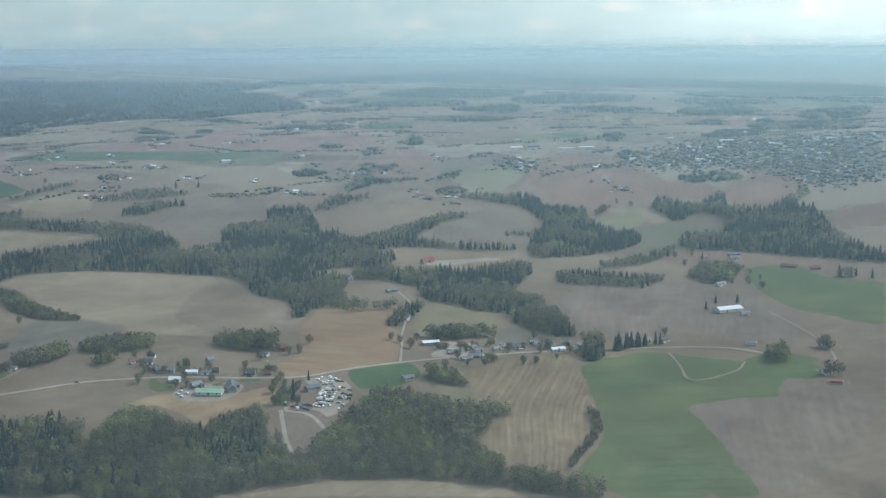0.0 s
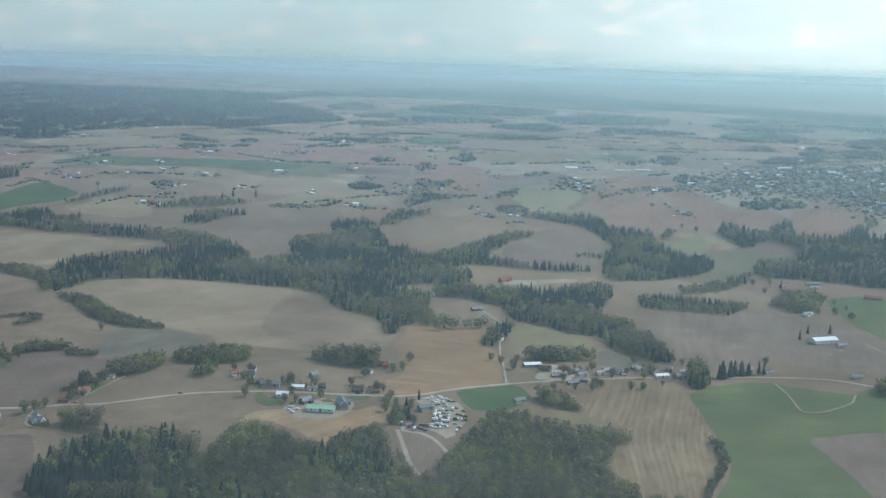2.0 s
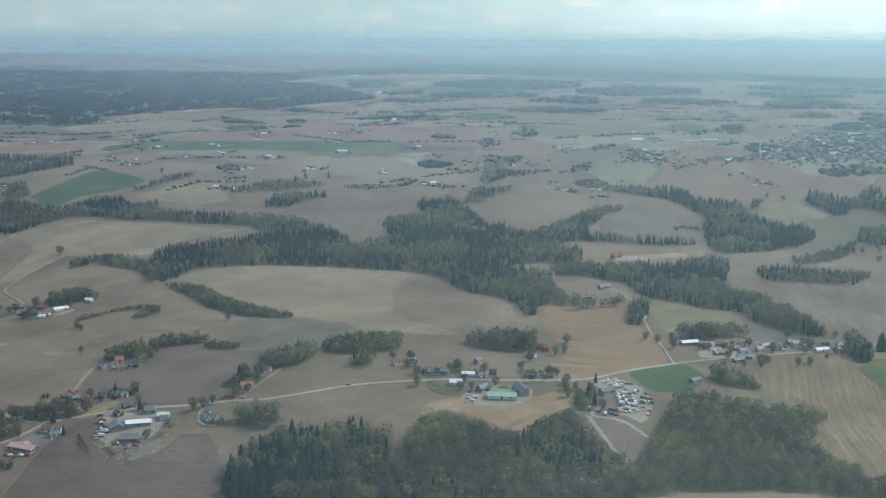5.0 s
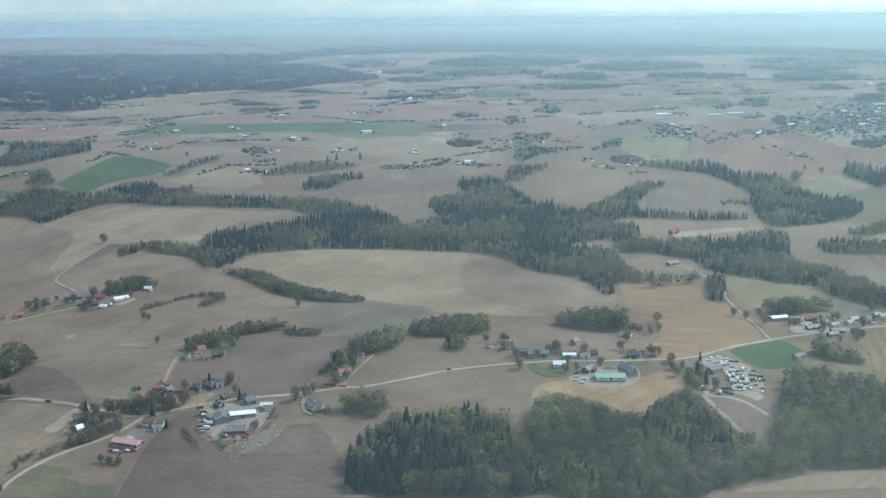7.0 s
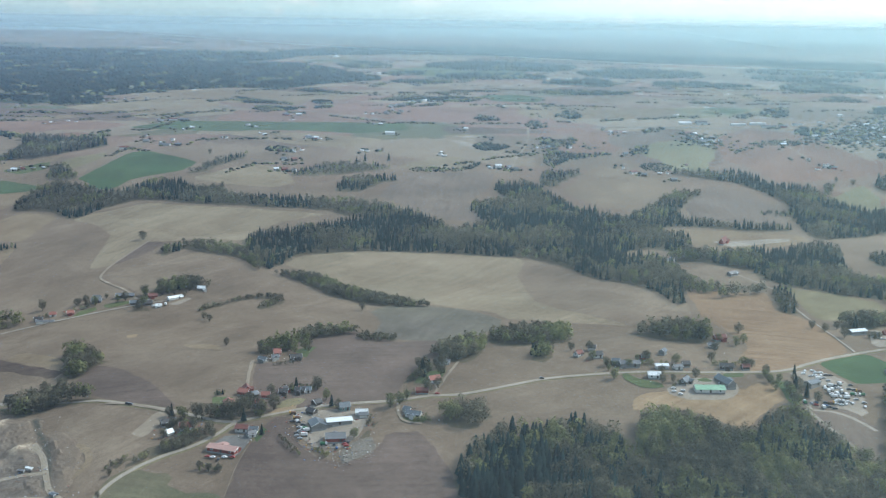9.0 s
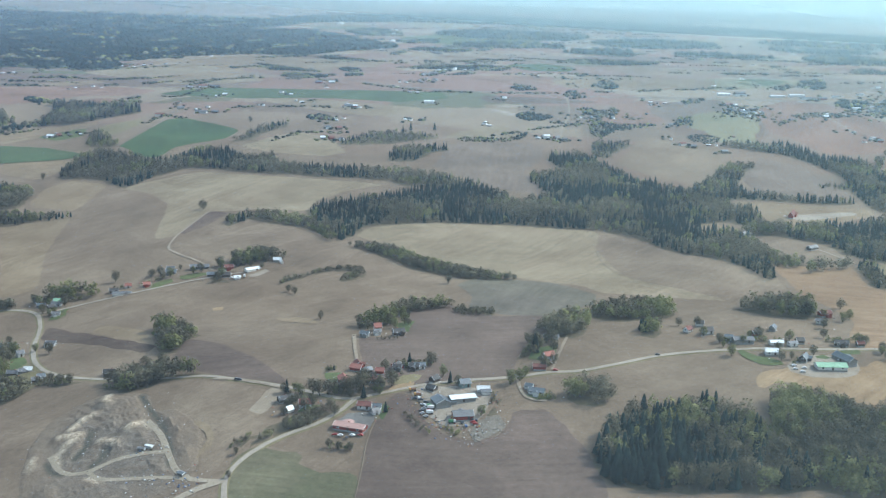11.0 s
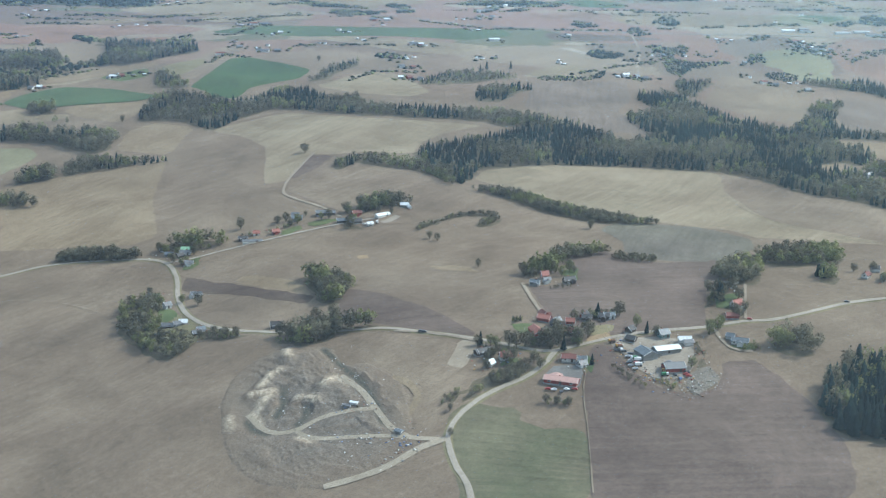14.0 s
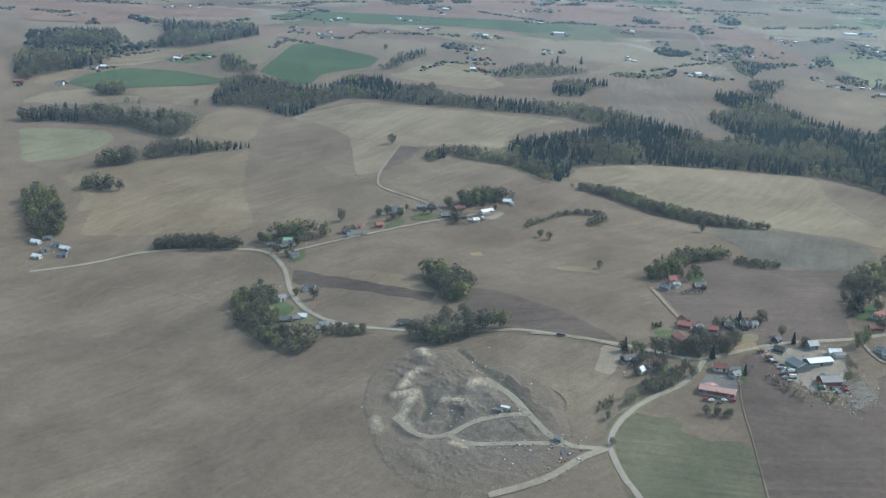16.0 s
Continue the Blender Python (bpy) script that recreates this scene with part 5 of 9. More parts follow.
wood("bare_wood", 0.0, 4.3, 0.0439, "brown leafless wood on the valley side", [(-53.4, 648.3), (-50.6, 647.6), (-57.5, 673.1), (-50.4, 687.2), (-36.7, 689.8), (-23.4, 687.2), (-13.0, 687.0), (-5.0, 700.2), (10.5, 698.1), (20.4, 702.1), (25.2, 703.5), (20.2, 700.3), (18.3, 685.1), (21.3, 667.6), (15.2, 655.2), (22.7, 648.9), (42.4, 640.2), (53.2, 630.6), (58.3, 633.3), (67.8, 637.0), (76.3, 635.1), (83.0, 637.6), (92.7, 636.3), (111.4, 633.8), (114.6, 633.2), (80.7, 620.8), (58.0, 616.5), (43.2, 614.5), (18.1, 606.9), (-12.0, 590.0), (-27.8, 580.1), (-46.7, 595.2), (-51.9, 607.5), (-50.4, 624.5), (-55.3, 641.8)])
wood("bare_wood", 0.0, 3.2, 0.0446, "low brown brush between the field and the green lot", [(-53.2, 736.2), (-48.2, 744.3), (-44.1, 755.7), (-32.8, 742.7), (-16.7, 730.4), (-23.8, 727.0), (-35.1, 726.4), (-36.3, 711.7)], tall=4.5)
wood("hedge_wood", 0.00, 2.5, 0.0453, "thick leafless hedge across the field", [(-487.1, 783.1), (-455.0, 791.2), (-422.9, 770.7), (-383.1, 758.4), (-345.7, 747.2), (-343.8, 747.5), (-362.2, 740.9), (-398.4, 742.6), (-426.2, 752.0), (-454.4, 773.7), (-484.2, 780.6)])
wood("bare_wood", 0.12, 4.0, 0.0460, "small budding wood above the farm", [(-596.8, 797.8), (-601.6, 810.1), (-598.5, 826.4), (-581.4, 836.2), (-560.3, 833.7), (-539.2, 830.6), (-523.9, 823.8), (-498.2, 794.7), (-492.8, 788.0), (-503.8, 782.7), (-520.5, 802.5), (-542.9, 809.6), (-569.3, 813.9), (-586.5, 818.4), (-589.3, 797.6)], tall=6.0)
wood("hedge_wood", 0.0, 2.6, 0.0467, "low ring of brush in the field", [(-495.6, 693.1), (-485.3, 705.4), (-477.0, 721.4), (-470.5, 731.7), (-462.8, 738.3), (-454.5, 735.9), (-447.2, 732.9), (-446.5, 720.1), (-450.4, 706.3), (-460.1, 708.2), (-454.6, 722.4), (-455.0, 731.0), (-465.6, 728.3), (-475.1, 721.5), (-482.3, 701.7), (-491.6, 690.0)], tall=3.4)
wood("tall_wood", 0.00, 3.2, 0.0474, "row of budding trees behind the farmstead", [(-392.8, 638.7), (-395.7, 659.2), (-393.1, 661.5), (-380.6, 673.0), (-365.8, 675.8), (-362.4, 671.5), (-365.2, 666.2), (-377.1, 659.4), (-385.4, 644.9)], tall=7.0)
wood("hedge_wood", 0.0, 2.6, 0.0481, "low bushy hedge", [(-361.0, 658.8), (-360.0, 672.3), (-346.4, 670.7), (-334.4, 668.4), (-331.2, 659.9), (-346.2, 653.2)], tall=3.6)
wood("bare_wood", 0.00, 3.7, 0.0488, "garden trees round the red-roofed house", [(-399.7, 610.3), (-398.9, 626.4), (-386.1, 641.9), (-385.0, 625.1), (-392.3, 612.0)])
wood("tall_wood", 0.00, 3.2, 0.0495, "tall budding grove behind the long lawn", [(-299.4, 630.8), (-299.4, 640.8), (-294.6, 662.2), (-279.1, 667.9), (-276.1, 658.9), (-274.5, 633.0), (-283.6, 628.2)], tall=8.5)
wood("bare_wood", 0.05, 3.4, 0.0502, "budding round grove on the field corner", [(-278.5, 666.5), (-281.3, 684.4), (-272.3, 697.5), (-256.8, 702.5), (-241.0, 703.0), (-234.5, 698.6), (-232.1, 685.4), (-239.3, 676.8), (-260.1, 667.7)], tall=7.5)
wood("bare_wood", 0.20, 3.3, 0.0509, "small dark clump in the field", [(-246.1, 647.1), (-245.5, 660.9), (-234.9, 669.4), (-233.1, 655.9), (-239.3, 643.3)], tall=7.0)
wood("bare_wood", 0.00, 4.0, 0.0516, "rounded grove behind the red barn", [(-203.9, 713.0), (-192.6, 722.7), (-172.9, 741.0), (-157.7, 731.3), (-156.5, 708.5), (-184.7, 709.1)])
wood("bare_wood", 0.00, 3.7, 0.0523, "village grove beside the road", [(-649.5, 649.9), (-642.7, 652.6), (-625.5, 658.3), (-607.0, 654.9), (-608.5, 653.3), (-635.0, 645.7)])
wood("hedge_wood", 0.0, 2.9, 0.0530, "bushes along the village road", [(-713.6, 618.9), (-709.6, 638.7), (-673.0, 633.7), (-646.2, 631.0), (-644.7, 632.5), (-666.9, 623.4), (-710.7, 620.7)])
wood("bare_wood", 0.0, 4.0, 0.0537, "leafless garden wood on the slope", [(-625.7, 557.1), (-622.4, 561.2), (-616.7, 570.5), (-603.7, 566.9), (-594.7, 547.3), (-577.3, 537.8), (-587.5, 531.2), (-571.6, 521.0), (-555.6, 516.0), (-547.8, 510.4), (-547.9, 495.0), (-555.3, 490.8), (-573.9, 503.8), (-598.0, 519.3)], full=0.72, tall=7.5)
field("verge", 0.300, "rough green gardens on the slope", [(-615.3, 548.8), (-622.2, 580.1), (-606.4, 575.0), (-585.4, 552.9), (-569.4, 542.5), (-546.9, 521.4), (-549.1, 509.7), (-552.4, 497.4), (-574.8, 508.4), (-597.5, 524.5)], "yard")
wood("bare_wood", 0.00, 3.7, 0.0544, "roadside grove with fresh leaves", [(-496.0, 511.0), (-497.2, 522.3), (-476.3, 530.2), (-448.4, 527.8), (-446.5, 528.1), (-467.3, 522.6), (-480.2, 501.9)])
wood("bare_wood", 0.00, 3.7, 0.0551, "thicket running into the field", [(-528.6, 602.4), (-516.6, 600.0), (-491.6, 587.9), (-490.1, 588.7), (-487.2, 555.0), (-500.4, 561.5)])
wood("hedge_wood", 0.0, 2.5, 0.0558, "dense bushes on the road bank", [(-391.4, 458.3), (-383.5, 468.3), (-372.2, 484.5), (-359.6, 491.6), (-362.5, 487.9), (-377.0, 473.3)])
wood("ravine_wood", 0.6, 4.6, 0.0565, "dark far copse", [(-560.3, 1024.5), (-571.7, 1060.1), (-564.8, 1085.1), (-530.9, 1102.6), (-523.8, 1091.7), (-538.4, 1077.5), (-536.2, 1043.4)], tall=6.5)
wood("bare_wood", 0.1, 4.8, 0.0572, "far wood between fields", [(-631.4, 1068.4), (-636.2, 1084.7), (-626.3, 1102.8), (-622.0, 1127.1), (-601.7, 1144.6), (-567.0, 1149.9), (-551.8, 1142.3), (-563.0, 1124.8), (-585.9, 1093.5), (-609.3, 1078.8)], tall=4.5)
wood("ravine_wood", 0.38, 4.8, 0.0579, "far wood along the ravine head", [(-392.0, 1127.3), (-412.0, 1194.1), (-406.8, 1207.8), (-381.0, 1221.8), (-371.7, 1219.3), (-383.5, 1183.5), (-380.2, 1150.9)], tall=5.0)
wood("ravine_wood", 0.5, 4.2, 0.0593, "tree line at the lane", [(-129.8, 823.8), (-137.4, 848.2), (-140.6, 873.3), (-134.8, 887.6), (-128.6, 876.7), (-122.1, 844.2), (-115.9, 820.0), (-123.4, 812.9)], tall=7.0)
wood("ravine_wood", 0.31, 5.6, 0.0607, "dark far-left wood", [(-1108, 1022), (-1118, 1073), (-1064, 1117), (-1034, 1093), (-1064, 1046), (-1103, 1024)])
wood("bare_wood", 0.00, 4.8, 0.0614, "dark hollow thicket", [(-859.5, 688.0), (-843.7, 693.3), (-807.3, 663.8), (-783.4, 625.3), (-800.1, 612.2)])
wood("ravine_wood", 0.5, 4.8, 0.0635, "far valley trees", [(-737.8, 1048.4), (-734.6, 1064.8), (-740.5, 1103.7), (-737.1, 1133.5), (-720.1, 1151.4), (-715.3, 1117.2), (-725.0, 1093.3), (-721.3, 1058.0)], tall=5.0)
wood("tall_wood", 0.00, 4.3, 0.0642, "garden trees below the road", [(-259.3, 549.7), (-260.5, 561.6), (-252.3, 571.5), (-238.3, 569.9), (-235.4, 560.2), (-244.2, 548.9)], tall=10.0, full=0.62)
wood("bare_wood", 0.30, 4.3, 0.0649, "roadside trees by the houses", [(18.3, 815.0), (12.7, 838.0), (19.8, 859.3), (31.8, 832.5)])
wood("spruce_wood", 0.80, 3.1, 0.0656, "dark spruce row behind the houses", [(26.8, 848.3), (47.4, 877.8), (60.1, 880.8), (57.2, 886.2), (29.3, 860.7)])
wood("hedge_wood", 0.0, 2.6, 0.0663, "dark brush between field and green crop", [(53.2, 733.1), (58.3, 734.4), (67.8, 723.8), (73.3, 711.6), (77.3, 690.0), (77.2, 662.3), (79.2, 648.9), (76.4, 648.1), (73.5, 670.0), (72.5, 693.2), (66.7, 713.9), (57.7, 728.8)])
wood("bare_wood", 0.20, 4.3, 0.0670, "trees on the bank above the wood", [(-55.8, 732.5), (-45.6, 738.7), (-20.8, 728.4), (-15.9, 730.4), (-34.8, 723.1)])
wood("bare_wood", 0.20, 4.8, 0.0677, "budding trees between the clearings", [(-235.1, 924.2), (-229.2, 934.8), (-213.4, 959.7), (-196.5, 956.0), (-177.8, 971.5), (-161.0, 991.2), (-158.4, 979.2), (-160.0, 931.5), (-179.6, 932.2), (-203.5, 939.7), (-217.7, 926.2)])
wood("bare_wood", 0.1, 4.2, 0.0684, "leafless spur of the ravine wood", [(-208.9, 892.9), (-192.8, 870.3), (-182.4, 862.9), (-173.1, 858.7), (-179.4, 833.7), (-190.0, 828.8), (-199.3, 844.4)], tall=6.0)
wood("bare_wood", 0.15, 4.3, 0.0691, "brush along the clearing", [(-172.5, 821.5), (-159.1, 846.3), (-142.5, 860.4), (-143.6, 865.8), (-163.4, 848.1)])
wood("bare_wood", 0.1, 4.6, 0.0698, "leafless copse by the far meadow", [(-148.3, 1285.1), (-146.2, 1302.9), (-136.5, 1317.9), (-134.9, 1301.0), (-136.4, 1266.9)], tall=6.0)
wood("ravine_wood", 0.3, 4.4, 0.0705, "trees beside the far meadow", [(-85.9, 1034.8), (-81.5, 1053.3), (-60.0, 1062.3), (-42.1, 1066.2), (-26.8, 1060.2), (-5.9, 1068.7), (-0.5, 1064.9), (-8.1, 1034.4), (-24.4, 1027.3), (-41.6, 1023.9), (-61.2, 1011.3), (-78.4, 1015.6)], tall=6.5)
wood("garden_bushes", 0.00, 2.0, 0.0712, "garden bushes round the white house", [(-394.7, 510.8), (-383.5, 509.6), (-370.0, 509.5), (-370.2, 508.1), (-382.8, 507.2), (-393.4, 508.4)])
wood("garden_bushes", 0.00, 2.0, 0.0719, "garden bushes by the road", [(-376.4, 491.4), (-367.9, 500.0), (-364.1, 500.9), (-373.1, 489.0)])
wood("garden_bushes", 0.10, 2.0, 0.0726, "bushes round the red farm", [(-389.1, 544.5), (-382.9, 548.7), (-379.1, 543.2), (-384.0, 537.7)])
wood("garden_bushes", 0.10, 2.0, 0.0733, "hedge behind the machinery farm", [(-295.9, 544.1), (-293.4, 544.2), (-288.9, 524.3), (-290.8, 517.9)])
wood("garden_bushes", 0.10, 2.0, 0.0740, "bushes along the dark cottages", [(-353.9, 545.0), (-344.8, 546.5), (-337.5, 551.8), (-337.2, 550.1), (-352.2, 542.3)])
wood("garden_bushes", 0.00, 2.0, 0.0747, "weedy bank below the farmyard", [(-331.6, 514.5), (-327.4, 507.9), (-314.0, 498.8), (-306.1, 495.2), (-307.2, 494.6), (-317.5, 497.3), (-330.6, 508.7)])
wood("garden_bushes", 0.00, 2.0, 0.0754, "bushes behind the long red building", [(-351.3, 470.7), (-337.1, 473.7), (-336.1, 471.3), (-348.0, 467.3)])
wood("garden_bushes", 0.10, 2.0, 0.0761, "village garden hedge", [(-648.8, 641.4), (-622.8, 645.3), (-612.7, 648.9), (-611.2, 644.3), (-638.3, 637.0)])
wood("garden_bushes", 0.10, 2.2, 0.0768, "village garden bushes", [(-606.3, 659.9), (-585.9, 675.8), (-574.8, 686.5), (-573.4, 683.3), (-596.6, 664.6)])
wood("garden_bushes", 0.10, 2.2, 0.0775, "bushes round the white farm", [(-548.3, 708.8), (-546.0, 718.3), (-529.0, 731.8), (-511.8, 739.6), (-510.8, 736.9), (-534.1, 724.0), (-542.3, 708.6)])
wood("garden_bushes", 0.00, 2.2, 0.0782, "bushes below the white farm", [(-544.1, 688.1), (-528.2, 686.6), (-521.9, 682.1), (-533.3, 680.1)])
wood("garden_bushes", 0.00, 2.0, 0.0789, "bushes round the hillside houses", [(-391.2, 592.2), (-376.4, 593.9), (-366.7, 602.6), (-366.8, 598.8), (-384.6, 590.1)])
wood("garden_bushes", 0.00, 2.2, 0.0796, "bushes along the drive", [(-299.0, 617.7), (-295.5, 620.2), (-291.6, 579.5), (-293.9, 574.6)])
wood("garden_bushes", 0.00, 2.2, 0.0803, "garden bushes by the road farm", [(-204.8, 651.7), (-197.8, 655.9), (-182.7, 661.1), (-160.8, 665.6), (-160.3, 663.9), (-181.8, 658.5), (-201.7, 647.9)])
wood("garden_bushes", 0.00, 2.2, 0.0810, "bushes behind the green-roofed stable", [(-163.0, 631.3), (-156.7, 646.8), (-153.6, 652.6), (-156.1, 629.6)])
wood("garden_bushes", 0.00, 2.2, 0.0817, "bushes by the dark house", [(-150.7, 676.0), (-132.7, 682.4), (-129.1, 681.1), (-147.9, 672.1)])
wood("garden_bushes", 0.00, 1.7, 0.0824, "weedy bank leading to the copse", [(-491.2, 687.7), (-487.6, 704.2), (-478.3, 722.0), (-462.9, 734.3), (-462.3, 732.7), (-477.4, 719.4), (-484.9, 702.1), (-489.6, 686.6)])
wood("bare_wood", 0.10, 3.7, 0.0831, "farm trees behind the white halls", [(-539.9, 716.6), (-540.8, 728.5), (-532.8, 738.9), (-515.8, 737.4), (-510.9, 740.9), (-521.2, 730.4), (-530.7, 713.9)])
wood("bare_wood", 0.10, 3.7, 0.0838, "dark farm trees by the street", [(-538.8, 676.7), (-532.4, 684.6), (-523.5, 681.9), (-525.9, 679.3), (-534.7, 678.1)])
wood("garden_bushes", 0.20, 1.7, 0.0845, "dense garden bushes round the dark cottages", [(-356.5, 557.3), (-352.3, 564.1), (-342.4, 565.5), (-335.6, 570.0), (-335.3, 563.3), (-346.9, 553.5), (-354.6, 552.0)])
wood("bare_wood", 0.15, 3.7, 0.0852, "dark hedge trees beside the lawn", [(-295.4, 616.1), (-290.7, 621.0), (-286.8, 588.9), (-290.3, 588.0)])
wood("garden_bushes", 0.00, 1.7, 0.0859, "garden shrubs round the slate-roofed house", [(-276.9, 546.8), (-267.2, 554.2), (-264.2, 550.8), (-265.1, 547.6), (-275.8, 542.3)])
wood("garden_bushes", 0.00, 2.0, 0.0866, "dense brush along the road bend", [(-396.1, 455.6), (-393.6, 465.2), (-385.9, 475.4), (-376.1, 488.6), (-369.9, 495.5), (-369.6, 492.3), (-379.0, 478.9), (-388.7, 466.2), (-393.1, 455.6)])
wood("bare_wood", 0.00, 3.2, 0.0873, "budding garden trees along the road", [(-378.0, 508.4), (-371.3, 514.9), (-361.3, 517.9), (-352.2, 518.4), (-353.4, 523.0), (-366.4, 518.9), (-377.3, 513.4)])
wood("bare_wood", 0.00, 3.2, 0.0880, "garden trees by the red farm", [(-365.7, 520.9), (-360.5, 528.2), (-351.4, 529.8), (-347.6, 533.7), (-353.0, 525.5), (-361.8, 522.7)])

wood("garden_bushes", 0.00, 2.0, 0.0894, "bushes round the garden houses", [(-619.1, 545.9), (-605.9, 542.5), (-587.1, 533.2), (-576.2, 531.7), (-575.9, 529.7), (-592.1, 529.9), (-614.1, 539.5)])
wood("garden_bushes", 0.00, 2.0, 0.0901, "hedge below the bungalow", [(-554.4, 520.9), (-542.9, 524.0), (-520.8, 520.6), (-520.3, 517.5), (-538.3, 514.0), (-548.6, 515.6)])
wood("garden_bushes", 0.00, 1.7, 0.0908, "weedy ditch in the field", [(-500.3, 678.7), (-488.9, 676.7), (-472.1, 671.3), (-471.3, 671.2), (-488.8, 676.5)])
wood("garden_bushes", 0.00, 1.7, 0.0915, "overgrown bank beside the farmyard", [(-316.7, 511.2), (-310.0, 506.4), (-301.9, 504.4), (-293.8, 498.8), (-295.6, 497.9), (-305.1, 501.0), (-315.2, 509.5)])
wood("garden_bushes", 0.00, 2.0, 0.0922, "brush on the pit slope", [(-505.9, 508.4), (-496.0, 513.5), (-477.7, 511.6), (-471.3, 518.5), (-470.7, 516.8), (-478.7, 506.2), (-494.4, 509.3)])
wood("garden_bushes", 0.00, 2.0, 0.0929, "roadside scrub at the bend", [(-391.5, 460.4), (-387.5, 469.1), (-386.0, 468.4), (-389.0, 457.0)])
wood("garden_bushes", 0.00, 2.2, 0.0936, "scrub on the bare bank", [(-83.9, 616.5), (-75.6, 610.9), (-64.9, 597.6), (-66.3, 595.9), (-76.3, 605.5)])
wood("bare_wood", 0.15, 4.8, 0.0943, "leafless row along the olive field", [(-89.6, 796.6), (-70.0, 822.9), (-53.7, 833.7), (-56.2, 830.2), (-84.0, 798.2)])

wood("bare_wood", 0.0, 2.9, 0.0950, "dense olive brush along the road bend", [(-386.5, 466.0), (-382.9, 476.5), (-379.7, 483.4), (-373.6, 490.1), (-365.6, 501.1), (-360.1, 500.7), (-364.6, 486.0), (-374.5, 473.9), (-381.7, 462.4)], tall=4.6)
wood("tall_wood", 0.0, 3.6, 0.0957, "tall budding village grove by the bend", [(-642.5, 648.3), (-634.7, 645.2), (-627.6, 654.7), (-611.1, 649.6), (-604.7, 647.2), (-610.4, 652.1), (-622.8, 645.3)], tall=10.5)
wood("hedge_wood", 0.0, 2.8, 0.0964, "bushy belt behind the village road", [(-718.0, 622.1), (-715.3, 631.1), (-703.1, 635.4), (-689.1, 639.8), (-667.0, 634.0), (-648.7, 630.5), (-645.3, 631.4), (-665.7, 628.2), (-695.6, 623.2)], tall=6.5)

# ---- parts and things ----
def part(name, data, parent, label="", m=None):
    ob = new(name, data)
    ob.parent = parent
    if m is not None:
        ob.matrix_basis = m
    if label:
        ob["label"] = label
    return ob


def box_mesh(name, size, material, bevel=0.0, base=True):
    bm = bmesh.new()
    bmesh.ops.create_cube(bm, size=1)
    bmesh.ops.scale(bm, vec=size, verts=bm.verts)
    if base:
        bmesh.ops.translate(bm, vec=(0, 0, size[2] / 2), verts=bm.verts)
    if bevel:
        bmesh.ops.bevel(bm, geom=bm.edges[:], offset=bevel, segments=1, affect="EDGES")
    me = bpy.data.meshes.new(name)
    bm.to_mesh(me)
    bm.free()
    me.materials.append(material)
    return me


WINDOW_FRAME = box_mesh("frame", (1.15, 0.14, 1.15), M["trim"], 0.02)
WINDOW_PANE = box_mesh("pane", (0.9, 0.10, 0.9), M["pane"])
DOOR = box_mesh("door", (1.0, 0.12, 2.0), M["dark_wood"], 0.02)
BIG_DOOR = box_mesh("door", (2.6, 0.14, 2.3), M["grey_wood"], 0.02)


def gable_walls(l, w, e, r, material):
    v = [(-l / 2, -w / 2, -2), (l / 2, -w / 2, -2), (l / 2, w / 2, -2), (-l / 2, w / 2, -2),
         (-l / 2, -w / 2, e), (l / 2, -w / 2, e), (l / 2, w / 2, e), (-l / 2, w / 2, e), (-l / 2, 0, e + r), (l / 2, 0, e + r)]
    f = [(0, 1, 5, 4), (2, 3, 7, 6), (1, 2, 6, 9, 5), (3, 0, 4, 8, 7), (0, 3, 2, 1), (4, 5, 9, 8), (6, 7, 8, 9)]
    return linked("wall", v, f, [material])


def roof_slabs(l, w, e, r, material, over=0.4, thick=0.16):
    """Two slabs with eaves that stand out past the walls, meeting at the ridge."""
    k = r / (w / 2)
    hl, hw = l / 2 + over, w / 2 + over
    low, top = e - over * k + 0.06, e + r + 0.06
    v, f = [], []
    for s in (-1, 1):
        n = len(v)
        v += [(-hl, s * hw, low), (hl, s * hw, low), (hl, 0, top), (-hl, 0, top),
              (-hl, s * hw, low + thick), (hl, s * hw, low + thick), (hl, 0, top + thick), (-hl, 0, top + thick)]
        f += [tuple(n + i for i in q) for q in ((0, 1, 2, 3), (4, 5, 6, 7), (0, 1, 5, 4), (0, 3, 7, 4), (1, 2, 6, 5))]
    return linked("roof", v, f, [material])


BUILT, FAR_BARNS = [], []


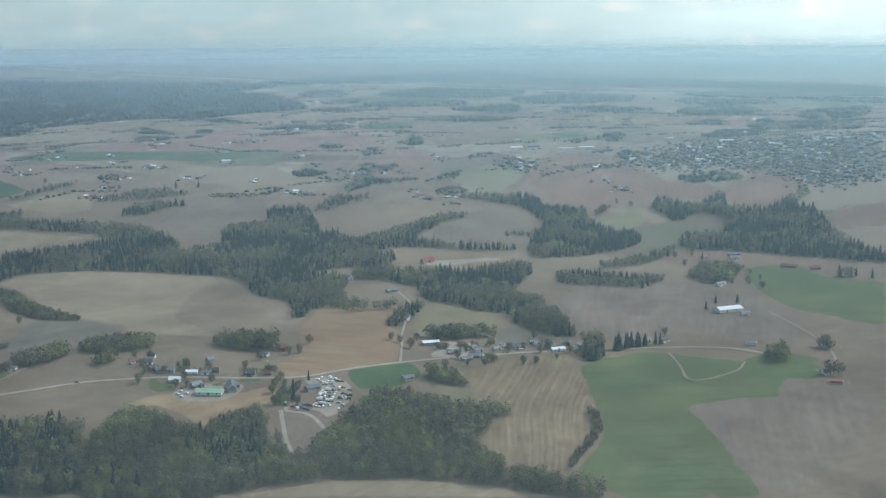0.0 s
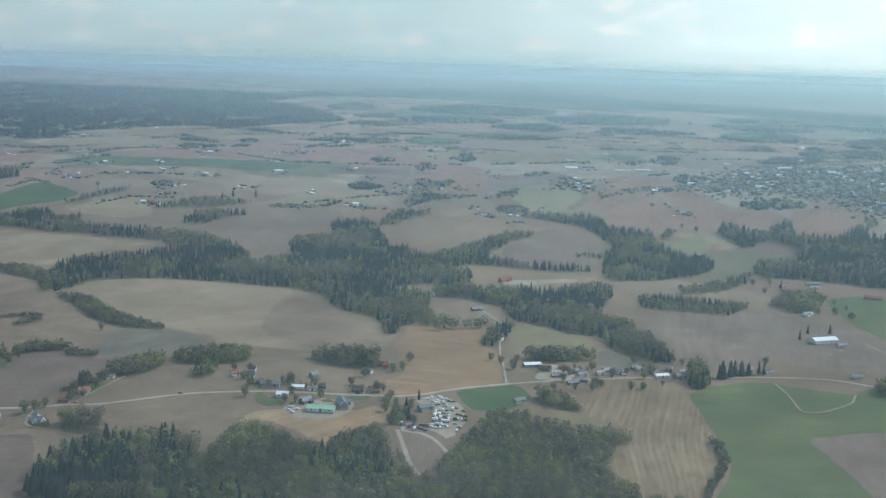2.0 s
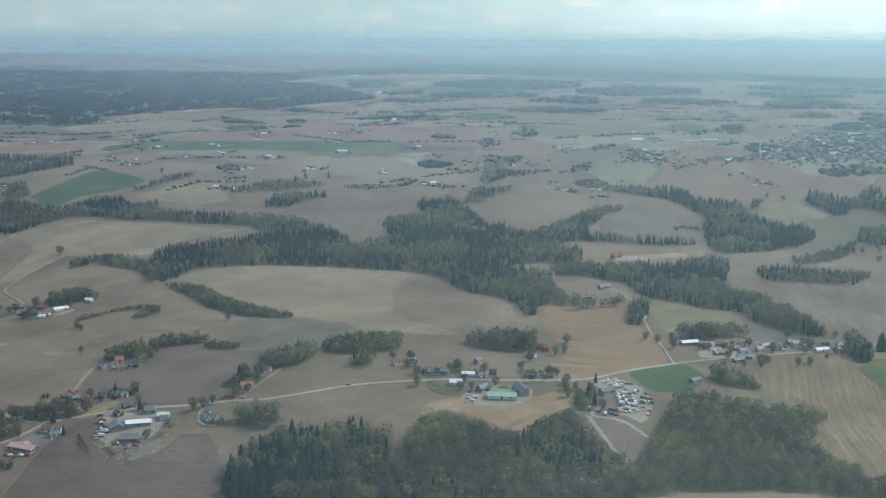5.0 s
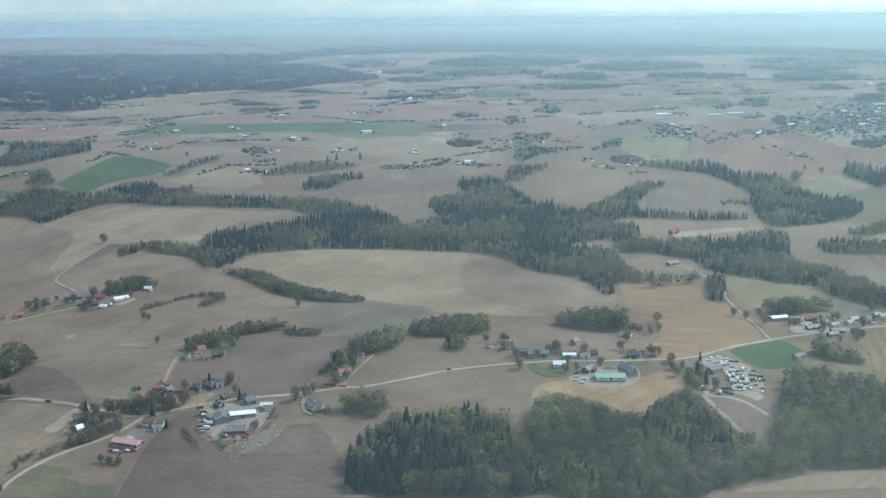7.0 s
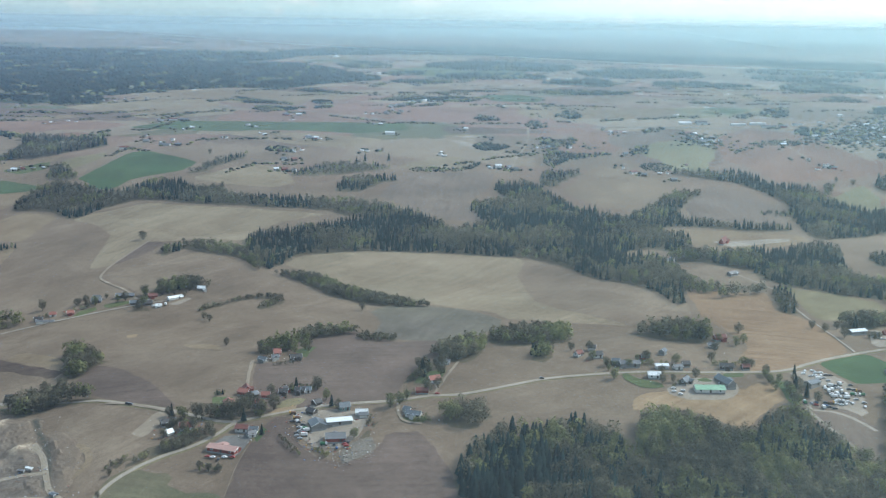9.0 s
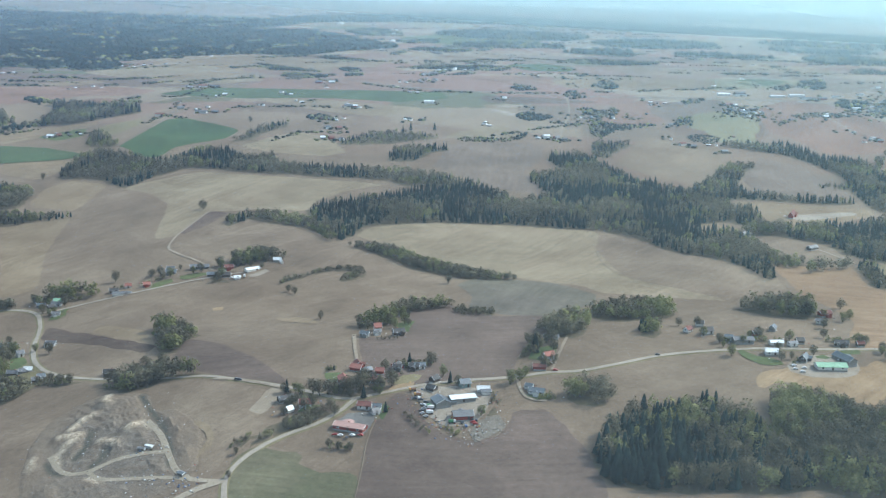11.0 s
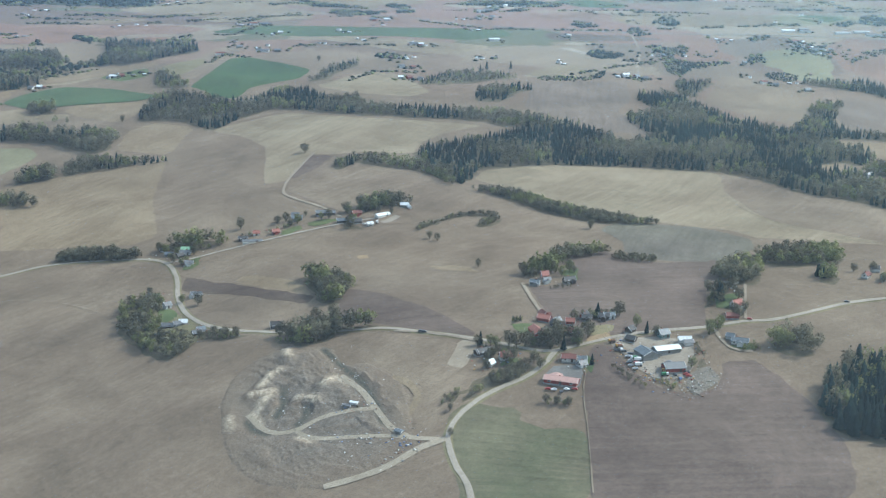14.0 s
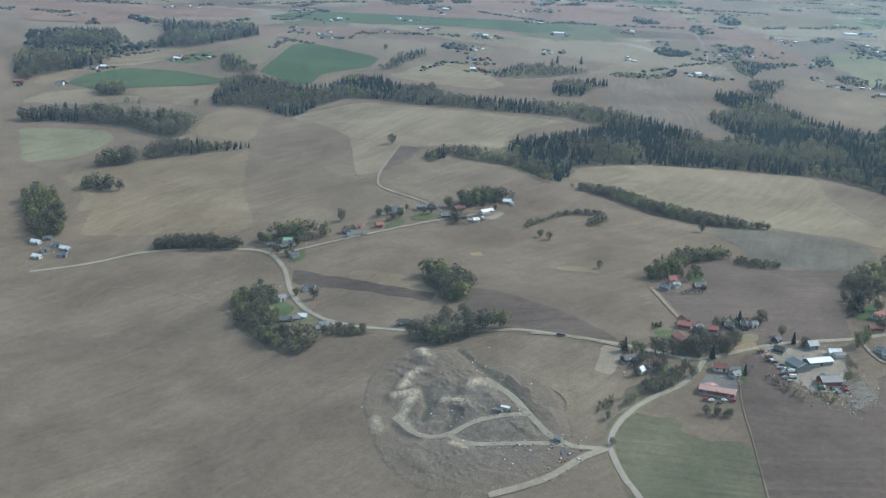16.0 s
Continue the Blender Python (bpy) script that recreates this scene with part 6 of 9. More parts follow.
def building(category, x, y, turn, l, w, e, r, wall, roof, label):
    """A gabled building: walls on a stone footing, overhanging roof, chimney, door and windows."""
    far = math.hypot(x, y) > 1250
    if category in ("house", "shed", "garage") or (category == "barn" and not far):
        l, w, e, r = 0.82 * l, 0.82 * w, 0.9 * e, 0.85 * r
    z = float(min(ground_z(x, y), ground_z(x + 3, y + 3), ground_z(x - 3, y - 3))) + 0.45
    house = tagged(new(category), label, category)
    house.matrix_basis = pose(x, y, z, 0, 0, turn)
    part("wall", gable_walls(l, w, e, r, M[wall]), house)
    if not far:
        part("footing", box_mesh("footing", (l + 0.2, w + 0.2, 2.6), M["stone"]), house, m=pose(0, 0, -2.3))
    top = part("roof", roof_slabs(l, w, e, r, M[roof]), house)
    if far:
        FAR_BARNS.append((x, y))
        return
    rng = random.Random(int(x * 7 + y))
    BUILT.append((x, y))
    if category in ("house", "barn", "building") and rng.random() < 0.65:
        side, wl, ww = rng.choice((-1, 1)), w * rng.uniform(0.45, 0.7), max(l * rng.uniform(0.32, 0.45), 2.4)
        at = pose(l * rng.uniform(-0.26, 0.26), side * (w / 2 + wl / 2 - 0.4), 0, 0, 0, 90)
        wing = part("wing", gable_walls(wl, ww, e * 0.8, r * 0.55, M[wall]), house, m=at)
        part("wing_roof", roof_slabs(wl, ww, e * 0.8, r * 0.55, M[roof], 0.3), wing)
    if category in ("house", "building", "stable"):
        at = pose(l * rng.uniform(-0.25, 0.25), 0.35, e + r - 0.7)
        part("chimney", box_mesh("chimney", (0.6, 0.6, 1.3), M["brick"], 0.03), top, m=at)
    part("ridge_cap", box_mesh("ridge_cap", (l + 0.8, 0.3, 0.10), M[roof], 0.03), top, m=pose(0, 0, e + r + 0.17))
    n = max(1, int(l / (2.4 if category == "house" else 4.0)))
    storeys = 2 if e > 3.2 and category == "house" else 1
    barn = category in ("barn", "shed", "garage", "hut", "workshop", "hall")
    for s in (-1, 1):
        for k in range(n):
            px = (k + 0.5) / n * l - l / 2
            if barn and (k + s) % 2:
                continue
            if s == -1 and k == n // 2:
                part("door", BIG_DOOR if barn and e > 2.6 else DOOR, house, "plank door", pose(px, s * (w / 2 + 0.02), 0.3))
                continue
            for level in range(storeys):
                fr = part("window", WINDOW_FRAME, house, "", pose(px, s * (w / 2 + 0.03), 0.8 + level * 1.9))
                part("pane", WINDOW_PANE, fr, "", pose(0, s * 0.04, 0.12))
    for s in (-1, 1):
        if not barn:
            fr = part("window", WINDOW_FRAME, house, "", pose(s * (l / 2 + 0.03), 0, 1.1, 0, 0, 90))
            part("pane", WINDOW_PANE, fr, "", pose(0, -s * 0.04, 0.12))
        part("barge_board", linked("barge_board", [(s * (l / 2 + 0.42), -w / 2 - 0.4, e - 0.15 - r / w), (s * (l / 2 + 0.42), 0, e + r + 0.02), (s * (l / 2 + 0.42), 0, e + r + 0.30), (s * (l / 2 + 0.42), -w / 2 - 0.4, e + 0.14 - r / w),
             (s * (l / 2 + 0.48), -w / 2 - 0.4, e - 0.15 - r / w), (s * (l / 2 + 0.48), 0, e + r + 0.02), (s * (l / 2 + 0.48), 0, e + r + 0.30), (s * (l / 2 + 0.48), -w / 2 - 0.4, e + 0.14 - r / w)],
            [(0, 1, 2, 3), (4, 5, 6, 7), (0, 1, 5, 4), (2, 3, 7, 6), (0, 3, 7, 4)], [M["trim"]]), house)


# buildings: x, y, turn, length, width, eaves, rise
building("building", -346.5, 487.8, 0, 15.0, 6.5, 1.9, 1.1, "red_wood", "roof_pink", "long low red building with a pale red roof")
building("house", -348.1, 507.5, 11, 7.6, 5.0, 2.2, 1.7, "white_wood", "roof_dark_red", "white house with a dark red roof")
building("house", -340.8, 503.8, 51, 4.2, 3.5, 1.9, 1.8, "white_wood", "roof_grey", "small white house with a grey roof")
building("house", -376.9, 501.0, 35, 6.8, 4.5, 2.4, 2.1, "white_wood", "roof_red", "white house with a bright red roof")
building("house", -388.8, 504.2, 53, 7.8, 4.5, 1.9, 1.7, "dark_wood", "roof_black", "dark house with a black roof")
building("shed", -382.0, 494.1, 72, 4.4, 3.5, 1.9, 1.6, "white_wood", "roof_white", "small white outbuilding beside the fields")
building("barn", -369.7, 530.5, -55, 12.2, 6.5, 2.2, 1.8, "red_wood", "roof_red", "long red barn with a red tiled roof")
building("barn", -370.4, 547.0, -5, 7.2, 5.5, 2.0, 1.7, "red_wood", "roof_red", "red outbuilding with a red roof")
building("barn", -371.9, 551.8, -53, 7.1, 4.5, 2.0, 1.7, "red_wood", "roof_dark_red", "red shed with a dark red roof")
building("house", -354.8, 534.8, -8, 5.3, 4.0, 1.9, 1.6, "white_wood", "roof_red", "low house with an orange-red roof")
building("shed", -364.2, 541.2, -53, 4.5, 3.0, 1.9, 1.3, "dark_wood", "roof_black", "small dark shed beside the fields")
building("house", -350.3, 553.0, 18, 5.0, 4.0, 1.9, 1.4, "dark_wood", "roof_black", "dark brown cottage beside the fields")
building("house", -340.1, 558.5, 30, 6.3, 4.5, 2.0, 1.6, "white_wood", "roof_slate", "white house with a slate-blue roof")
building("barn", -315.1, 523.6, -51, 11.4, 9.0, 2.4, 1.8, "grey_wood", "roof_slate", "large grey farm building")
building("barn", -306.8, 530.5, 40, 15.4, 7.0, 2.4, 1.3, "grey_wood", "roof_white", "long farm hall with a bright metal roof")
building("barn", -300.7, 514.9, 31, 11.3, 8.0, 2.4, 2.1, "red_wood", "roof_grey", "red barn with a dark grey roof")
building("house", -310.8, 545.2, 42, 6.0, 5.5, 2.6, 2.1, "green_wood", "roof_slate", "blue-green farmhouse with a slate roof")
building("shed", -298.2, 541.4, 33, 5.2, 4.5, 1.9, 1.0, "white_wood", "roof_grey", "low white workshop beside the fields")
building("shed", -324.5, 535.6, -14, 5.6, 4.5, 1.9, 1.4, "dark_wood", "roof_black", "dark wooden shed beside the fields")
building("shed", -282.1, 579.1, 21, 7.6, 4.5, 1.9, 1.2, "red_wood", "roof_dark_red", "red roadside shed beside the fields")
building("house", -281.8, 594.9, 52, 7.4, 4.5, 2.2, 1.9, "white_wood", "roof_red", "white house with a red roof")
building("house", -288.6, 623.3, 18, 9.3, 3.5, 1.9, 1.0, "white_wood", "roof_grey", "long low grey-roofed house")
building("house", -275.0, 551.3, 3, 9.2, 5.0, 1.9, 1.6, "white_wood", "roof_slate", "white house with blue-grey roofs")
building("garage", -279.9, 554.8, -7, 4.3, 4.0, 1.9, 1.4, "white_wood", "roof_slate", "white garage with a blue-grey roof")
building("house", -387.4, 612.2, 37, 4.8, 4.0, 2.4, 2.1, "pink_wood", "roof_red", "tall pink house with a red roof")
building("house", -389.2, 599.0, -3, 6.1, 4.0, 1.9, 1.4, "grey_wood", "roof_slate", "grey house with a slate roof")
building("house", -372.1, 606.5, 44, 7.7, 4.5, 1.9, 2.1, "dark_wood", "roof_black", "steep dark cabin beside the fields")
building("house", -384.2, 604.4, 40, 4.3, 3.5, 1.9, 1.4, "white_wood", "roof_grey", "white cottage standing beside the fields")
building("barn", -521.9, 708.7, 64, 13.0, 4.0, 1.9, 1.1, "white_wood", "roof_white", "long white farm building with a pale roof")
building("house", -523.5, 691.0, 49, 4.8, 3.0, 1.9, 1.0, "white_wood", "roof_white", "white farmhouse with a pale roof")
building("barn", -561.6, 706.4, 31, 14.9, 5.5, 1.9, 1.6, "dark_wood", "roof_grey", "long dark barn beside the fields")
building("shed", -533.6, 694.4, 40, 5.9, 4.5, 1.9, 1.6, "dark_wood", "roof_black", "dark farm shed beside the fields")
building("barn", -540.4, 709.0, 44, 7.2, 4.5, 2.0, 1.6, "red_wood", "roof_dark_red", "red farm barn beside the fields")
building("shed", -510.4, 728.5, -39, 3.2, 2.0, 1.9, 0.7, "white_wood", "roof_white", "small white shed beside the fields")
building("house", -592.9, 668.0, 34, 4.9, 4.0, 2.0, 1.6, "white_wood", "roof_red", "white house with a red roof by the street")
building("house", -580.6, 671.0, 43, 5.4, 4.0, 2.0, 1.6, "red_wood", "roof_red", "red cottage by the street")
building("house", -576.7, 694.6, 26, 7.9, 4.5, 2.2, 1.6, "grey_wood", "roof_slate", "grey house with a slate roof by the street")
building("house", -597.9, 659.0, 33, 6.5, 4.5, 1.9, 1.6, "dark_wood", "roof_black", "dark house by the street")
building("garage", -589.2, 655.2, 33, 14.4, 3.0, 1.9, 0.9, "white_wood", "roof_grey", "long low white garage row")
building("house", -626.6, 637.1, 12, 8.2, 4.5, 1.9, 1.4, "white_wood", "roof_grey", "grey-roofed village house beside the fields")
building("house", -637.3, 634.4, 16, 5.8, 4.0, 1.9, 1.4, "grey_wood", "roof_slate", "slate-roofed village house beside the fields")
building("house", -615.8, 621.4, 28, 4.9, 4.0, 1.9, 1.2, "white_wood", "roof_grey", "small village house beside the fields")
building("house", -593.1, 558.8, 60, 4.6, 4.5, 2.9, 1.8, "white_wood", "roof_grey", "tall white house among trees")
building("house", -604.3, 568.0, 16, 4.7, 4.5, 1.9, 1.6, "dark_wood", "roof_black", "dark house among trees")
building("house", -583.2, 574.6, -1, 7.9, 4.0, 1.9, 1.2, "white_wood", "roof_grey", "low white bungalow beside the fields")
building("house", -571.6, 535.7, 42, 7.3, 4.5, 1.9, 1.4, "grey_wood", "roof_grey", "grey bungalow among gardens")
building("house", -553.7, 523.2, 45, 5.0, 4.0, 1.9, 1.4, "dark_wood", "roof_grey", "house at the road bend")
building("house", -510.0, 529.6, 31, 6.9, 5.0, 1.9, 2.1, "dark_wood", "roof_black", "steep dark-roofed house with a white gable")
building("hut", -432.6, 451.8, -3, 3.2, 1.5, 1.9, 0.2, "white_wood", "roof_white", "white site hut in the gravel pit")
building("hut", -435.1, 449.3, -3, 3.2, 1.5, 1.9, 0.2, "grey_wood", "roof_grey", "grey site hut in the gravel pit")
building("hut", -404.2, 434.2, -16, 3.2, 2.5, 1.9, 0.3, "grey_wood", "roof_slate", "small pit office beside the fields")
building("house", -209.5, 660.4, 33, 6.6, 5.0, 2.3, 1.8, "white_wood", "roof_black", "white farmhouse with a dark roof")
building("barn", -189.2, 653.0, 26, 12.9, 6.0, 2.2, 1.6, "grey_wood", "roof_grey", "long grey barn by the road")
building("house", -172.8, 641.5, 20, 7.8, 5.0, 2.2, 1.7, "white_wood", "roof_white", "white house with a bright roof")
building("shed", -172.1, 656.8, 26, 8.3, 4.5, 1.9, 1.0, "white_wood", "roof_white", "low white workshop beside the fields")
building("house", -163.6, 658.7, 39, 5.5, 4.5, 1.9, 1.1, "white_wood", "roof_grey", "low grey-roofed house beside the fields")
building("stable", -142.1, 635.3, 22, 15.2, 7.5, 1.9, 1.4, "white_wood", "roof_green", "long white stable with a green metal roof")
building("barn", -136.0, 648.0, -51, 17.6, 6.0, 2.4, 2.1, "grey_wood", "roof_slate", "tall grey barn with a slate roof")
building("house", -155.9, 640.3, 80, 8.3, 4.5, 2.2, 1.9, "dark_wood", "roof_slate", "dark farmhouse standing beside the fields")
building("barn", -151.7, 722.5, 41, 8.8, 5.0, 1.9, 1.6, "red_wood", "roof_dark_red", "dark red barn beside the fields")
building("house", -152.4, 705.0, -0, 6.8, 4.0, 1.9, 1.2, "white_wood", "roof_grey", "white house beside the red barn")
building("house", -139.2, 671.2, 14, 8.5, 4.5, 1.9, 1.6, "dark_wood", "roof_black", "dark house by the road")
building("workshop", -93.3, 669.9, 61, 8.3, 5.0, 1.9, 1.0, "grey_wood", "roof_slate", "workshop in the vehicle yard")
building("hall", -78.7, 792.1, 42, 11.0, 5.5, 2.1, 0.9, "grey_wood", "roof_white", "hall with a bright white roof")
building("house", -56.7, 783.2, 48, 9.9, 4.5, 1.9, 1.4, "red_wood", "roof_grey", "red house by the lane")
building("house", -43.5, 775.6, 50, 8.1, 4.5, 1.9, 1.4, "dark_wood", "roof_grey", "grey-roofed house by the lane")
building("house", -67.5, 791.0, -1, 5.6, 4.0, 1.9, 1.2, "white_wood", "roof_grey", "small house behind the hall")
building("house", -124.6, 838.7, 80, 11.3, 4.0, 2.2, 1.6, "white_wood", "roof_grey", "white house among dark trees")
building("house", -223.2, 923.6, 51, 7.5, 4.0, 1.9, 1.6, "white_wood", "roof_grey", "white house at the wood edge")
building("house", -173.5, 907.1, 63, 11.5, 4.5, 1.9, 1.6, "dark_wood", "roof_grey", "farmhouse in the clearing")
building("barn", -198.2, 1013.0, 88, 21.6, 4.5, 2.4, 3.1, "red_wood", "roof_dark_red", "large red barn with a steep roof")
building("hall", 73.2, 985.1, 49, 20.2, 9.0, 2.4, 1.6, "white_wood", "roof_white", "large white farm hall")
building("house", 87.7, 977.2, 42, 8.3, 4.5, 1.9, 1.4, "white_wood", "roof_grey", "grey-roofed farmhouse standing beside the fields")
building("house", -41.9, 784.9, 39, 10.2, 5.0, 1.9, 1.6, "dark_wood", "roof_grey", "roadside house with a grey roof")
building("house", -2.7, 832.2, 46, 11.2, 4.5, 1.9, 1.2, "white_wood", "roof_white", "long white roadside house")
building("house", 8.4, 841.3, 46, 8.3, 4.5, 1.9, 1.6, "white_wood", "roof_grey", "white roadside house beside the fields")
building("house", -19.8, 837.1, 52, 6.4, 4.5, 1.9, 1.6, "white_wood", "roof_grey", "white house behind the road")
building("house", -27.0, 823.9, 51, 7.8, 4.5, 1.9, 1.6, "red_wood", "roof_grey", "red roadside house beside the fields")
building("house", -35.9, 818.9, 53, 7.1, 4.0, 1.9, 1.6, "grey_wood", "roof_slate", "grey roadside house beside the fields")
building("house", 42.8, 882.1, 53, 6.8, 4.5, 2.1, 1.6, "white_wood", "roof_grey", "white house among spruces")
building("house", 54.1, 888.2, 72, 9.0, 4.5, 2.1, 1.8, "white_wood", "roof_black", "steep white house beside the fields")
building("house", -45.5, 797.7, 54, 7.0, 4.0, 1.9, 1.4, "white_wood", "roof_grey", "small roadside cottage beside the fields")
building("house", -55.5, 718.6, 61, 8.4, 4.5, 1.9, 1.2, "grey_wood", "roof_grey", "low grey house by the green field")
building("house", 46.2, 1064.9, 60, 11.7, 4.5, 1.9, 1.6, "white_wood", "roof_grey", "house among garden trees on the slope")
building("house", 32.8, 1078.1, 48, 9.0, 4.5, 1.9, 1.6, "dark_wood", "roof_black", "dark house on the slope")
building("barn", 28.6, 1176.3, 34, 14.1, 5.0, 1.9, 1.4, "grey_wood", "roof_grey", "long hillside barn beside the fields")
building("barn", 85.8, 1137.5, -2, 16.6, 5.0, 1.9, 1.6, "red_wood", "roof_dark_red", "red hillside farm beside the fields")
building("house", -10.3, 1202.4, 24, 9.3, 4.5, 1.9, 1.6, "white_wood", "roof_grey", "hillside house standing beside the fields")
building("hall", -625.6, 1297.8, 29, 11.3, 5.8, 1.9, 0.8, "white_wood", "roof_white", "long white hall on the plain")
building("house", 169.1, 854.2, 51, 8.0, 4.5, 1.9, 1.6, "white_wood", "roof_slate", "white farmhouse with a slate roof among trees")
building("shed", 178.0, 838.8, 10, 8.9, 4.0, 1.9, 1.2, "red_wood", "roof_red", "low red farm shed with a red roof")
building("house", 158.7, 906.1, 46, 8.0, 4.5, 1.9, 1.6, "grey_wood", "roof_grey", "grey farmhouse on the rise")
building("shed", 110.7, 900.7, 24, 7.5, 4.5, 1.9, 1.4, "white_wood", "roof_grey", "white roadside workshop beside the fields")
building("barn", 109.0, 1131.0, 18, 10.7, 5.0, 1.9, 1.6, "red_wood", "roof_dark_red", "far red barn on the slope")
building("house", 7.2, 1157.9, 57, 8.9, 4.5, 1.9, 1.6, "pink_wood", "roof_red", "far pinkish house on the slope")
building("house", 36.6, 1082.5, 33, 6.1, 4.5, 1.9, 1.6, "white_wood", "roof_grey", "white house among garden trees")
building("house", 32.7, 1162.8, 35, 9.4, 4.5, 1.9, 1.6, "white_wood", "roof_grey", "far white house on the slope")
building("barn", -357.6, 1326.6, 36, 4.5, 3.6, 1.9, 1.2, "grey_wood", "roof_slate", "far farm building on the plain")
building("barn", -329.9, 1248.6, 59, 8.3, 3.6, 1.9, 1.2, "white_wood", "roof_dark_red", "far farm building on the plain")
building("barn", -317.8, 1244.4, 11, 5.4, 3.6, 1.9, 1.2, "dark_wood", "roof_slate", "far farm building on the plain")
building("barn", -459.2, 1199.7, 37, 6.2, 3.6, 1.9, 1.2, "white_wood", "roof_white", "far farm building on the plain")
building("barn", -448.7, 1200.1, 65, 6.3, 3.6, 1.9, 1.2, "red_wood", "roof_grey", "far farm building on the plain")
building("barn", -438.9, 1195.6, 2, 5.0, 3.6, 1.9, 1.2, "grey_wood", "roof_grey", "far farm building on the plain")
building("barn", -670.4, 1131.2, 26, 5.4, 3.6, 1.9, 1.2, "white_wood", "roof_slate", "far farm building on the plain")
building("barn", -659.5, 1132.4, 62, 5.7, 3.6, 1.9, 1.2, "dark_wood", "roof_dark_red", "far farm building on the plain")
building("barn", -699.7, 1241.9, -1, 8.7, 3.6, 1.9, 1.2, "white_wood", "roof_slate", "far farm building on the plain")
building("barn", -690.7, 1241.2, 25, 4.9, 3.6, 1.9, 1.2, "red_wood", "roof_white", "far farm building on the plain")
building("barn", -882.8, 1191.1, 43, 6.7, 3.6, 1.9, 1.2, "grey_wood", "roof_grey", "far farm building on the plain")
building("barn", -844.8, 1172.9, -6, 14.7, 3.6, 1.9, 1.2, "white_wood", "roof_grey", "far farm building on the plain")
building("barn", -828.4, 1174.7, 10, 6.7, 3.6, 1.9, 1.2, "dark_wood", "roof_slate", "far farm building on the plain")
building("barn", -886.3, 1154.8, 29, 9.7, 3.6, 1.9, 1.2, "white_wood", "roof_dark_red", "far farm building on the plain")
building("barn", -794.7, 1361.2, -11, 9.7, 3.6, 1.9, 1.2, "red_wood", "roof_slate", "far farm building on the plain")
building("barn", -779.0, 1364.7, 17, 6.7, 3.6, 1.9, 1.2, "grey_wood", "roof_white", "far farm building on the plain")
building("barn", -689.1, 1448.4, 48, 10.0, 3.6, 1.9, 1.2, "white_wood", "roof_grey", "far farm building on the plain")
building("barn", -682.0, 1458.0, -0, 10.5, 3.6, 1.9, 1.2, "dark_wood", "roof_grey", "far farm building on the plain")
building("barn", -1134.1, 2161.2, 48, 15.0, 3.6, 1.9, 1.2, "white_wood", "roof_slate", "far farm building on the plain")
building("barn", -1128.2, 2183.1, 91, 21.7, 3.6, 1.9, 1.2, "red_wood", "roof_dark_red", "far farm building on the plain")
building("barn", -815.8, 1818.8, -44, 23.4, 3.6, 1.9, 1.2, "grey_wood", "roof_slate", "far farm building on the plain")
building("barn", -327.2, 1496.5, 27, 15.1, 3.6, 1.9, 1.2, "white_wood", "roof_white", "far farm building on the plain")
building("barn", -310.1, 1509.9, 37, 13.6, 3.6, 1.9, 1.2, "dark_wood", "roof_grey", "far farm building on the plain")
building("barn", -231.9, 1517.0, 14, 17.7, 3.6, 1.9, 1.2, "white_wood", "roof_grey", "far farm building on the plain")
building("barn", -215.9, 1522.9, 22, 9.8, 3.6, 1.9, 1.2, "red_wood", "roof_slate", "far farm building on the plain")
building("barn", -316.4, 1452.2, 53, 6.8, 3.6, 1.9, 1.2, "grey_wood", "roof_dark_red", "far farm building on the plain")
building("barn", -291.9, 1428.0, 5, 6.0, 3.6, 1.9, 1.2, "white_wood", "roof_slate", "far farm building on the plain")
building("barn", -205.7, 1450.9, 26, 5.7, 3.6, 1.9, 1.2, "dark_wood", "roof_white", "far farm building on the plain")
building("barn", -151.9, 1388.3, 46, 7.1, 3.6, 1.9, 1.2, "white_wood", "roof_grey", "far farm building on the plain")
building("barn", -143.5, 1381.9, 3, 5.4, 3.6, 1.9, 1.2, "red_wood", "roof_grey", "far farm building on the plain")
building("barn", -286.9, 1241.8, 41, 6.2, 3.6, 1.9, 1.2, "grey_wood", "roof_slate", "far farm building on the plain")
building("barn", -933.4, 1321.4, 37, 9.5, 3.6, 1.9, 1.2, "white_wood", "roof_dark_red", "far farm building on the plain")
building("barn", -912.9, 1315.1, -10, 12.1, 3.6, 1.9, 1.2, "dark_wood", "roof_slate", "far farm building on the plain")
building("barn", -654.1, 1085.9, 22, 4.5, 3.6, 1.9, 1.2, "grey_wood", "roof_white", "far farm building beside the fields")
building("barn", -646.4, 1088.5, 51, 5.4, 3.6, 1.9, 1.2, "red_wood", "roof_dark_red", "far farm building beside the fields")
building("barn", -634.7, 1087.2, -11, 4.5, 3.6, 1.9, 1.2, "white_wood", "roof_grey", "far farm building beside the fields")
building("barn", -947.6, 1046.8, 4, 7.2, 3.6, 1.9, 1.2, "grey_wood", "roof_white", "far farm building beside the fields")
building("barn", -940.8, 1051.5, 43, 4.5, 3.6, 1.9, 1.2, "red_wood", "roof_dark_red", "far farm building beside the fields")
building("barn", -1006.5, 993.4, 0, 5.6, 3.6, 1.9, 1.2, "white_wood", "roof_grey", "far farm building beside the fields")
building("barn", -1000.9, 999.3, 18, 4.8, 3.6, 1.9, 1.2, "grey_wood", "roof_white", "far farm building beside the fields")
building("barn", -1039.1, 920.5, 38, 9.3, 3.6, 1.9, 1.2, "red_wood", "roof_dark_red", "far farm building beside the fields")
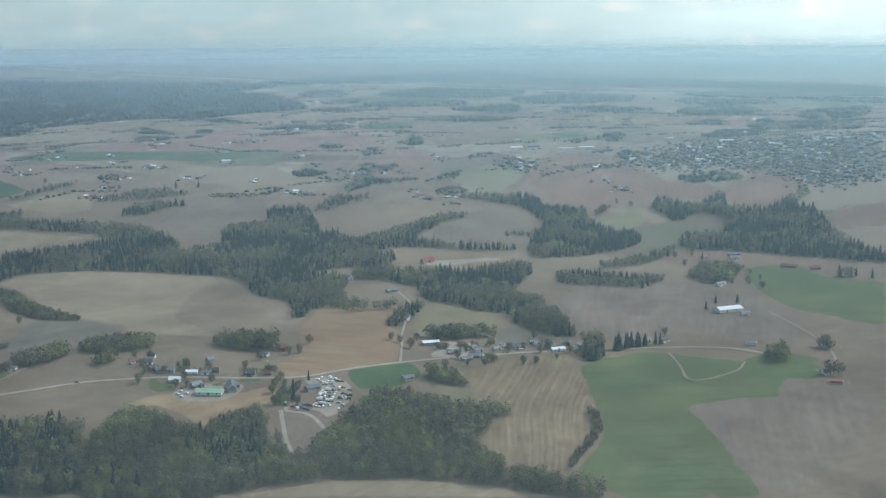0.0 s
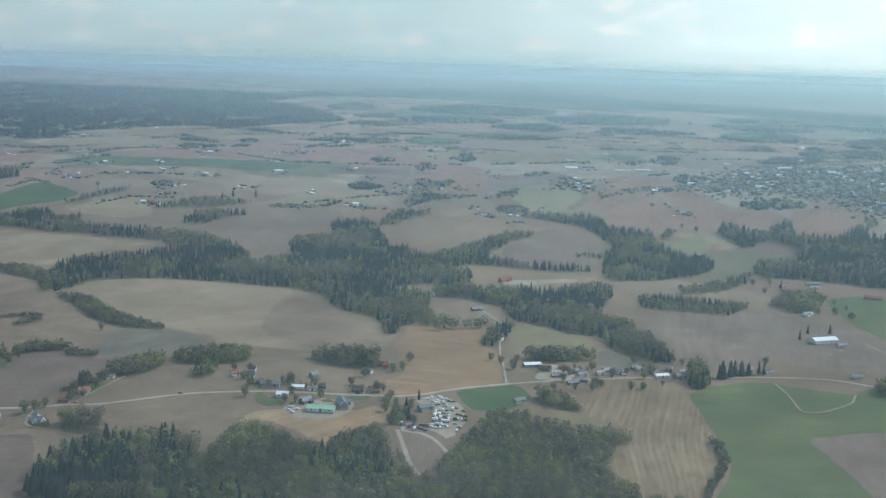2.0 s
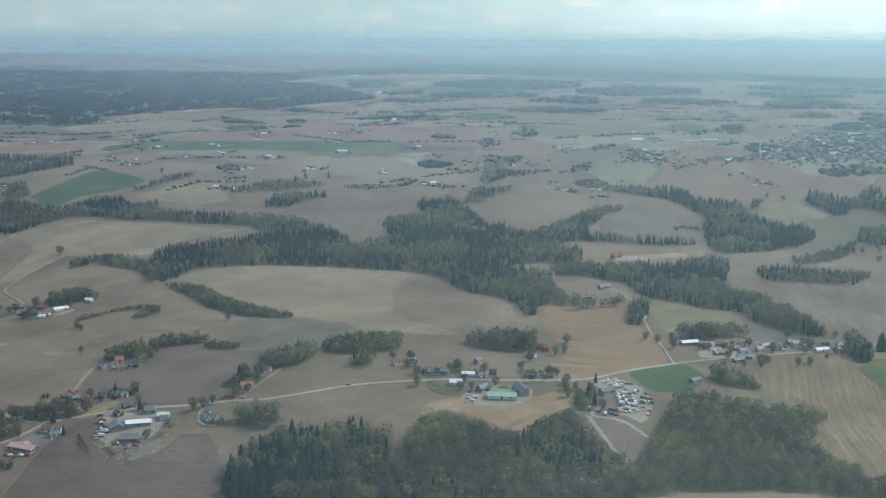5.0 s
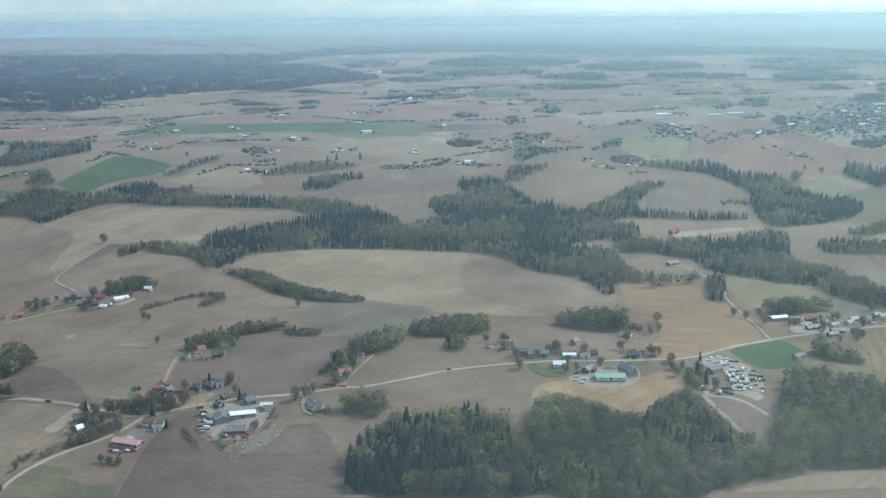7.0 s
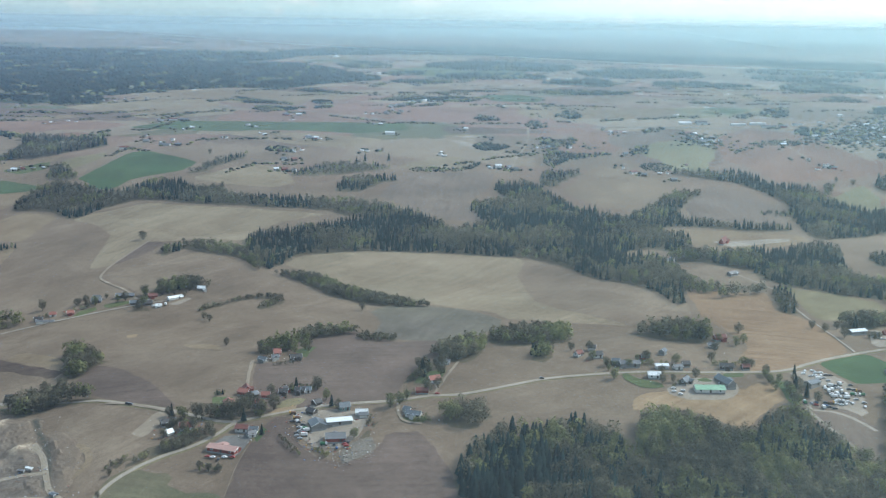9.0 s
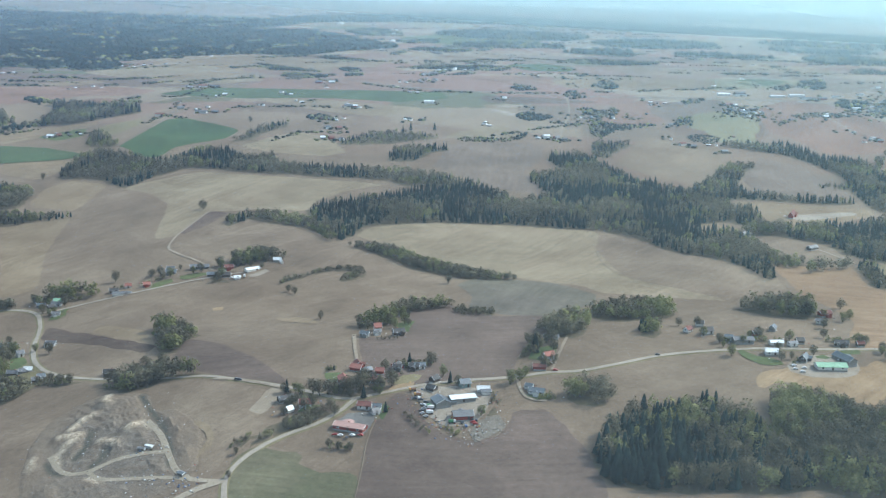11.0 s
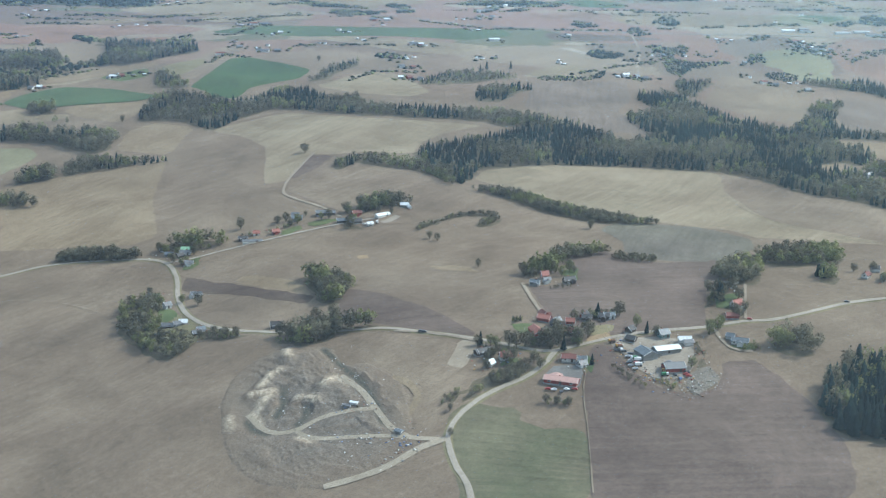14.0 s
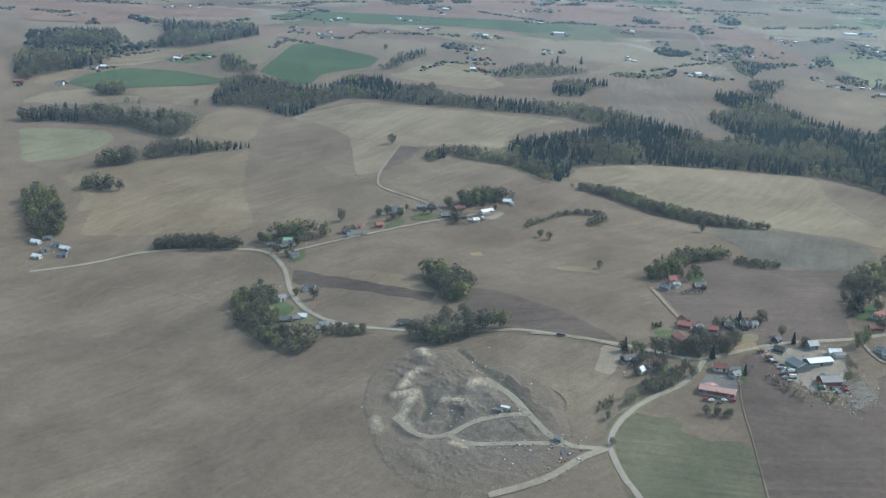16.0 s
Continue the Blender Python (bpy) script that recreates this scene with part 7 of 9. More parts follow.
building("barn", -1003.3, 934.0, 5, 6.8, 3.6, 1.9, 1.2, "white_wood", "roof_grey", "far farm building beside the fields")
building("barn", -872.1, 1270.3, 8, 4.8, 3.6, 1.9, 1.2, "grey_wood", "roof_white", "far farm building beside the fields")
building("house", -793.8, 612.7, -0, 7.3, 4.5, 1.9, 1.5, "white_wood", "roof_white", "house of the hazy hamlet")
building("house", -790.5, 620.1, 29, 5.8, 4.5, 1.9, 1.5, "grey_wood", "roof_grey", "house of the hazy hamlet")
building("house", -778.1, 612.4, 12, 6.3, 4.5, 1.9, 1.5, "white_wood", "roof_slate", "house of the hazy hamlet")
building("house", -768.8, 608.8, -2, 7.2, 4.5, 1.9, 1.5, "grey_wood", "roof_white", "house of the hazy hamlet")
building("house", -780.2, 603.7, 29, 5.7, 4.5, 1.9, 1.5, "white_wood", "roof_grey", "house of the hazy hamlet")
building("house", -764.2, 599.8, 11, 6.2, 4.5, 1.9, 1.5, "grey_wood", "roof_slate", "house of the hazy hamlet")
building("house", -778.7, 593.2, -0, 7.1, 4.5, 1.9, 1.5, "white_wood", "roof_white", "house of the hazy hamlet")

building("shed", -544.2, 693.3, 30, 7, 4.5, 2.0, 1.5, "dark_wood", "roof_slate", "dark farm store beside the street")
building("house", -537.5, 696.1, 60, 5, 4, 2.0, 1.5, "white_wood", "roof_grey", "white cottage in the farm garden")
building("shed", -540.9, 726.2, 20, 6, 4, 2.0, 1.5, "grey_wood", "roof_grey", "grey shed among the farm trees")
building("house", -535.3, 732.8, 40, 6, 4.5, 2.0, 1.5, "white_wood", "roof_slate", "white house behind the farm halls")
building("house", -528.9, 735.1, 35, 5, 4, 2.0, 1.5, "white_wood", "roof_black", "small white house behind the farm halls")
building("shed", -514.8, 731.1, 15, 6, 3.5, 2.0, 1.5, "grey_wood", "roof_white", "low pale store at the field edge")
building("shed", -580.8, 700.5, 25, 6, 4, 2.0, 1.5, "grey_wood", "roof_grey", "grey shed by the street")
building("house", -644.9, 641.5, 30, 6, 4.5, 2.0, 1.5, "white_wood", "roof_slate", "white village house with a slate roof")
building("house", -628.2, 641.9, 25, 9, 5, 2.0, 1.5, "grey_wood", "roof_green", "long village house with a greenish roof")
building("shed", -627.9, 632.3, 60, 5, 4, 2.0, 1.5, "dark_wood", "roof_black", "dark wooden shed in the village")
building("house", -614.5, 620.5, 35, 5, 4, 2.0, 1.5, "white_wood", "roof_grey", "white village cottage in a garden")
building("house", -582.6, 574.8, 20, 5, 3.5, 2.0, 1.5, "white_wood", "roof_grey", "small white cottage by the road bend")
building("house", -610.6, 572.7, 10, 8, 4, 2.0, 1.5, "grey_wood", "roof_slate", "low grey house on the garden slope")
building("house", -577.4, 532.9, 20, 7, 4, 2.0, 1.5, "dark_wood", "roof_grey", "dark low house among gardens")
building("shed", -570.1, 537.3, 25, 5, 3.5, 2.0, 1.5, "grey_wood", "roof_white", "pale garden shed beside the houses")
building("house", -553.6, 527.4, 50, 5, 4.5, 2.0, 1.5, "white_wood", "roof_slate", "white gabled house at the road bend")
building("house", -342.4, 557.2, 10, 6, 5, 2.0, 1.5, "dark_wood", "roof_black", "dark cottage with a garden")
building("house", -351.8, 555.8, 80, 5, 4.5, 2.0, 1.5, "red_wood", "roof_black", "dark red cottage with a black roof")
building("shed", -357.0, 546.1, 15, 5, 3.5, 2.0, 1.5, "red_wood", "roof_red", "small shed with an orange-red roof")
building("shed", -363.8, 545.1, 60, 5, 4, 2.0, 1.5, "dark_wood", "roof_slate", "dark outbuilding of the red farm")
building("shed", -389.9, 503.3, 50, 6, 5, 2.0, 1.5, "dark_wood", "roof_black", "dark barn beside the white cottage")
building("house", -341.9, 508.0, 20, 4.5, 4, 2.0, 1.5, "white_wood", "roof_slate", "white annex beside the forecourt")
building("shed", -300.1, 543.2, 25, 7, 3.5, 2.0, 1.5, "white_wood", "roof_white", "open pale lean-to in the farmyard")
building("shed", -326.9, 545.6, 70, 5, 4.5, 2.0, 1.5, "dark_wood", "roof_black", "dark store at the yard gate")
building("house", -67.7, 792.0, 0, 5, 4, 2.0, 1.5, "white_wood", "roof_black", "small white house with a black roof by the road")
building("shed", -61.2, 802.6, 37, 6, 4, 2.0, 1.5, "red_wood", "roof_dark_red", "small red shed with a dark red roof by the road")
building("house", -50.9, 801.1, 74, 5, 4, 2.0, 1.5, "grey_wood", "roof_grey", "small grey house with a grey roof by the road")
building("shed", -47.7, 823.4, 21, 5, 4, 2.0, 1.5, "dark_wood", "roof_dark_red", "small dark shed with a dark red roof by the road")
building("house", -37.4, 808.8, 58, 6, 4, 2.0, 1.5, "white_wood", "roof_grey", "small white house with a grey roof by the road")
building("house", -27.8, 820.0, 5, 6, 4.5, 2.0, 1.5, "white_wood", "roof_grey", "small white house with a grey roof by the road")
building("shed", -23.5, 837.9, 42, 5, 4, 2.0, 1.5, "red_wood", "roof_grey", "small red shed with a grey roof by the road")
building("house", -9.7, 836.7, 79, 6, 4, 2.0, 1.5, "grey_wood", "roof_grey", "small grey house with a grey roof by the road")
building("house", -3.7, 850.7, 26, 5, 4, 2.0, 1.5, "dark_wood", "roof_slate", "small dark house with a slate roof by the road")
building("shed", 6.2, 848.4, 63, 5, 4, 2.0, 1.5, "white_wood", "roof_grey", "small white shed with a grey roof by the road")
building("shed", -197.0, 653.9, 10, 5, 4, 2.0, 1.5, "white_wood", "roof_slate", "small white shed with a slate roof by the road")
building("house", -184.2, 666.5, 47, 5, 4, 2.0, 1.5, "red_wood", "roof_black", "small red house with a black roof by the road")
building("shed", -176.5, 680.4, 84, 6, 4, 2.0, 1.5, "grey_wood", "roof_slate", "small grey shed with a slate roof by the road")
building("shed", -160.4, 664.8, 31, 5, 3.5, 2.0, 1.5, "dark_wood", "roof_black", "small dark shed with a black roof by the road")
building("house", -220.2, 659.5, 68, 6, 4, 2.0, 1.5, "white_wood", "roof_dark_red", "small white house with a dark red roof by the road")
building("shed", -215.8, 671.9, 15, 5, 4, 2.0, 1.5, "white_wood", "roof_black", "small white shed with a black roof by the road")
building("shed", -129.6, 675.5, 36, 5, 3, 2.0, 1.5, "dark_wood", "roof_dark_red", "small dark shed with a dark red roof by the road")

# ---- single trees ----
def limb(v, f, a, b, ra, rb, sides=5):
    """A tapered round piece from a to b."""
    a, b = Vector(a), Vector(b)
    q = (b - a).to_track_quat("Z", "Y")
    n = len(v)
    for c, rad in ((a, ra), (b, rb)):
        for k in range(sides):
            t = 6.283 * k / sides
            v.append(tuple(c + q @ Vector((math.cos(t) * rad, math.sin(t) * rad, 0))))
    f += [(n + k, n + (k + 1) % sides, n + sides + (k + 1) % sides, n + sides + k) for k in range(sides)]


def tree_meshes(kind, seed):
    rng = np.random.default_rng(seed)
    if kind == "spruce_tree":
        v, f = [], []
        limb(v, f, (0, 0, -0.05), (0, 0, 0.95), 0.022, 0.004, 6)
        cv, cf = spruce_tiers(rng, 13, 11, 0.07, 0.19)
        sv, sf, _ = tri_soup(rng, 160, (0, 0, 0.34), (0.17, 0.17, 0.30), 0.022, 0.6)
        cone = 1 - np.clip((sv[:, 2] - 0.1) / 0.95, 0, 0.9)
        sv[:, :2] *= cone[:, None]
        crown = quick_mesh("crown", np.vstack([cv, sv]), np.vstack([cf, sf + len(cv)]), np.zeros(len(cf) + len(sf)), [M["spruce"]])
        return linked("trunk", v, f, [M["bark"]]), crown
    v, f = [], []
    limb(v, f, (0, 0, -0.05), (0.01, 0, 0.32), 0.030, 0.022, 7)
    limb(v, f, (0.01, 0, 0.32), (0.0, 0.02, 0.78), 0.022, 0.006, 6)
    soup = [tri_soup(rng, 420, (0, 0, 0.54), (0.25, 0.25, 0.44), 0.028, 0.6)]
    for k in range(8):
        a, hgt = k * 2.4 + rng.random(), 0.18 + 0.055 * k
        tip = (0.27 * math.cos(a) * (1 - hgt * 0.4), 0.27 * math.sin(a) * (1 - hgt * 0.4), hgt + 0.24)
        limb(v, f, (0.0, 0, hgt), tip, 0.012, 0.003)
        soup.append(tri_soup(rng, 60, tip, (0.14, 0.14, 0.17), 0.027, 0.6))
    vs, fs, ds, n = [], [], [], 0
    for sv, sf, sn in soup:
        vs.append(sv), fs.append(sf + n), ds.append(sn)
        n += len(sv)
    fs = np.vstack(fs)
    crown = quick_mesh("crown", np.vstack(vs), fs, np.zeros(len(fs)), [M["buds" if kind == "birch_tree" else "twigs"]], np.vstack(ds), np.full(n, rng.uniform(0.2, 0.9)))
    return linked("trunk", v, f, [M["bark"]]), crown


TREE_MESHES = {k: [tree_meshes(k, 40 + i) for i in range(3)] for k in ("broadleaf_tree", "birch_tree", "spruce_tree")}
TREE_LABELS = {"broadleaf_tree": "leafless broadleaf tree with brown twigs in spring", "birch_tree": "birch tree with fresh yellow-green leaves", "spruce_tree": "dark green spruce standing by itself"}


def plant(kind, spots):
    for x, y, h in spots:
        rng = random.Random(x * 31 + y)
        tree = tagged(new(kind), TREE_LABELS[kind], "tree", "single trees")
        tree.matrix_basis = pose(x, y, float(ground_z(x, y)), 0, 0, rng.uniform(0, 360)) @ Matrix.Diagonal((h * rng.uniform(0.9, 1.25), h * rng.uniform(0.9, 1.25), h, 1))
        trunk, crown = TREE_MESHES[kind][rng.randrange(3)]
        part("trunk", trunk, tree)
        part("crown", crown, tree)


# single trees: kind, x, y, height
plant("broadleaf_tree", [(-362, 539, 6.0), (-387, 726, 6.6), (-637, 835, 8.6), (-477, 675, 5.3), (-471, 672, 5.3), (-430, 626, 5.3), (-336, 564, 8.0), (-314, 545, 6.0), (-345, 533, 9.3), (-348, 526, 8.6), (-357, 523, 9.9), (-362, 521, 8.6), (-371, 515, 8.6), (-375, 513, 8.6), (-379, 514, 8.6), (-363, 501, 6.6), (-359, 497, 6.0), (-339, 471, 4.6), (-344, 470, 4.6), (-349, 470, 4.6), (-356, 550, 6.6), (-609, 677, 8.6), (-544, 724, 9.3), (-536, 724, 8.6), (-536, 714, 8.0), (-549, 712, 8.0), (-499, 519, 8.0), (-502, 518, 7.3), (-430, 449, 2.0), (-382, 437, 4.0)])
plant("broadleaf_tree", [(-388, 454, 4.0), (-349, 747, 4.6), (-488, 532, 9.9), (-480, 536, 9.9), (-542, 521, 6.0), (-534, 519, 6.0), (-528, 519, 6.0), (-560, 511, 6.6), (-570, 515, 7.3), (-201, 648, 6.0), (-182, 664, 7.3), (-129, 677, 6.6), (-127, 680, 6.0), (-217, 671, 6.0), (-227, 668, 5.3), (-289, 616, 6.6), (-286, 617, 8.0), (-533, 747, 5.3), (-85, 776, 8.0), (-88, 646, 7.3), (-99, 640, 7.3), (-105, 785, 6.0), (-97, 783, 6.0), (-152, 650, 6.0), (-115, 662, 5.3), (-167, 635, 6.0), (-91, 795, 6.0), (-48, 754, 6.0), (-29, 773, 6.6), (-10, 791, 6.6)])
plant("broadleaf_tree", [(-4, 797, 6.0), (-57, 794, 6.0), (49, 905, 6.6), (19, 1080, 6.6), (-2, 1126, 6.6), (-19, 1153, 6.6), (46, 1103, 6.6), (65, 1078, 6.6), (81, 1064, 6.6), (-130, 1217, 8.0), (-137, 1330, 6.6), (-120, 1327, 6.6), (-599, 1120, 8.0), (-280, 980, 8.0), (-841, 898, 6.6), (-771, 931, 6.6), (-997, 1104, 8.0), (-763, 1136, 6.6), (-534, 729, 6.0), (-534, 684, 7.3), (-536, 740, 4.5), (-522, 727, 5.3), (-518, 715, 5.0), (-541, 727, 4.0), (-527, 716, 5.4), (-556, 699, 7.1), (-540, 693, 4.6), (-365, 517, 6.3), (-359, 515, 4.7), (-385, 498, 4.5)])
plant("broadleaf_tree", [(-383, 503, 4.8), (-373, 502, 6.2), (-384, 501, 5.6), (-394, 512, 5.5), (-375, 497, 7.0), (-378, 500, 4.6), (-383, 491, 4.8), (-639, 642, 5.2), (-623, 640, 7.1), (-628, 624, 6.6), (-636, 644, 7.1), (-620, 636, 6.9), (-646, 639, 7.1), (-649, 642, 5.7), (-588, 690, 4.8), (-583, 691, 6.7), (-576, 683, 5.3), (-574, 702, 4.0), (-587, 686, 6.2), (-596, 553, 5.9), (-615, 576, 5.9), (-575, 562, 7.3), (-550, 520, 4.3), (-401, 618, 7.3), (-401, 640, 4.8), (-374, 626, 4.2), (-394, 613, 5.8), (-380, 640, 4.1), (-399, 613, 4.5), (-387, 626, 7.2)])
plant("broadleaf_tree", [(-170, 647, 5.9), (-162, 639, 5.1), (-149, 680, 5.7), (-144, 744, 7.1), (-150, 697, 6.8), (-159, 721, 5.5), (-118, 673, 6.2), (-103, 671, 4.5), (-100, 663, 6.5), (-97, 653, 6.9), (-103, 654, 6.6), (-105, 657, 5.5), (-68, 785, 5.6), (-55, 808, 4.3), (-50, 776, 6.9), (-33, 785, 5.4), (-57, 802, 4.0), (-24, 823, 5.5), (-65, 789, 5.4), (-29, 808, 5.6), (-71, 787, 5.1), (-50, 804, 4.8), (3, 816, 4.1), (-30, 813, 6.7), (10, 832, 4.1), (-38, 766, 4.4), (-27, 783, 6.0), (-28, 851, 6.7), (6, 832, 5.6), (0, 871, 5.3)])
plant("broadleaf_tree", [(53, 1073, 5.9), (49, 1128, 4.0), (79, 1065, 5.9), (46, 1076, 5.0), (-10, 1179, 4.3), (38, 1113, 6.6), (24, 1126, 5.2), (35, 1126, 5.3), (42, 1108, 4.1), (-282, 585, 6.3), (-277, 589, 6.4), (-279, 580, 6.5), (-299, 614, 6.1), (-290, 605, 6.6), (-282, 605, 7.2)])
plant("birch_tree", [(-325, 553, 6.6), (-293, 520, 6.0), (-290, 556, 8.6), (-385, 512, 6.0), (-388, 513, 6.0), (-377, 627, 7.3), (-379, 618, 6.6), (-287, 561, 7.3), (-138, 723, 6.6), (-141, 716, 6.6), (-286, 568, 6.0), (-543, 723, 6.3), (-547, 710, 6.4), (-540, 715, 6.3), (-560, 696, 5.8), (-536, 693, 7.2), (-532, 720, 7.0), (-525, 734, 7.3), (-350, 530, 6.4), (-368, 516, 5.6), (-348, 528, 4.0), (-347, 523, 4.5), (-350, 524, 4.1), (-373, 496, 4.2), (-378, 503, 4.9), (-641, 637, 7.0), (-620, 620, 5.3), (-633, 629, 4.2), (-618, 623, 4.8), (-632, 636, 5.6)])
plant("birch_tree", [(-573, 688, 7.3), (-584, 532, 7.2), (-605, 567, 6.4), (-599, 561, 6.7), (-587, 565, 5.6), (-385, 644, 6.4), (-394, 625, 4.7), (-384, 623, 4.8), (-166, 666, 6.6), (-211, 656, 5.7), (-187, 662, 4.8), (-192, 631, 7.1), (-198, 642, 4.4), (-189, 651, 5.5), (-152, 720, 5.3), (-131, 679, 6.6), (-110, 653, 6.8), (-114, 661, 5.8), (-110, 665, 5.6), (-97, 642, 5.3), (-102, 649, 6.7), (-118, 669, 5.1), (-45, 815, 6.4), (-52, 792, 6.2), (-45, 785, 4.0), (-7, 874, 4.4), (9, 841, 4.8), (-11, 821, 5.9), (-30, 785, 6.2), (-5, 801, 4.7)])
plant("birch_tree", [(16, 1123, 4.8), (-17, 1197, 5.1), (26, 1102, 5.5), (11, 1133, 5.0), (-6, 1162, 5.6), (67, 1076, 4.1), (59, 1111, 5.5), (72, 1091, 5.6), (9, 1163, 4.3), (-12, 1190, 5.7), (49, 1113, 5.4), (-291, 609, 5.1)])
plant("spruce_tree", [(-346, 559, 7.9), (-319, 547, 6.5), (-353, 517, 7.2), (-337, 507, 5.8), (-393, 513, 7.2), (-531, 727, 8.7), (-104, 682, 6.5), (-101, 661, 8.7), (-94, 651, 8.7), (73, 1013, 7.2), (58, 1006, 7.2), (56, 986, 7.2), (6, 1154, 7.2), (-570, 1172, 8.7), (-592, 1141, 8.7), (-591, 1159, 8.7)])


# ---- gravel pit ----
PIT = [(-498.9, 448.6), (-505.4, 471.3), (-502.4, 490.9), (-493.8, 505.8), (-466.4, 504.5), (-451.1, 483.1), (-443.8, 490.2), (-423.1, 477.8), (-410.2, 462.7), (-402.0, 444.6), (-397.3, 433.6), (-386.3, 429.5), (-396.5, 411.7), (-419.3, 394.4), (-453.1, 393.0), (-477.7, 412.7)]


PIT_SAND = [[(-476.7, 458.3), (-477.4, 451.1), (-475.8, 439.9), (-470.0, 431.9)], [(-484.8, 454.8), (-477.0, 459.2)], [(-453.6, 465.3), (-451.3, 474.5), (-441.6, 469.2)], [(-451.6, 451.5), (-460.4, 454.1)], [(-488.2, 436.6), (-482.7, 428.4)], [(-491.0, 502.0), (-483.5, 489.3)], [(-446.3, 424.9), (-441.0, 423.8)], [(-482.4, 477.2), (-485.3, 473.9), (-484.6, 462.6)]]
PIT_GULLIES = [[(-469.6, 500.6), (-451.5, 483.4), (-434.6, 467.8), (-422.8, 453.6), (-414.0, 440.6)], [(-473.2, 463.5), (-466.3, 449.8), (-464.9, 438.9)], [(-476.8, 434.6), (-470.5, 428.5), (-463.3, 426.5)], [(-453.9, 446.7), (-451.0, 440.6), (-452.1, 434.1)], [(-484.3, 505.9), (-477.3, 510.6), (-466.2, 503.2)]]


def line_gap(x, y, lines):
    """Distance to the nearest of some lines."""
    p = np.concatenate([resampled(np.array(line, float), 0.7, False) for line in lines])
    return np.array([np.hypot(p[:, 0] - a, p[:, 1] - b).min() for a, b in zip(x, y)])


def pit_relief(x, y, gap):
    """Heaps, scrapes and benches, level along the haul tracks and at the rim."""
    tracks = np.concatenate([t for t in PIT_TRACKS if len(t)])
    tracks = tracks[(np.abs(tracks[:, 0] - x.mean()) < 150) & (np.abs(tracks[:, 1] - y.mean()) < 150)]
    near = np.array([np.hypot(tracks[:, 0] - a, tracks[:, 1] - b).min() for a, b in zip(x, y)])
    heap = np.array([noise.fractal(Vector((a / 14, b / 14, 3.1)), 0.9, 2.1, 5) for a, b in zip(x, y)])
    bench = np.array([abs(noise.noise(Vector((a / 34, b / 34, 8.7)))) for a, b in zip(x, y)])
    free = np.clip((near - 3.0) / 5, 0, 1) * np.clip(gap / 9, 0, 1)
    gully = np.clip(1 - line_gap(x, y, PIT_GULLIES) / 3.5, 0, 1) * np.clip(gap / 6, 0, 1)
    bank = np.clip(1 - line_gap(x, y, PIT_SAND) / 6, 0, 1)
    rise = np.maximum(heap, -0.2) * 1.2 + np.floor(bench * 7) * 0.5 + 0.35
    return free * np.maximum(rise + bank * 1.4 - gully * 2.2, 0.0) - 0.33 * (gap < 0.02)


pit = tagged(draped("gravel_pit", PIT, M["pit"], 0.3, 1.8, pit_relief, 0.4), "rough grey-brown gravel pit with heaps and pale scraped sand", "gravel pit", kind="structure")
spot = np.array([v.co[:2] for v in pit.data.vertices])
inner = edge_gap(spot[:, 0], spot[:, 1], resampled(chaikin(PIT, True, 2, 0.2), 1.8, True))
for key, values in (("dug", np.clip((inner - 3) / 22, 0, 1)), ("sand", np.clip(1.3 - line_gap(spot[:, 0], spot[:, 1], PIT_SAND) / 2.6, 0, 1)),
                    ("gully", np.clip(1.3 - line_gap(spot[:, 0], spot[:, 1], PIT_GULLIES) / 2.2, 0, 1))):
    layer = pit.data.attributes.new(key, "FLOAT", "POINT")
    layer.data.foreach_set("value", values.astype(np.float32))


def rubble(name, label, spots, n, size, spread, seed, materials):
    """Broken pieces strewn over the ground: small crooked blocks."""
    rng = np.random.default_rng(seed)
    vs, fs, ss = [], [], []
    cube = np.array([(x, y, z) for x in (-1, 1) for y in (-1, 1) for z in (-0.3, 1)], float)
    quads = [(0, 1, 3, 2), (4, 6, 7, 5), (0, 4, 5, 1), (2, 3, 7, 6), (0, 2, 6, 4), (1, 5, 7, 3)]
    tris = np.array([t for q in quads for t in (q[:3], (q[0], q[2], q[3]))])
    for k in range(n):
        x, y = np.array(spots[k % len(spots)]) + rng.normal(0, spread, 2)
        s = size * rng.uniform(0.35, 1.3) * np.array([rng.uniform(0.6, 1.7), rng.uniform(0.5, 1.1), rng.uniform(0.3, 0.9)])
        v = (cube * rng.uniform(0.7, 1.2, cube.shape)) * s
        a = rng.random() * 6.283
        v = np.column_stack([v[:, 0] * math.cos(a) - v[:, 1] * math.sin(a) + x, v[:, 0] * math.sin(a) + v[:, 1] * math.cos(a) + y, v[:, 2] + float(ground_z(x, y)) + 0.42])
        vs.append(v), fs.append(tris + 8 * k), ss.append(np.full(12, rng.integers(len(materials))))
    me = quick_mesh(name, np.vstack(vs), np.vstack(fs), np.concatenate(ss), materials)
    tagged(new(name, me), label, "debris", kind="stuff")


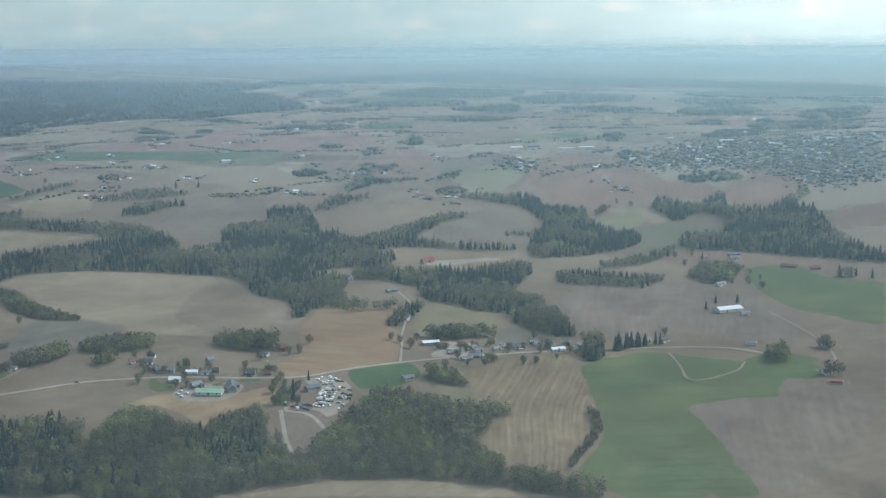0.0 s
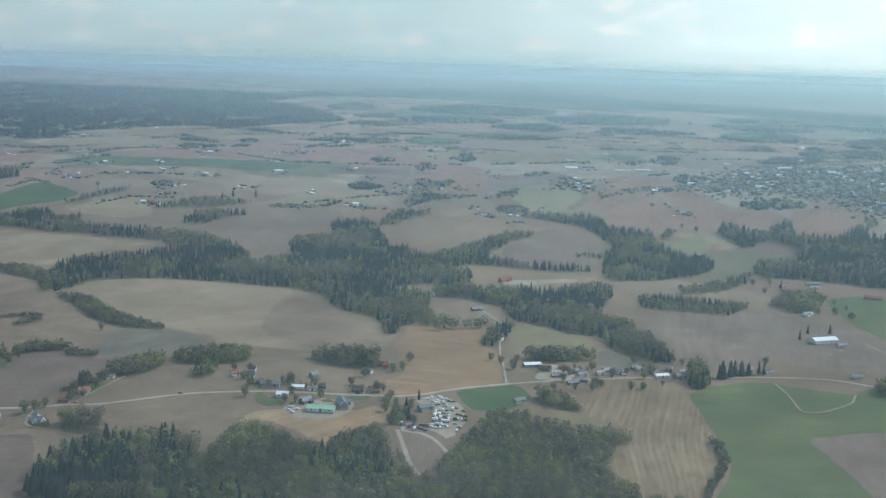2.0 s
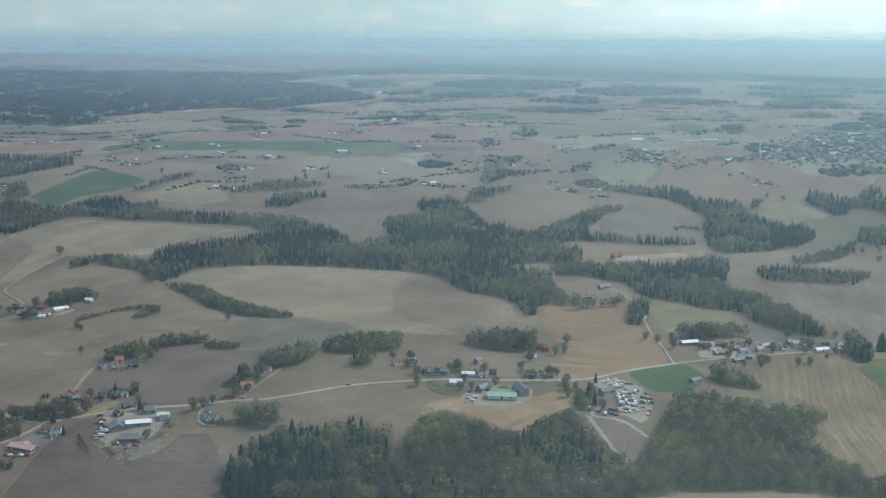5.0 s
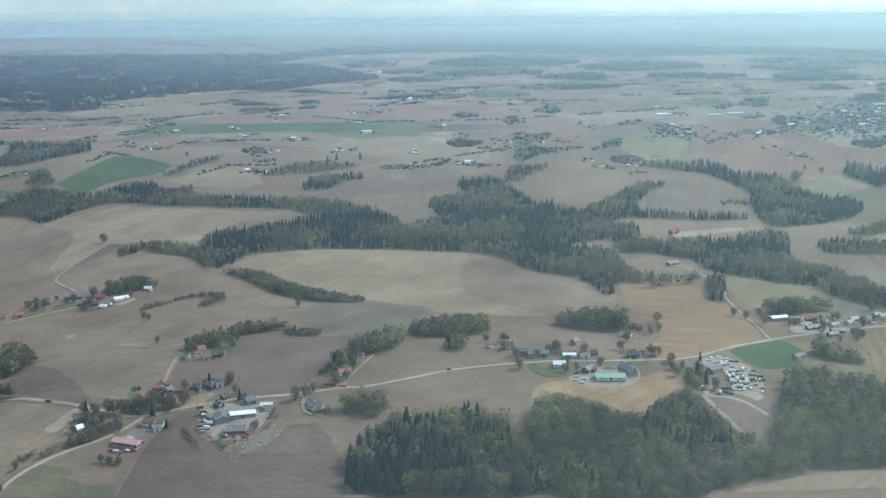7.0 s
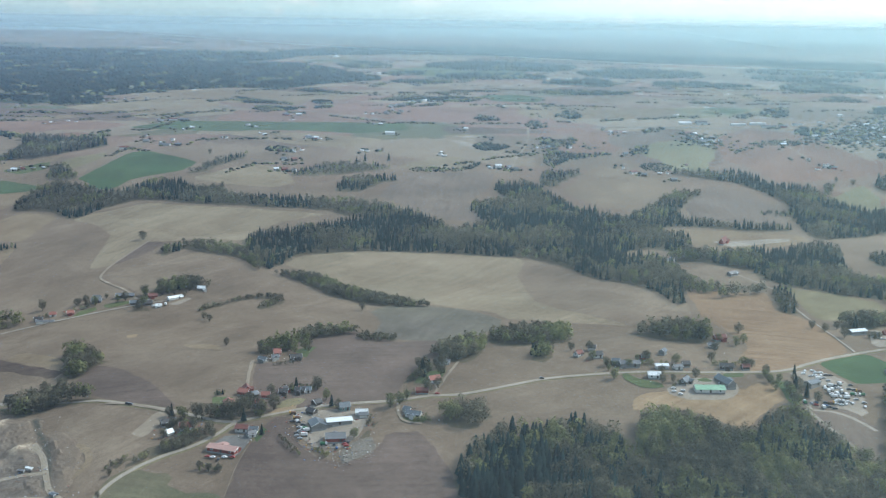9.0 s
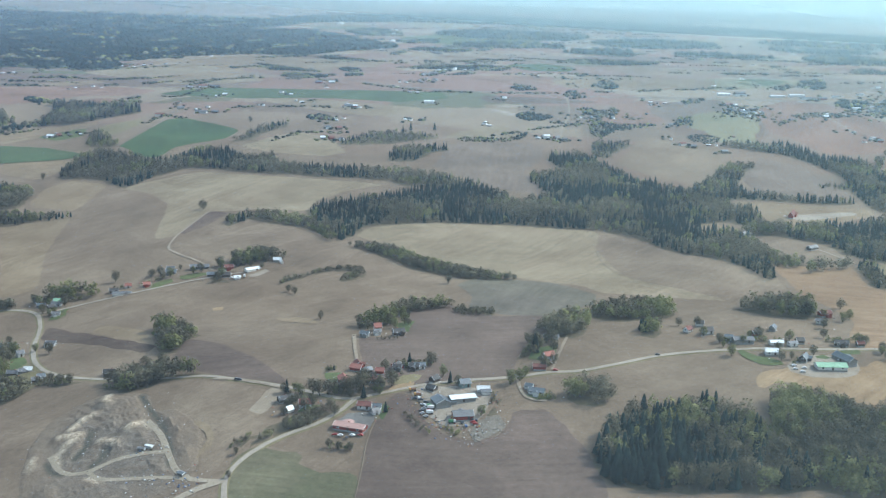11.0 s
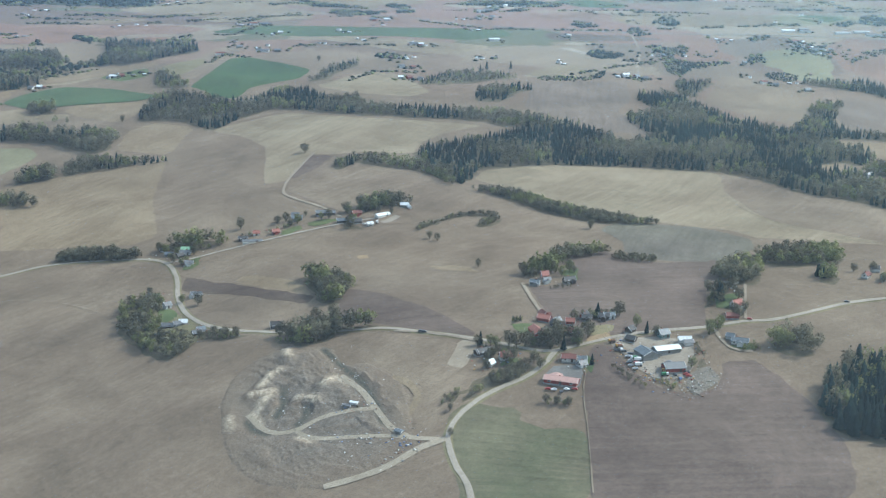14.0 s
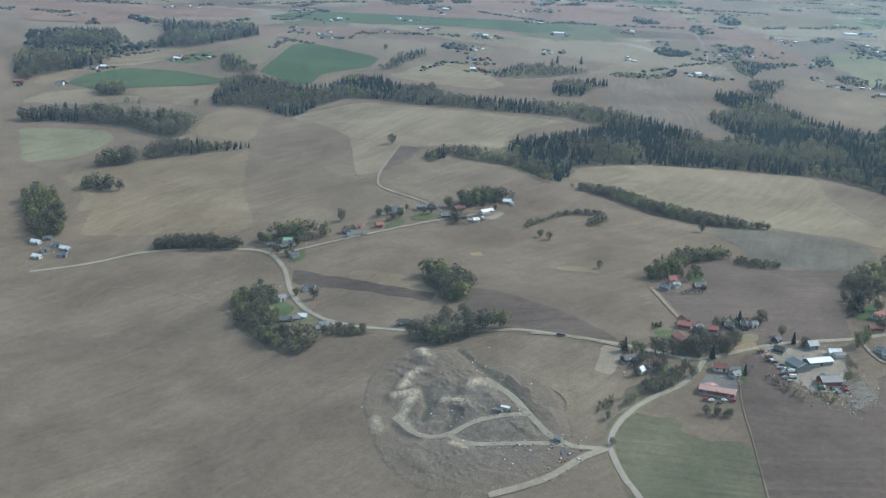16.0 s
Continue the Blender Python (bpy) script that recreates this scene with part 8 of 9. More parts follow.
rubble("scrap_heap", "strewn scrap and white rubbish along the pit track", [(-404.3, 428.3), (-399.3, 428.2), (-394.0, 426.7), (-396.8, 431.8), (-417.6, 427.1), (-412.0, 428.8), (-432.4, 450.6), (-430.5, 452.6), (-437.2, 449.1), (-399.2, 420.0), (-404.3, 413.6), (-428.0, 424.3)], 150, 0.3, 3.4, 4, [M["stone"], M["rust"], M["white_wood"], M["car_blue"], M["grey_wood"]])
rubble("pit_stones", "pale stones and dug-up rubbish strewn over the gravel pit", [tuple(np.mean(PIT, 0) * (1 - s) + np.array(p) * s) for p in PIT for s in (0.25, 0.5, 0.75)], 700, 0.22, 7.0, 14, [M["stone"], M["gravel"], M["white_wood"], M["rust"], M["dark_wood"]])
rubble("rubble_heap", "grey broken concrete heaped beside the yard", [(-290.7, 511.4), (-287.5, 517.7), (-283.5, 514.3), (-285.3, 506.3), (-289.5, 499.9), (-293.5, 503.0), (-280.7, 510.6)], 420, 0.17, 4.0, 6, [M["stone"], M["gravel"], M["grey_wood"], M["stone"], M["white_wood"], M["bark"]])
rubble("garden_clutter", "woodpiles, pallets and garden furniture strewn round the houses", BUILT, 11 * len(BUILT), 0.26, 5.0, 18, [M["white_wood"], M["dark_wood"], M["grey_wood"], M["dark_wood"], M["red_wood"], M["stone"]])
rubble("yard_clutter", "pallets and machine parts lying in the farmyard", [(-330.6, 525.5), (-325.7, 518.6), (-318.1, 510.7), (-312.6, 507.6), (-307.3, 504.7), (-295.7, 511.8), (-292.9, 534.3), (-290.7, 499.4), (-329.2, 533.2), (-382.0, 493.0), (-372.2, 501.9), (-303.3, 502.8)], 300, 0.3, 4.4, 8, [M["rust"], M["yellow"], M["red_wood"], M["white_wood"], M["grey_wood"], M["car_blue"], M["dark_wood"]])


# ---- vehicles ----
def car_body(material):
    """A small car: sills, bonnet, boot and a raised cabin with sloping ends."""
    side = [(-1.65, 0.25), (1.65, 0.25), (1.7, 0.6), (1.55, 0.78), (0.85, 0.85), (0.35, 1.28), (-0.9, 1.3), (-1.4, 0.9), (-1.7, 0.82)]
    n = len(side)
    v = [(x, y * (0.66 if z > 1 else 0.76), z) for y in (-1, 1) for x, z in side]
    f = [tuple(range(n))[::-1], tuple(range(n, 2 * n))] + [(i, (i + 1) % n, n + (i + 1) % n, n + i) for i in range(n)]
    return linked("body", v, f, [material])


def car_glass():
    v, f = [], []
    for y in (-0.735, 0.735):
        n = len(v)
        q = [(-1.15, 0.93), (0.68, 0.93), (0.3, 1.22), (-0.82, 1.24)]
        s = 1 if y > 0 else -1
        v += [(x, y - s * (0.0 if z < 1 else 0.05), z) for x, z in q] + [(x, y - s * (0.10 if z < 1 else 0.14), z) for x, z in q]
        f += [tuple(n + i for i in c) for c in ((0, 1, 2, 3), (7, 6, 5, 4), (0, 1, 5, 4), (1, 2, 6, 5), (2, 3, 7, 6), (3, 0, 4, 7))]
    return linked("window", v, f, [M["pane"]])


def wheel_mesh(radius, width):
    v = [(radius * math.cos(k * 0.628), y, radius * math.sin(k * 0.628)) for y in (-width / 2, width / 2) for k in range(10)]
    f = [tuple(range(10)), tuple(range(19, 9, -1))] + [(k, (k + 1) % 10, 10 + (k + 1) % 10, 10 + k) for k in range(10)]
    return linked("wheel", v, f, [M["tyre"]])


CAR_BODIES = {k: car_body(M[k]) for k in ("car_white", "car_silver", "car_dark", "car_red", "car_blue")}
CAR_GLASS, CAR_WHEEL, BIG_WHEEL = car_glass(), wheel_mesh(0.3, 0.2), wheel_mesh(0.5, 0.3)
CAR_LABELS = {"car_white": "white parked car, dusty", "car_silver": "silver grey parked car", "car_dark": "dark car with black windows", "car_red": "small red parked car", "car_blue": "dark blue parked car"}
BOX = {"car_white": box_mesh("load_box", (2.9, 1.7, 1.7), M["trim"], 0.05), "green_paint": box_mesh("load_box", (2.9, 1.7, 1.4), M["green_paint"], 0.05), "rust": box_mesh("load_box", (2.9, 1.7, 1.2), M["rust"], 0.05)}
CAB = {"car_white": box_mesh("cab", (1.2, 1.6, 1.5), M["car_white"], 0.12), "green_paint": box_mesh("cab", (1.2, 1.6, 1.5), M["car_white"], 0.12), "rust": box_mesh("cab", (1.2, 1.6, 1.5), M["yellow"], 0.12)}
CHASSIS = box_mesh("chassis", (4.4, 1.3, 0.35), M["tyre"], 0.03)
CAB_GLASS = box_mesh("windscreen", (0.12, 1.35, 0.6), M["pane"])


def resting(x, y):
    """Height of the paved ground at a spot."""
    return float(ground_z(x, y)) + 0.46


def car(x, y, turn, kind):
    ob = tagged(new("car"), CAR_LABELS[kind], "car", "parked cars")
    ob.matrix_basis = pose(x, y, resting(x, y), 0, 0, turn) @ Matrix.Scale(0.78, 4)
    part("body", CAR_BODIES[kind], ob)
    part("window", CAR_GLASS, ob)
    for wx in (-1.05, 1.08):
        for wy in (-0.72, 0.72):
            part("wheel", CAR_WHEEL, ob, m=pose(wx, wy, 0.3))


def truck(x, y, turn, kind):
    label = {"car_white": "white box truck parked on gravel", "green_paint": "truck with a green load box", "rust": "yellow truck with a rusty tipper"}[kind]
    ob = tagged(new("truck"), label, "truck", "parked trucks")
    ob.matrix_basis = pose(x, y, resting(x, y), 0, 0, turn) @ Matrix.Scale(0.78, 4)
    part("chassis", CHASSIS, ob, m=pose(0, 0, 0.45))
    cab = part("cab", CAB[kind], ob, m=pose(1.6, 0, 0.8))
    part("windscreen", CAB_GLASS, cab, m=pose(0.58, 0, 0.75))
    part("load_box", BOX[kind], ob, m=pose(-0.6, 0, 0.82))
    for wx in (-1.5, 1.4):
        for wy in (-0.75, 0.75):
            part("wheel", BIG_WHEEL, ob, m=pose(wx, wy, 0.5))


def park(kind, spots, lift=0):
    for i, (x, y) in enumerate(spots):
        rng = random.Random(x * 13 + y * 7)
        turn = rng.choice((20, 110, 200)) + rng.uniform(-12, 12)
        if kind not in ("w", "m"):
            car(x, y, 15, kind)
        elif rng.random() < (0.16 if kind == "w" else 0.22):
            truck(x, y, turn, rng.choice(("car_white", "rust", "green_paint") if kind == "m" else ("car_white",)))
        else:
            car(x, y, turn, rng.choice(("car_white", "car_white", "car_white", "car_silver", "car_dark") if kind == "w" else ("car_white", "car_silver", "car_dark", "car_dark", "car_dark", "car_red", "car_blue")))


park("w", [(-74.6, 660.0), (-80.9, 657.9), (-82.5, 661.6), (-76.8, 652.6), (-76.0, 656.2), (-73.8, 655.5), (-82.0, 671.1), (-84.3, 672.8), (-78.4, 655.2), (-82.8, 667.1), (-77.9, 661.0), (-79.2, 666.6), (-78.1, 670.2), (-78.8, 649.5), (-81.7, 675.1), (-85.9, 667.7), (-76.9, 666.1), (-79.8, 662.5), (-75.1, 663.5), (-84.1, 663.9), (-79.8, 652.3), (-76.3, 649.4), (-79.6, 673.0), (-71.3, 654.8), (-74.3, 651.9), (-86.8, 670.8)])
park("w", [(-99.5, 684.9), (-86.0, 681.1), (-91.2, 691.6), (-95.4, 682.9), (-88.8, 683.6), (-93.4, 685.8), (-93.7, 690.2), (-99.2, 689.6), (-90.4, 687.3), (-91.2, 680.4), (-95.5, 692.8), (-88.2, 689.5)])
park("m", [(-79.7, 678.4), (-71.8, 666.5), (-69.5, 673.2), (-74.2, 680.9), (-64.8, 653.6), (-74.5, 674.1), (-67.7, 668.4), (-85.6, 690.6), (-69.9, 660.9), (-65.6, 658.8), (-72.0, 674.6), (-79.6, 682.1)])
park("m", [(-93.9, 642.2), (-79.0, 642.9), (-84.3, 648.3), (-81.6, 643.5), (-88.4, 642.3), (-88.6, 646.3), (-90.7, 643.5), (-83.8, 644.3), (-81.5, 648.3), (-84.3, 640.3)])
park("m", [(-319.4, 517.7), (-322.7, 518.9), (-322.2, 521.9), (-317.6, 516.7), (-329.2, 529.1), (-325.5, 523.4), (-328.5, 526.8), (-317.7, 514.5), (-317.2, 509.1), (-320.7, 515.6), (-332.8, 530.8), (-328.9, 523.3), (-319.8, 511.1), (-321.0, 513.4), (-316.4, 512.2), (-327.1, 525.1)])
park("m", [(-304.3, 510.4), (-299.0, 510.3), (-293.7, 514.8), (-303.5, 508.1), (-295.8, 515.0), (-294.6, 512.4), (-296.4, 508.0), (-293.1, 511.5), (-302.2, 511.6)])
park("m", [(-342.7, 481.9), (-348.1, 480.0), (-339.3, 483.2), (-350.8, 479.8), (-344.6, 479.4)])
park("w", [(-154.8, 624.4), (-158.7, 626.4), (-154.7, 629.4), (-159.8, 630.5)])
park("w", [(-520.1, 694.9), (-522.9, 690.3), (-527.6, 691.2)])
park("w", [(-63.6, 788.9), (-60.9, 789.8), (-58.1, 790.5), (-55.8, 799.8), (-51.8, 796.6), (-46.9, 797.9), (-48.1, 814.7), (-36.5, 817.7), (-24.2, 820.6), (-14.2, 840.0)])
park("car_dark", [(-427.0, 522.8)], 0.75)
park("car_dark", [(-425.1, 522.3)], 0.75)
park("car_red", [(-273.6, 579.5)], 0.75)
park("car_dark", [(-228.7, 618.0)], 0.75)
park("car_white", [(-138.1, 648.0)], 0.75)


# ---- the far plain ----
def far_field(kind, lift, label, outline):
    tagged(draped("field", outline, M[kind], lift, 22.0, cut=0.12), label, "field", kind="structure")


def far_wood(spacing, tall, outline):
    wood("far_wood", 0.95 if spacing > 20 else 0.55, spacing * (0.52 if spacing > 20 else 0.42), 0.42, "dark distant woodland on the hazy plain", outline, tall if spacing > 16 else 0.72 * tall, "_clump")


far_field("plough_dark", 0.320, "dark ploughed far field", [(-589, 1361), (-502, 1391), (-449, 1397), (-487, 1367), (-567, 1327)])
far_field("plough_red", 0.328, "reddish bare far field", [(-447, 1296), (-436, 1372), (-418, 1395), (-384, 1403), (-367, 1339), (-397, 1300)])
far_field("plough_grey", 0.336, "grey-brown far field on the plain", [(-428, 1385), (-388, 1428), (-334, 1475), (-294, 1452), (-341, 1392), (-363, 1354)])
far_field("stubble_green", 0.344, "pale green far pasture", [(-344, 1336), (-346, 1403), (-313, 1426), (-279, 1431), (-266, 1357), (-283, 1310)])
far_field("plough_red", 0.352, "reddish bare far field", [(-254, 1353), (-280, 1435), (-275, 1477), (-245, 1483), (-200, 1447), (-171, 1401), (-178, 1346)])
far_field("stubble_pale", 0.360, "pale stubble strip on the far plain", [(-571, 1314), (-542, 1338), (-510, 1339), (-529, 1318), (-552, 1303)])
far_field("gravel", 0.368, "pale sandy scar on the far plain", [(-555, 1296), (-539, 1302), (-516, 1287), (-518, 1276), (-540, 1286)])
far_field("gravel", 0.376, "pale sandy scar on the far plain", [(-558, 1313), (-543, 1328), (-518, 1339), (-531, 1321)])
far_field("stubble_soft", 0.384, "tan stubble field on the far plain", [(-1186, 1690), (-1073, 1728), (-969, 1677), (-819, 1618), (-802, 1551), (-855, 1527), (-829, 1461), (-928, 1489), (-1098, 1597)])
far_field("stubble_pale", 0.392, "pale stubble strip on the far plain", [(-1220, 1466), (-1204, 1569), (-1150, 1615), (-1046, 1551), (-1018, 1469), (-1143, 1436)])
far_field("plough_red", 0.400, "reddish bare far field", [(-947, 1408), (-834, 1411), (-714, 1402), (-654, 1405), (-673, 1357), (-783, 1348), (-904, 1377)])
far_field("stubble_soft", 0.408, "tan stubble field on the far plain", [(-550, 1490), (-506, 1518), (-416, 1554), (-346, 1558), (-351, 1516), (-440, 1470), (-509, 1448)])
far_field("plough_warm", 0.416, "brown harrowed far field", [(-532, 1672), (-469, 1750), (-363, 1749), (-360, 1613), (-443, 1577)])
far_field("plough_red", 0.424, "reddish bare far field", [(-647, 1449), (-592, 1488), (-531, 1501), (-530, 1455), (-590, 1442)])
far_field("stubble_pale", 0.432, "pale stubble strip on the far plain", [(-1293, 2763), (-1257, 2902), (-1092, 2830), (-1038, 2660), (-1147, 2588)])
far_field("stubble_pale", 0.440, "pale stubble strip on the far plain", [(-1421, 2628), (-1469, 2806), (-1341, 2735), (-1274, 2546)])
far_field("plough_warm", 0.448, "brown harrowed far field", [(-819, 1777), (-755, 1848), (-671, 1849), (-657, 1784), (-745, 1724)])
far_field("stubble_soft", 0.456, "tan stubble field on the far plain", [(-749, 2155), (-660, 2239), (-553, 2114), (-564, 2014), (-642, 1979)])
far_field("stubble_soft", 0.464, "tan stubble field on the far plain", [(-421, 1878), (-340, 1936), (-240, 1865), (-203, 1734), (-258, 1734), (-346, 1747)])
far_field("stubble_pale", 0.472, "pale stubble strip on the far plain", [(-625, 2447), (-591, 2629), (-463, 2568), (-380, 2396), (-476, 2351)])
far_field("plough_red", 0.480, "reddish bare far field", [(-254, 1857), (-221, 1953), (-129, 1917), (-124, 1824), (-182, 1802)])
far_field("plough_warm", 0.488, "brown harrowed far field", [(-261, 2220), (-180, 2197), (-114, 2141), (-122, 2050), (-205, 2106)])
far_field("stubble_pale", 0.496, "pale stubble strip on the far plain", [(-1971, 2343), (-1860, 2360), (-1703, 2340), (-1672, 2266), (-1811, 2269)])
far_field("stubble_soft", 0.504, "tan stubble field on the far plain", [(-1591, 2123), (-1539, 2132), (-1446, 2080), (-1398, 2011), (-1486, 2045)])
far_field("stubble_pale", 0.512, "pale stubble strip on the far plain", [(-1686, 2484), (-1617, 2528), (-1530, 2478), (-1540, 2405)])
far_field("green_mid", 0.520, "green winter crop on the far plain", [(-653, 1653), (-611, 1699), (-552, 1657), (-536, 1575), (-594, 1566)])
far_field("green_mid", 0.528, "green winter crop on the far plain", [(-331, 1560), (-313, 1614), (-263, 1606), (-271, 1565), (-303, 1549)])
far_field("plough_red", 0.536, "reddish bare far field", [(-1309, 1272), (-1212, 1277), (-1156, 1303), (-1054, 1331), (-977, 1293), (-987, 1258), (-1050, 1238), (-1059, 1194), (-1092, 1155), (-1172, 1103)])
far_field("stubble_soft", 0.544, "tan stubble field on the far plain", [(-1194, 1310), (-1146, 1387), (-1103, 1372), (-1140, 1314)])
far_field("stubble_pale", 0.552, "pale stubble strip on the far plain", [(-1047, 1382), (-1015, 1450), (-938, 1458), (-874, 1373), (-940, 1336), (-1002, 1352)])
far_field("plough_red", 0.560, "reddish bare far field", [(-1033, 1211), (-1011, 1235), (-986, 1231), (-979, 1207), (-1019, 1201)])
far_field("stubble_soft", 0.568, "tan stubble field on the far plain", [(-1024, 1008), (-994, 1065), (-944, 1114), (-930, 1108), (-960, 1054), (-991, 1022)])
far_field("green_mid", 0.576, "green winter crop on the far plain", [(-1002, 941), (-1001, 973), (-979, 1006), (-920, 1003), (-852, 979), (-867, 960), (-928, 942), (-961, 927)])
far_field("stubble_olive", 0.584, "olive far grassland", [(-916, 1069), (-919, 1106), (-895, 1134), (-880, 1115), (-878, 1059), (-894, 1049)])
far_wood(26, 6, [(-1372, 1514), (-1295, 1586), (-1229, 1661), (-1202, 1708), (-1090, 1750), (-994, 1709), (-991, 1816), (-953, 1862), (-920, 1936), (-1034, 2067), (-1196, 2253), (-1377, 2377), (-1401, 2325), (-1511, 2388), (-1694, 2410), (-1842, 2409), (-2010, 2462), (-2096, 2337), (-2265, 2313)])
far_wood(26, 6, [(-1448, 1443), (-1356, 1496), (-1210, 1509), (-1183, 1520), (-1348, 1722), (-1627, 2043), (-1962, 2181), (-2191, 2202)])
far_wood(12, 4, [(-995, 1559), (-996, 1584), (-867, 1503), (-839, 1469), (-897, 1489), (-941, 1504)])
far_wood(12, 3, [(-1052, 1657), (-1022, 1646), (-1003, 1620), (-1025, 1628)])
far_wood(12, 3, [(-982, 1708), (-941, 1714), (-847, 1658), (-851, 1635), (-931, 1671)])
far_wood(12, 4, [(-845, 1520), (-845, 1555), (-789, 1487), (-804, 1470)])
far_wood(14, 4, [(-752, 1528), (-755, 1613), (-678, 1615), (-609, 1581), (-630, 1536), (-707, 1539)])
far_wood(12, 3, [(-675, 1450), (-661, 1483), (-650, 1509), (-634, 1486), (-654, 1459)])
far_wood(12, 4, [(-577, 1431), (-567, 1447), (-541, 1434), (-533, 1420), (-547, 1407), (-560, 1409)])
far_wood(12, 6, [(-481, 1463), (-484, 1484), (-473, 1504), (-458, 1493), (-448, 1475), (-461, 1464)])
far_wood(16, 4, [(-612, 1726), (-598, 1805), (-549, 1833), (-493, 1827), (-472, 1831), (-463, 1778), (-498, 1733), (-568, 1725)])
far_wood(14, 3, [(-731, 1728), (-657, 1765), (-640, 1738), (-687, 1712)])
far_wood(16, 3, [(-580, 1889), (-576, 2005), (-517, 1999), (-541, 1915)])
far_wood(22, 5, [(-1049, 2363), (-1047, 2592), (-887, 2581), (-740, 2518), (-723, 2304), (-797, 2279), (-916, 2267)])
far_wood(30, 6, [(-1625, 2607), (-1610, 2916), (-1568, 3112), (-1454, 3414), (-1150, 3349), (-864, 3255), (-578, 3010), (-664, 2845), (-865, 2857), (-1107, 2893), (-1313, 2826), (-1454, 2678)])
far_wood(22, 5, [(-700, 2252), (-650, 2481), (-451, 2413), (-479, 2202), (-596, 2140)])
far_wood(18, 4, [(-1252, 2370), (-1210, 2491), (-1080, 2345), (-1089, 2204)])
far_wood(18, 4, [(-909, 1891), (-879, 1966), (-780, 1931), (-801, 1854)])
far_wood(18, 4, [(-1018, 2111), (-957, 2180), (-912, 2081), (-960, 2039)])
far_wood(16, 4, [(-208, 1812), (-191, 1903), (-151, 1839), (-142, 1787), (-183, 1777)])
far_wood(18, 5, [(-100, 1735), (-121, 1919), (-72, 1794), (-47, 1819), (36, 1856), (63, 1654), (-12, 1703), (-67, 1701)])
far_wood(20, 5, [(-99, 2017), (-10, 2206), (29, 1908), (-42, 1877)])
far_wood(18, 5, [(-298, 2070), (-245, 2195), (-145, 2074), (-180, 1959), (-251, 1966)])
far_wood(14, 4, [(-128, 1596), (-124, 1696), (-54, 1704), (-49, 1611), (-105, 1589)])
far_wood(12, 4, [(-252, 1563), (-243, 1638), (-212, 1581), (-223, 1556)])
far_wood(12, 4, [(-287, 1546), (-258, 1570), (-251, 1555), (-276, 1537)])
far_wood(12, 5, [(-202, 1502), (-202, 1524), (-167, 1530), (-163, 1506), (-187, 1490)])
far_wood(22, 5, [(-511, 2088), (-411, 2123), (-313, 2074), (-367, 1990), (-455, 1993)])
far_wood(22, 5, [(-388, 2348), (-284, 2355), (-160, 2287), (-249, 2211), (-333, 2230)])
far_wood(14, 4, [(-589, 2204), (-558, 2267), (-534, 2203), (-560, 2146)])
far_wood(12, 4, [(-500, 1402), (-500, 1439), (-486, 1428), (-471, 1408), (-484, 1392)])
far_wood(12, 4, [(-465, 1342), (-459, 1364), (-437, 1353), (-433, 1374), (-421, 1370), (-421, 1329), (-443, 1322)])
far_wood(12, 4, [(-519, 1281), (-518, 1301), (-489, 1304), (-485, 1292), (-501, 1273), (-510, 1263)])
far_wood(10, 4, [(-369, 1437), (-365, 1452), (-343, 1471), (-339, 1459), (-352, 1440)])
far_wood(10, 4, [(-352, 1346), (-352, 1369), (-338, 1362), (-335, 1336)])
far_wood(10, 4, [(-719, 1169), (-716, 1188), (-696, 1189), (-676, 1169), (-697, 1167)])
far_wood(10, 5, [(-1104, 1202), (-1076, 1197), (-1056, 1196), (-1048, 1181), (-1084, 1176)])
far_wood(10, 4, [(-1115, 1138), (-1117, 1157), (-1106, 1150), (-1097, 1137), (-1105, 1126)])
far_wood(14, 4, [(-1023, 1189), (-1017, 1197), (-978, 1212), (-981, 1248), (-965, 1243), (-948, 1202), (-945, 1161), (-966, 1162), (-1002, 1173)])
far_wood(14, 5, [(-1149, 1075), (-1094, 1118), (-1059, 1119), (-1043, 1116), (-1030, 1080), (-1019, 1102), (-1008, 1144), (-968, 1165), (-981, 1129), (-1003, 1089), (-1014, 1046), (-1046, 1016), (-1082, 992)])
far_wood(10, 4, [(-891, 1440), (-885, 1465), (-835, 1439), (-803, 1412), (-823, 1391), (-861, 1401)])
far_wood(10, 3, [(-800, 1440), (-801, 1474), (-774, 1454), (-767, 1418), (-786, 1419)])
far_wood(11, 6, [(-106.4, 1441.3), (-95.8, 1453.1), (-67.8, 1468.6), (-38.1, 1463.0), (-27.0, 1456.5), (-53.6, 1437.9), (-88.9, 1429.0)])
far_wood(40, 7, [(-2198.7, 2219.1), (-2042.3, 2436.0), (-1709.7, 2428.6), (-1443.6, 2383.0), (-1454.2, 2678.0), (-1749.4, 2774.3), (-2270.9, 2738.1), (-2574.1, 2550.0)])
far_wood(40, 7, [(-864.9, 2787.2), (-636.5, 2803.7), (-440.4, 2794.4), (-233.7, 2664.6), (-2.4, 2432.8), (-42.8, 2778.8), (-299.6, 3002.5), (-533.3, 3150.8), (-816.3, 3207.7), (-986.4, 3156.9)])
far_wood(30, 7, [(-418.6, 2456.0), (-214.8, 2411.1), (22.2, 2221.9), (6.0, 2361.2), (-246.6, 2564.0), (-397.7, 2586.3)])
far_wood(26, 7, [(-877.9, 2022.6), (-836.7, 2119.0), (-741.9, 2140.4), (-663.1, 2093.3), (-740.9, 2024.5), (-809.1, 1983.4)])
far_wood(26, 7, [(-666.5, 1963.2), (-613.0, 2054.4), (-529.0, 2054.8), (-542.0, 1962.8), (-609.9, 1932.5)])
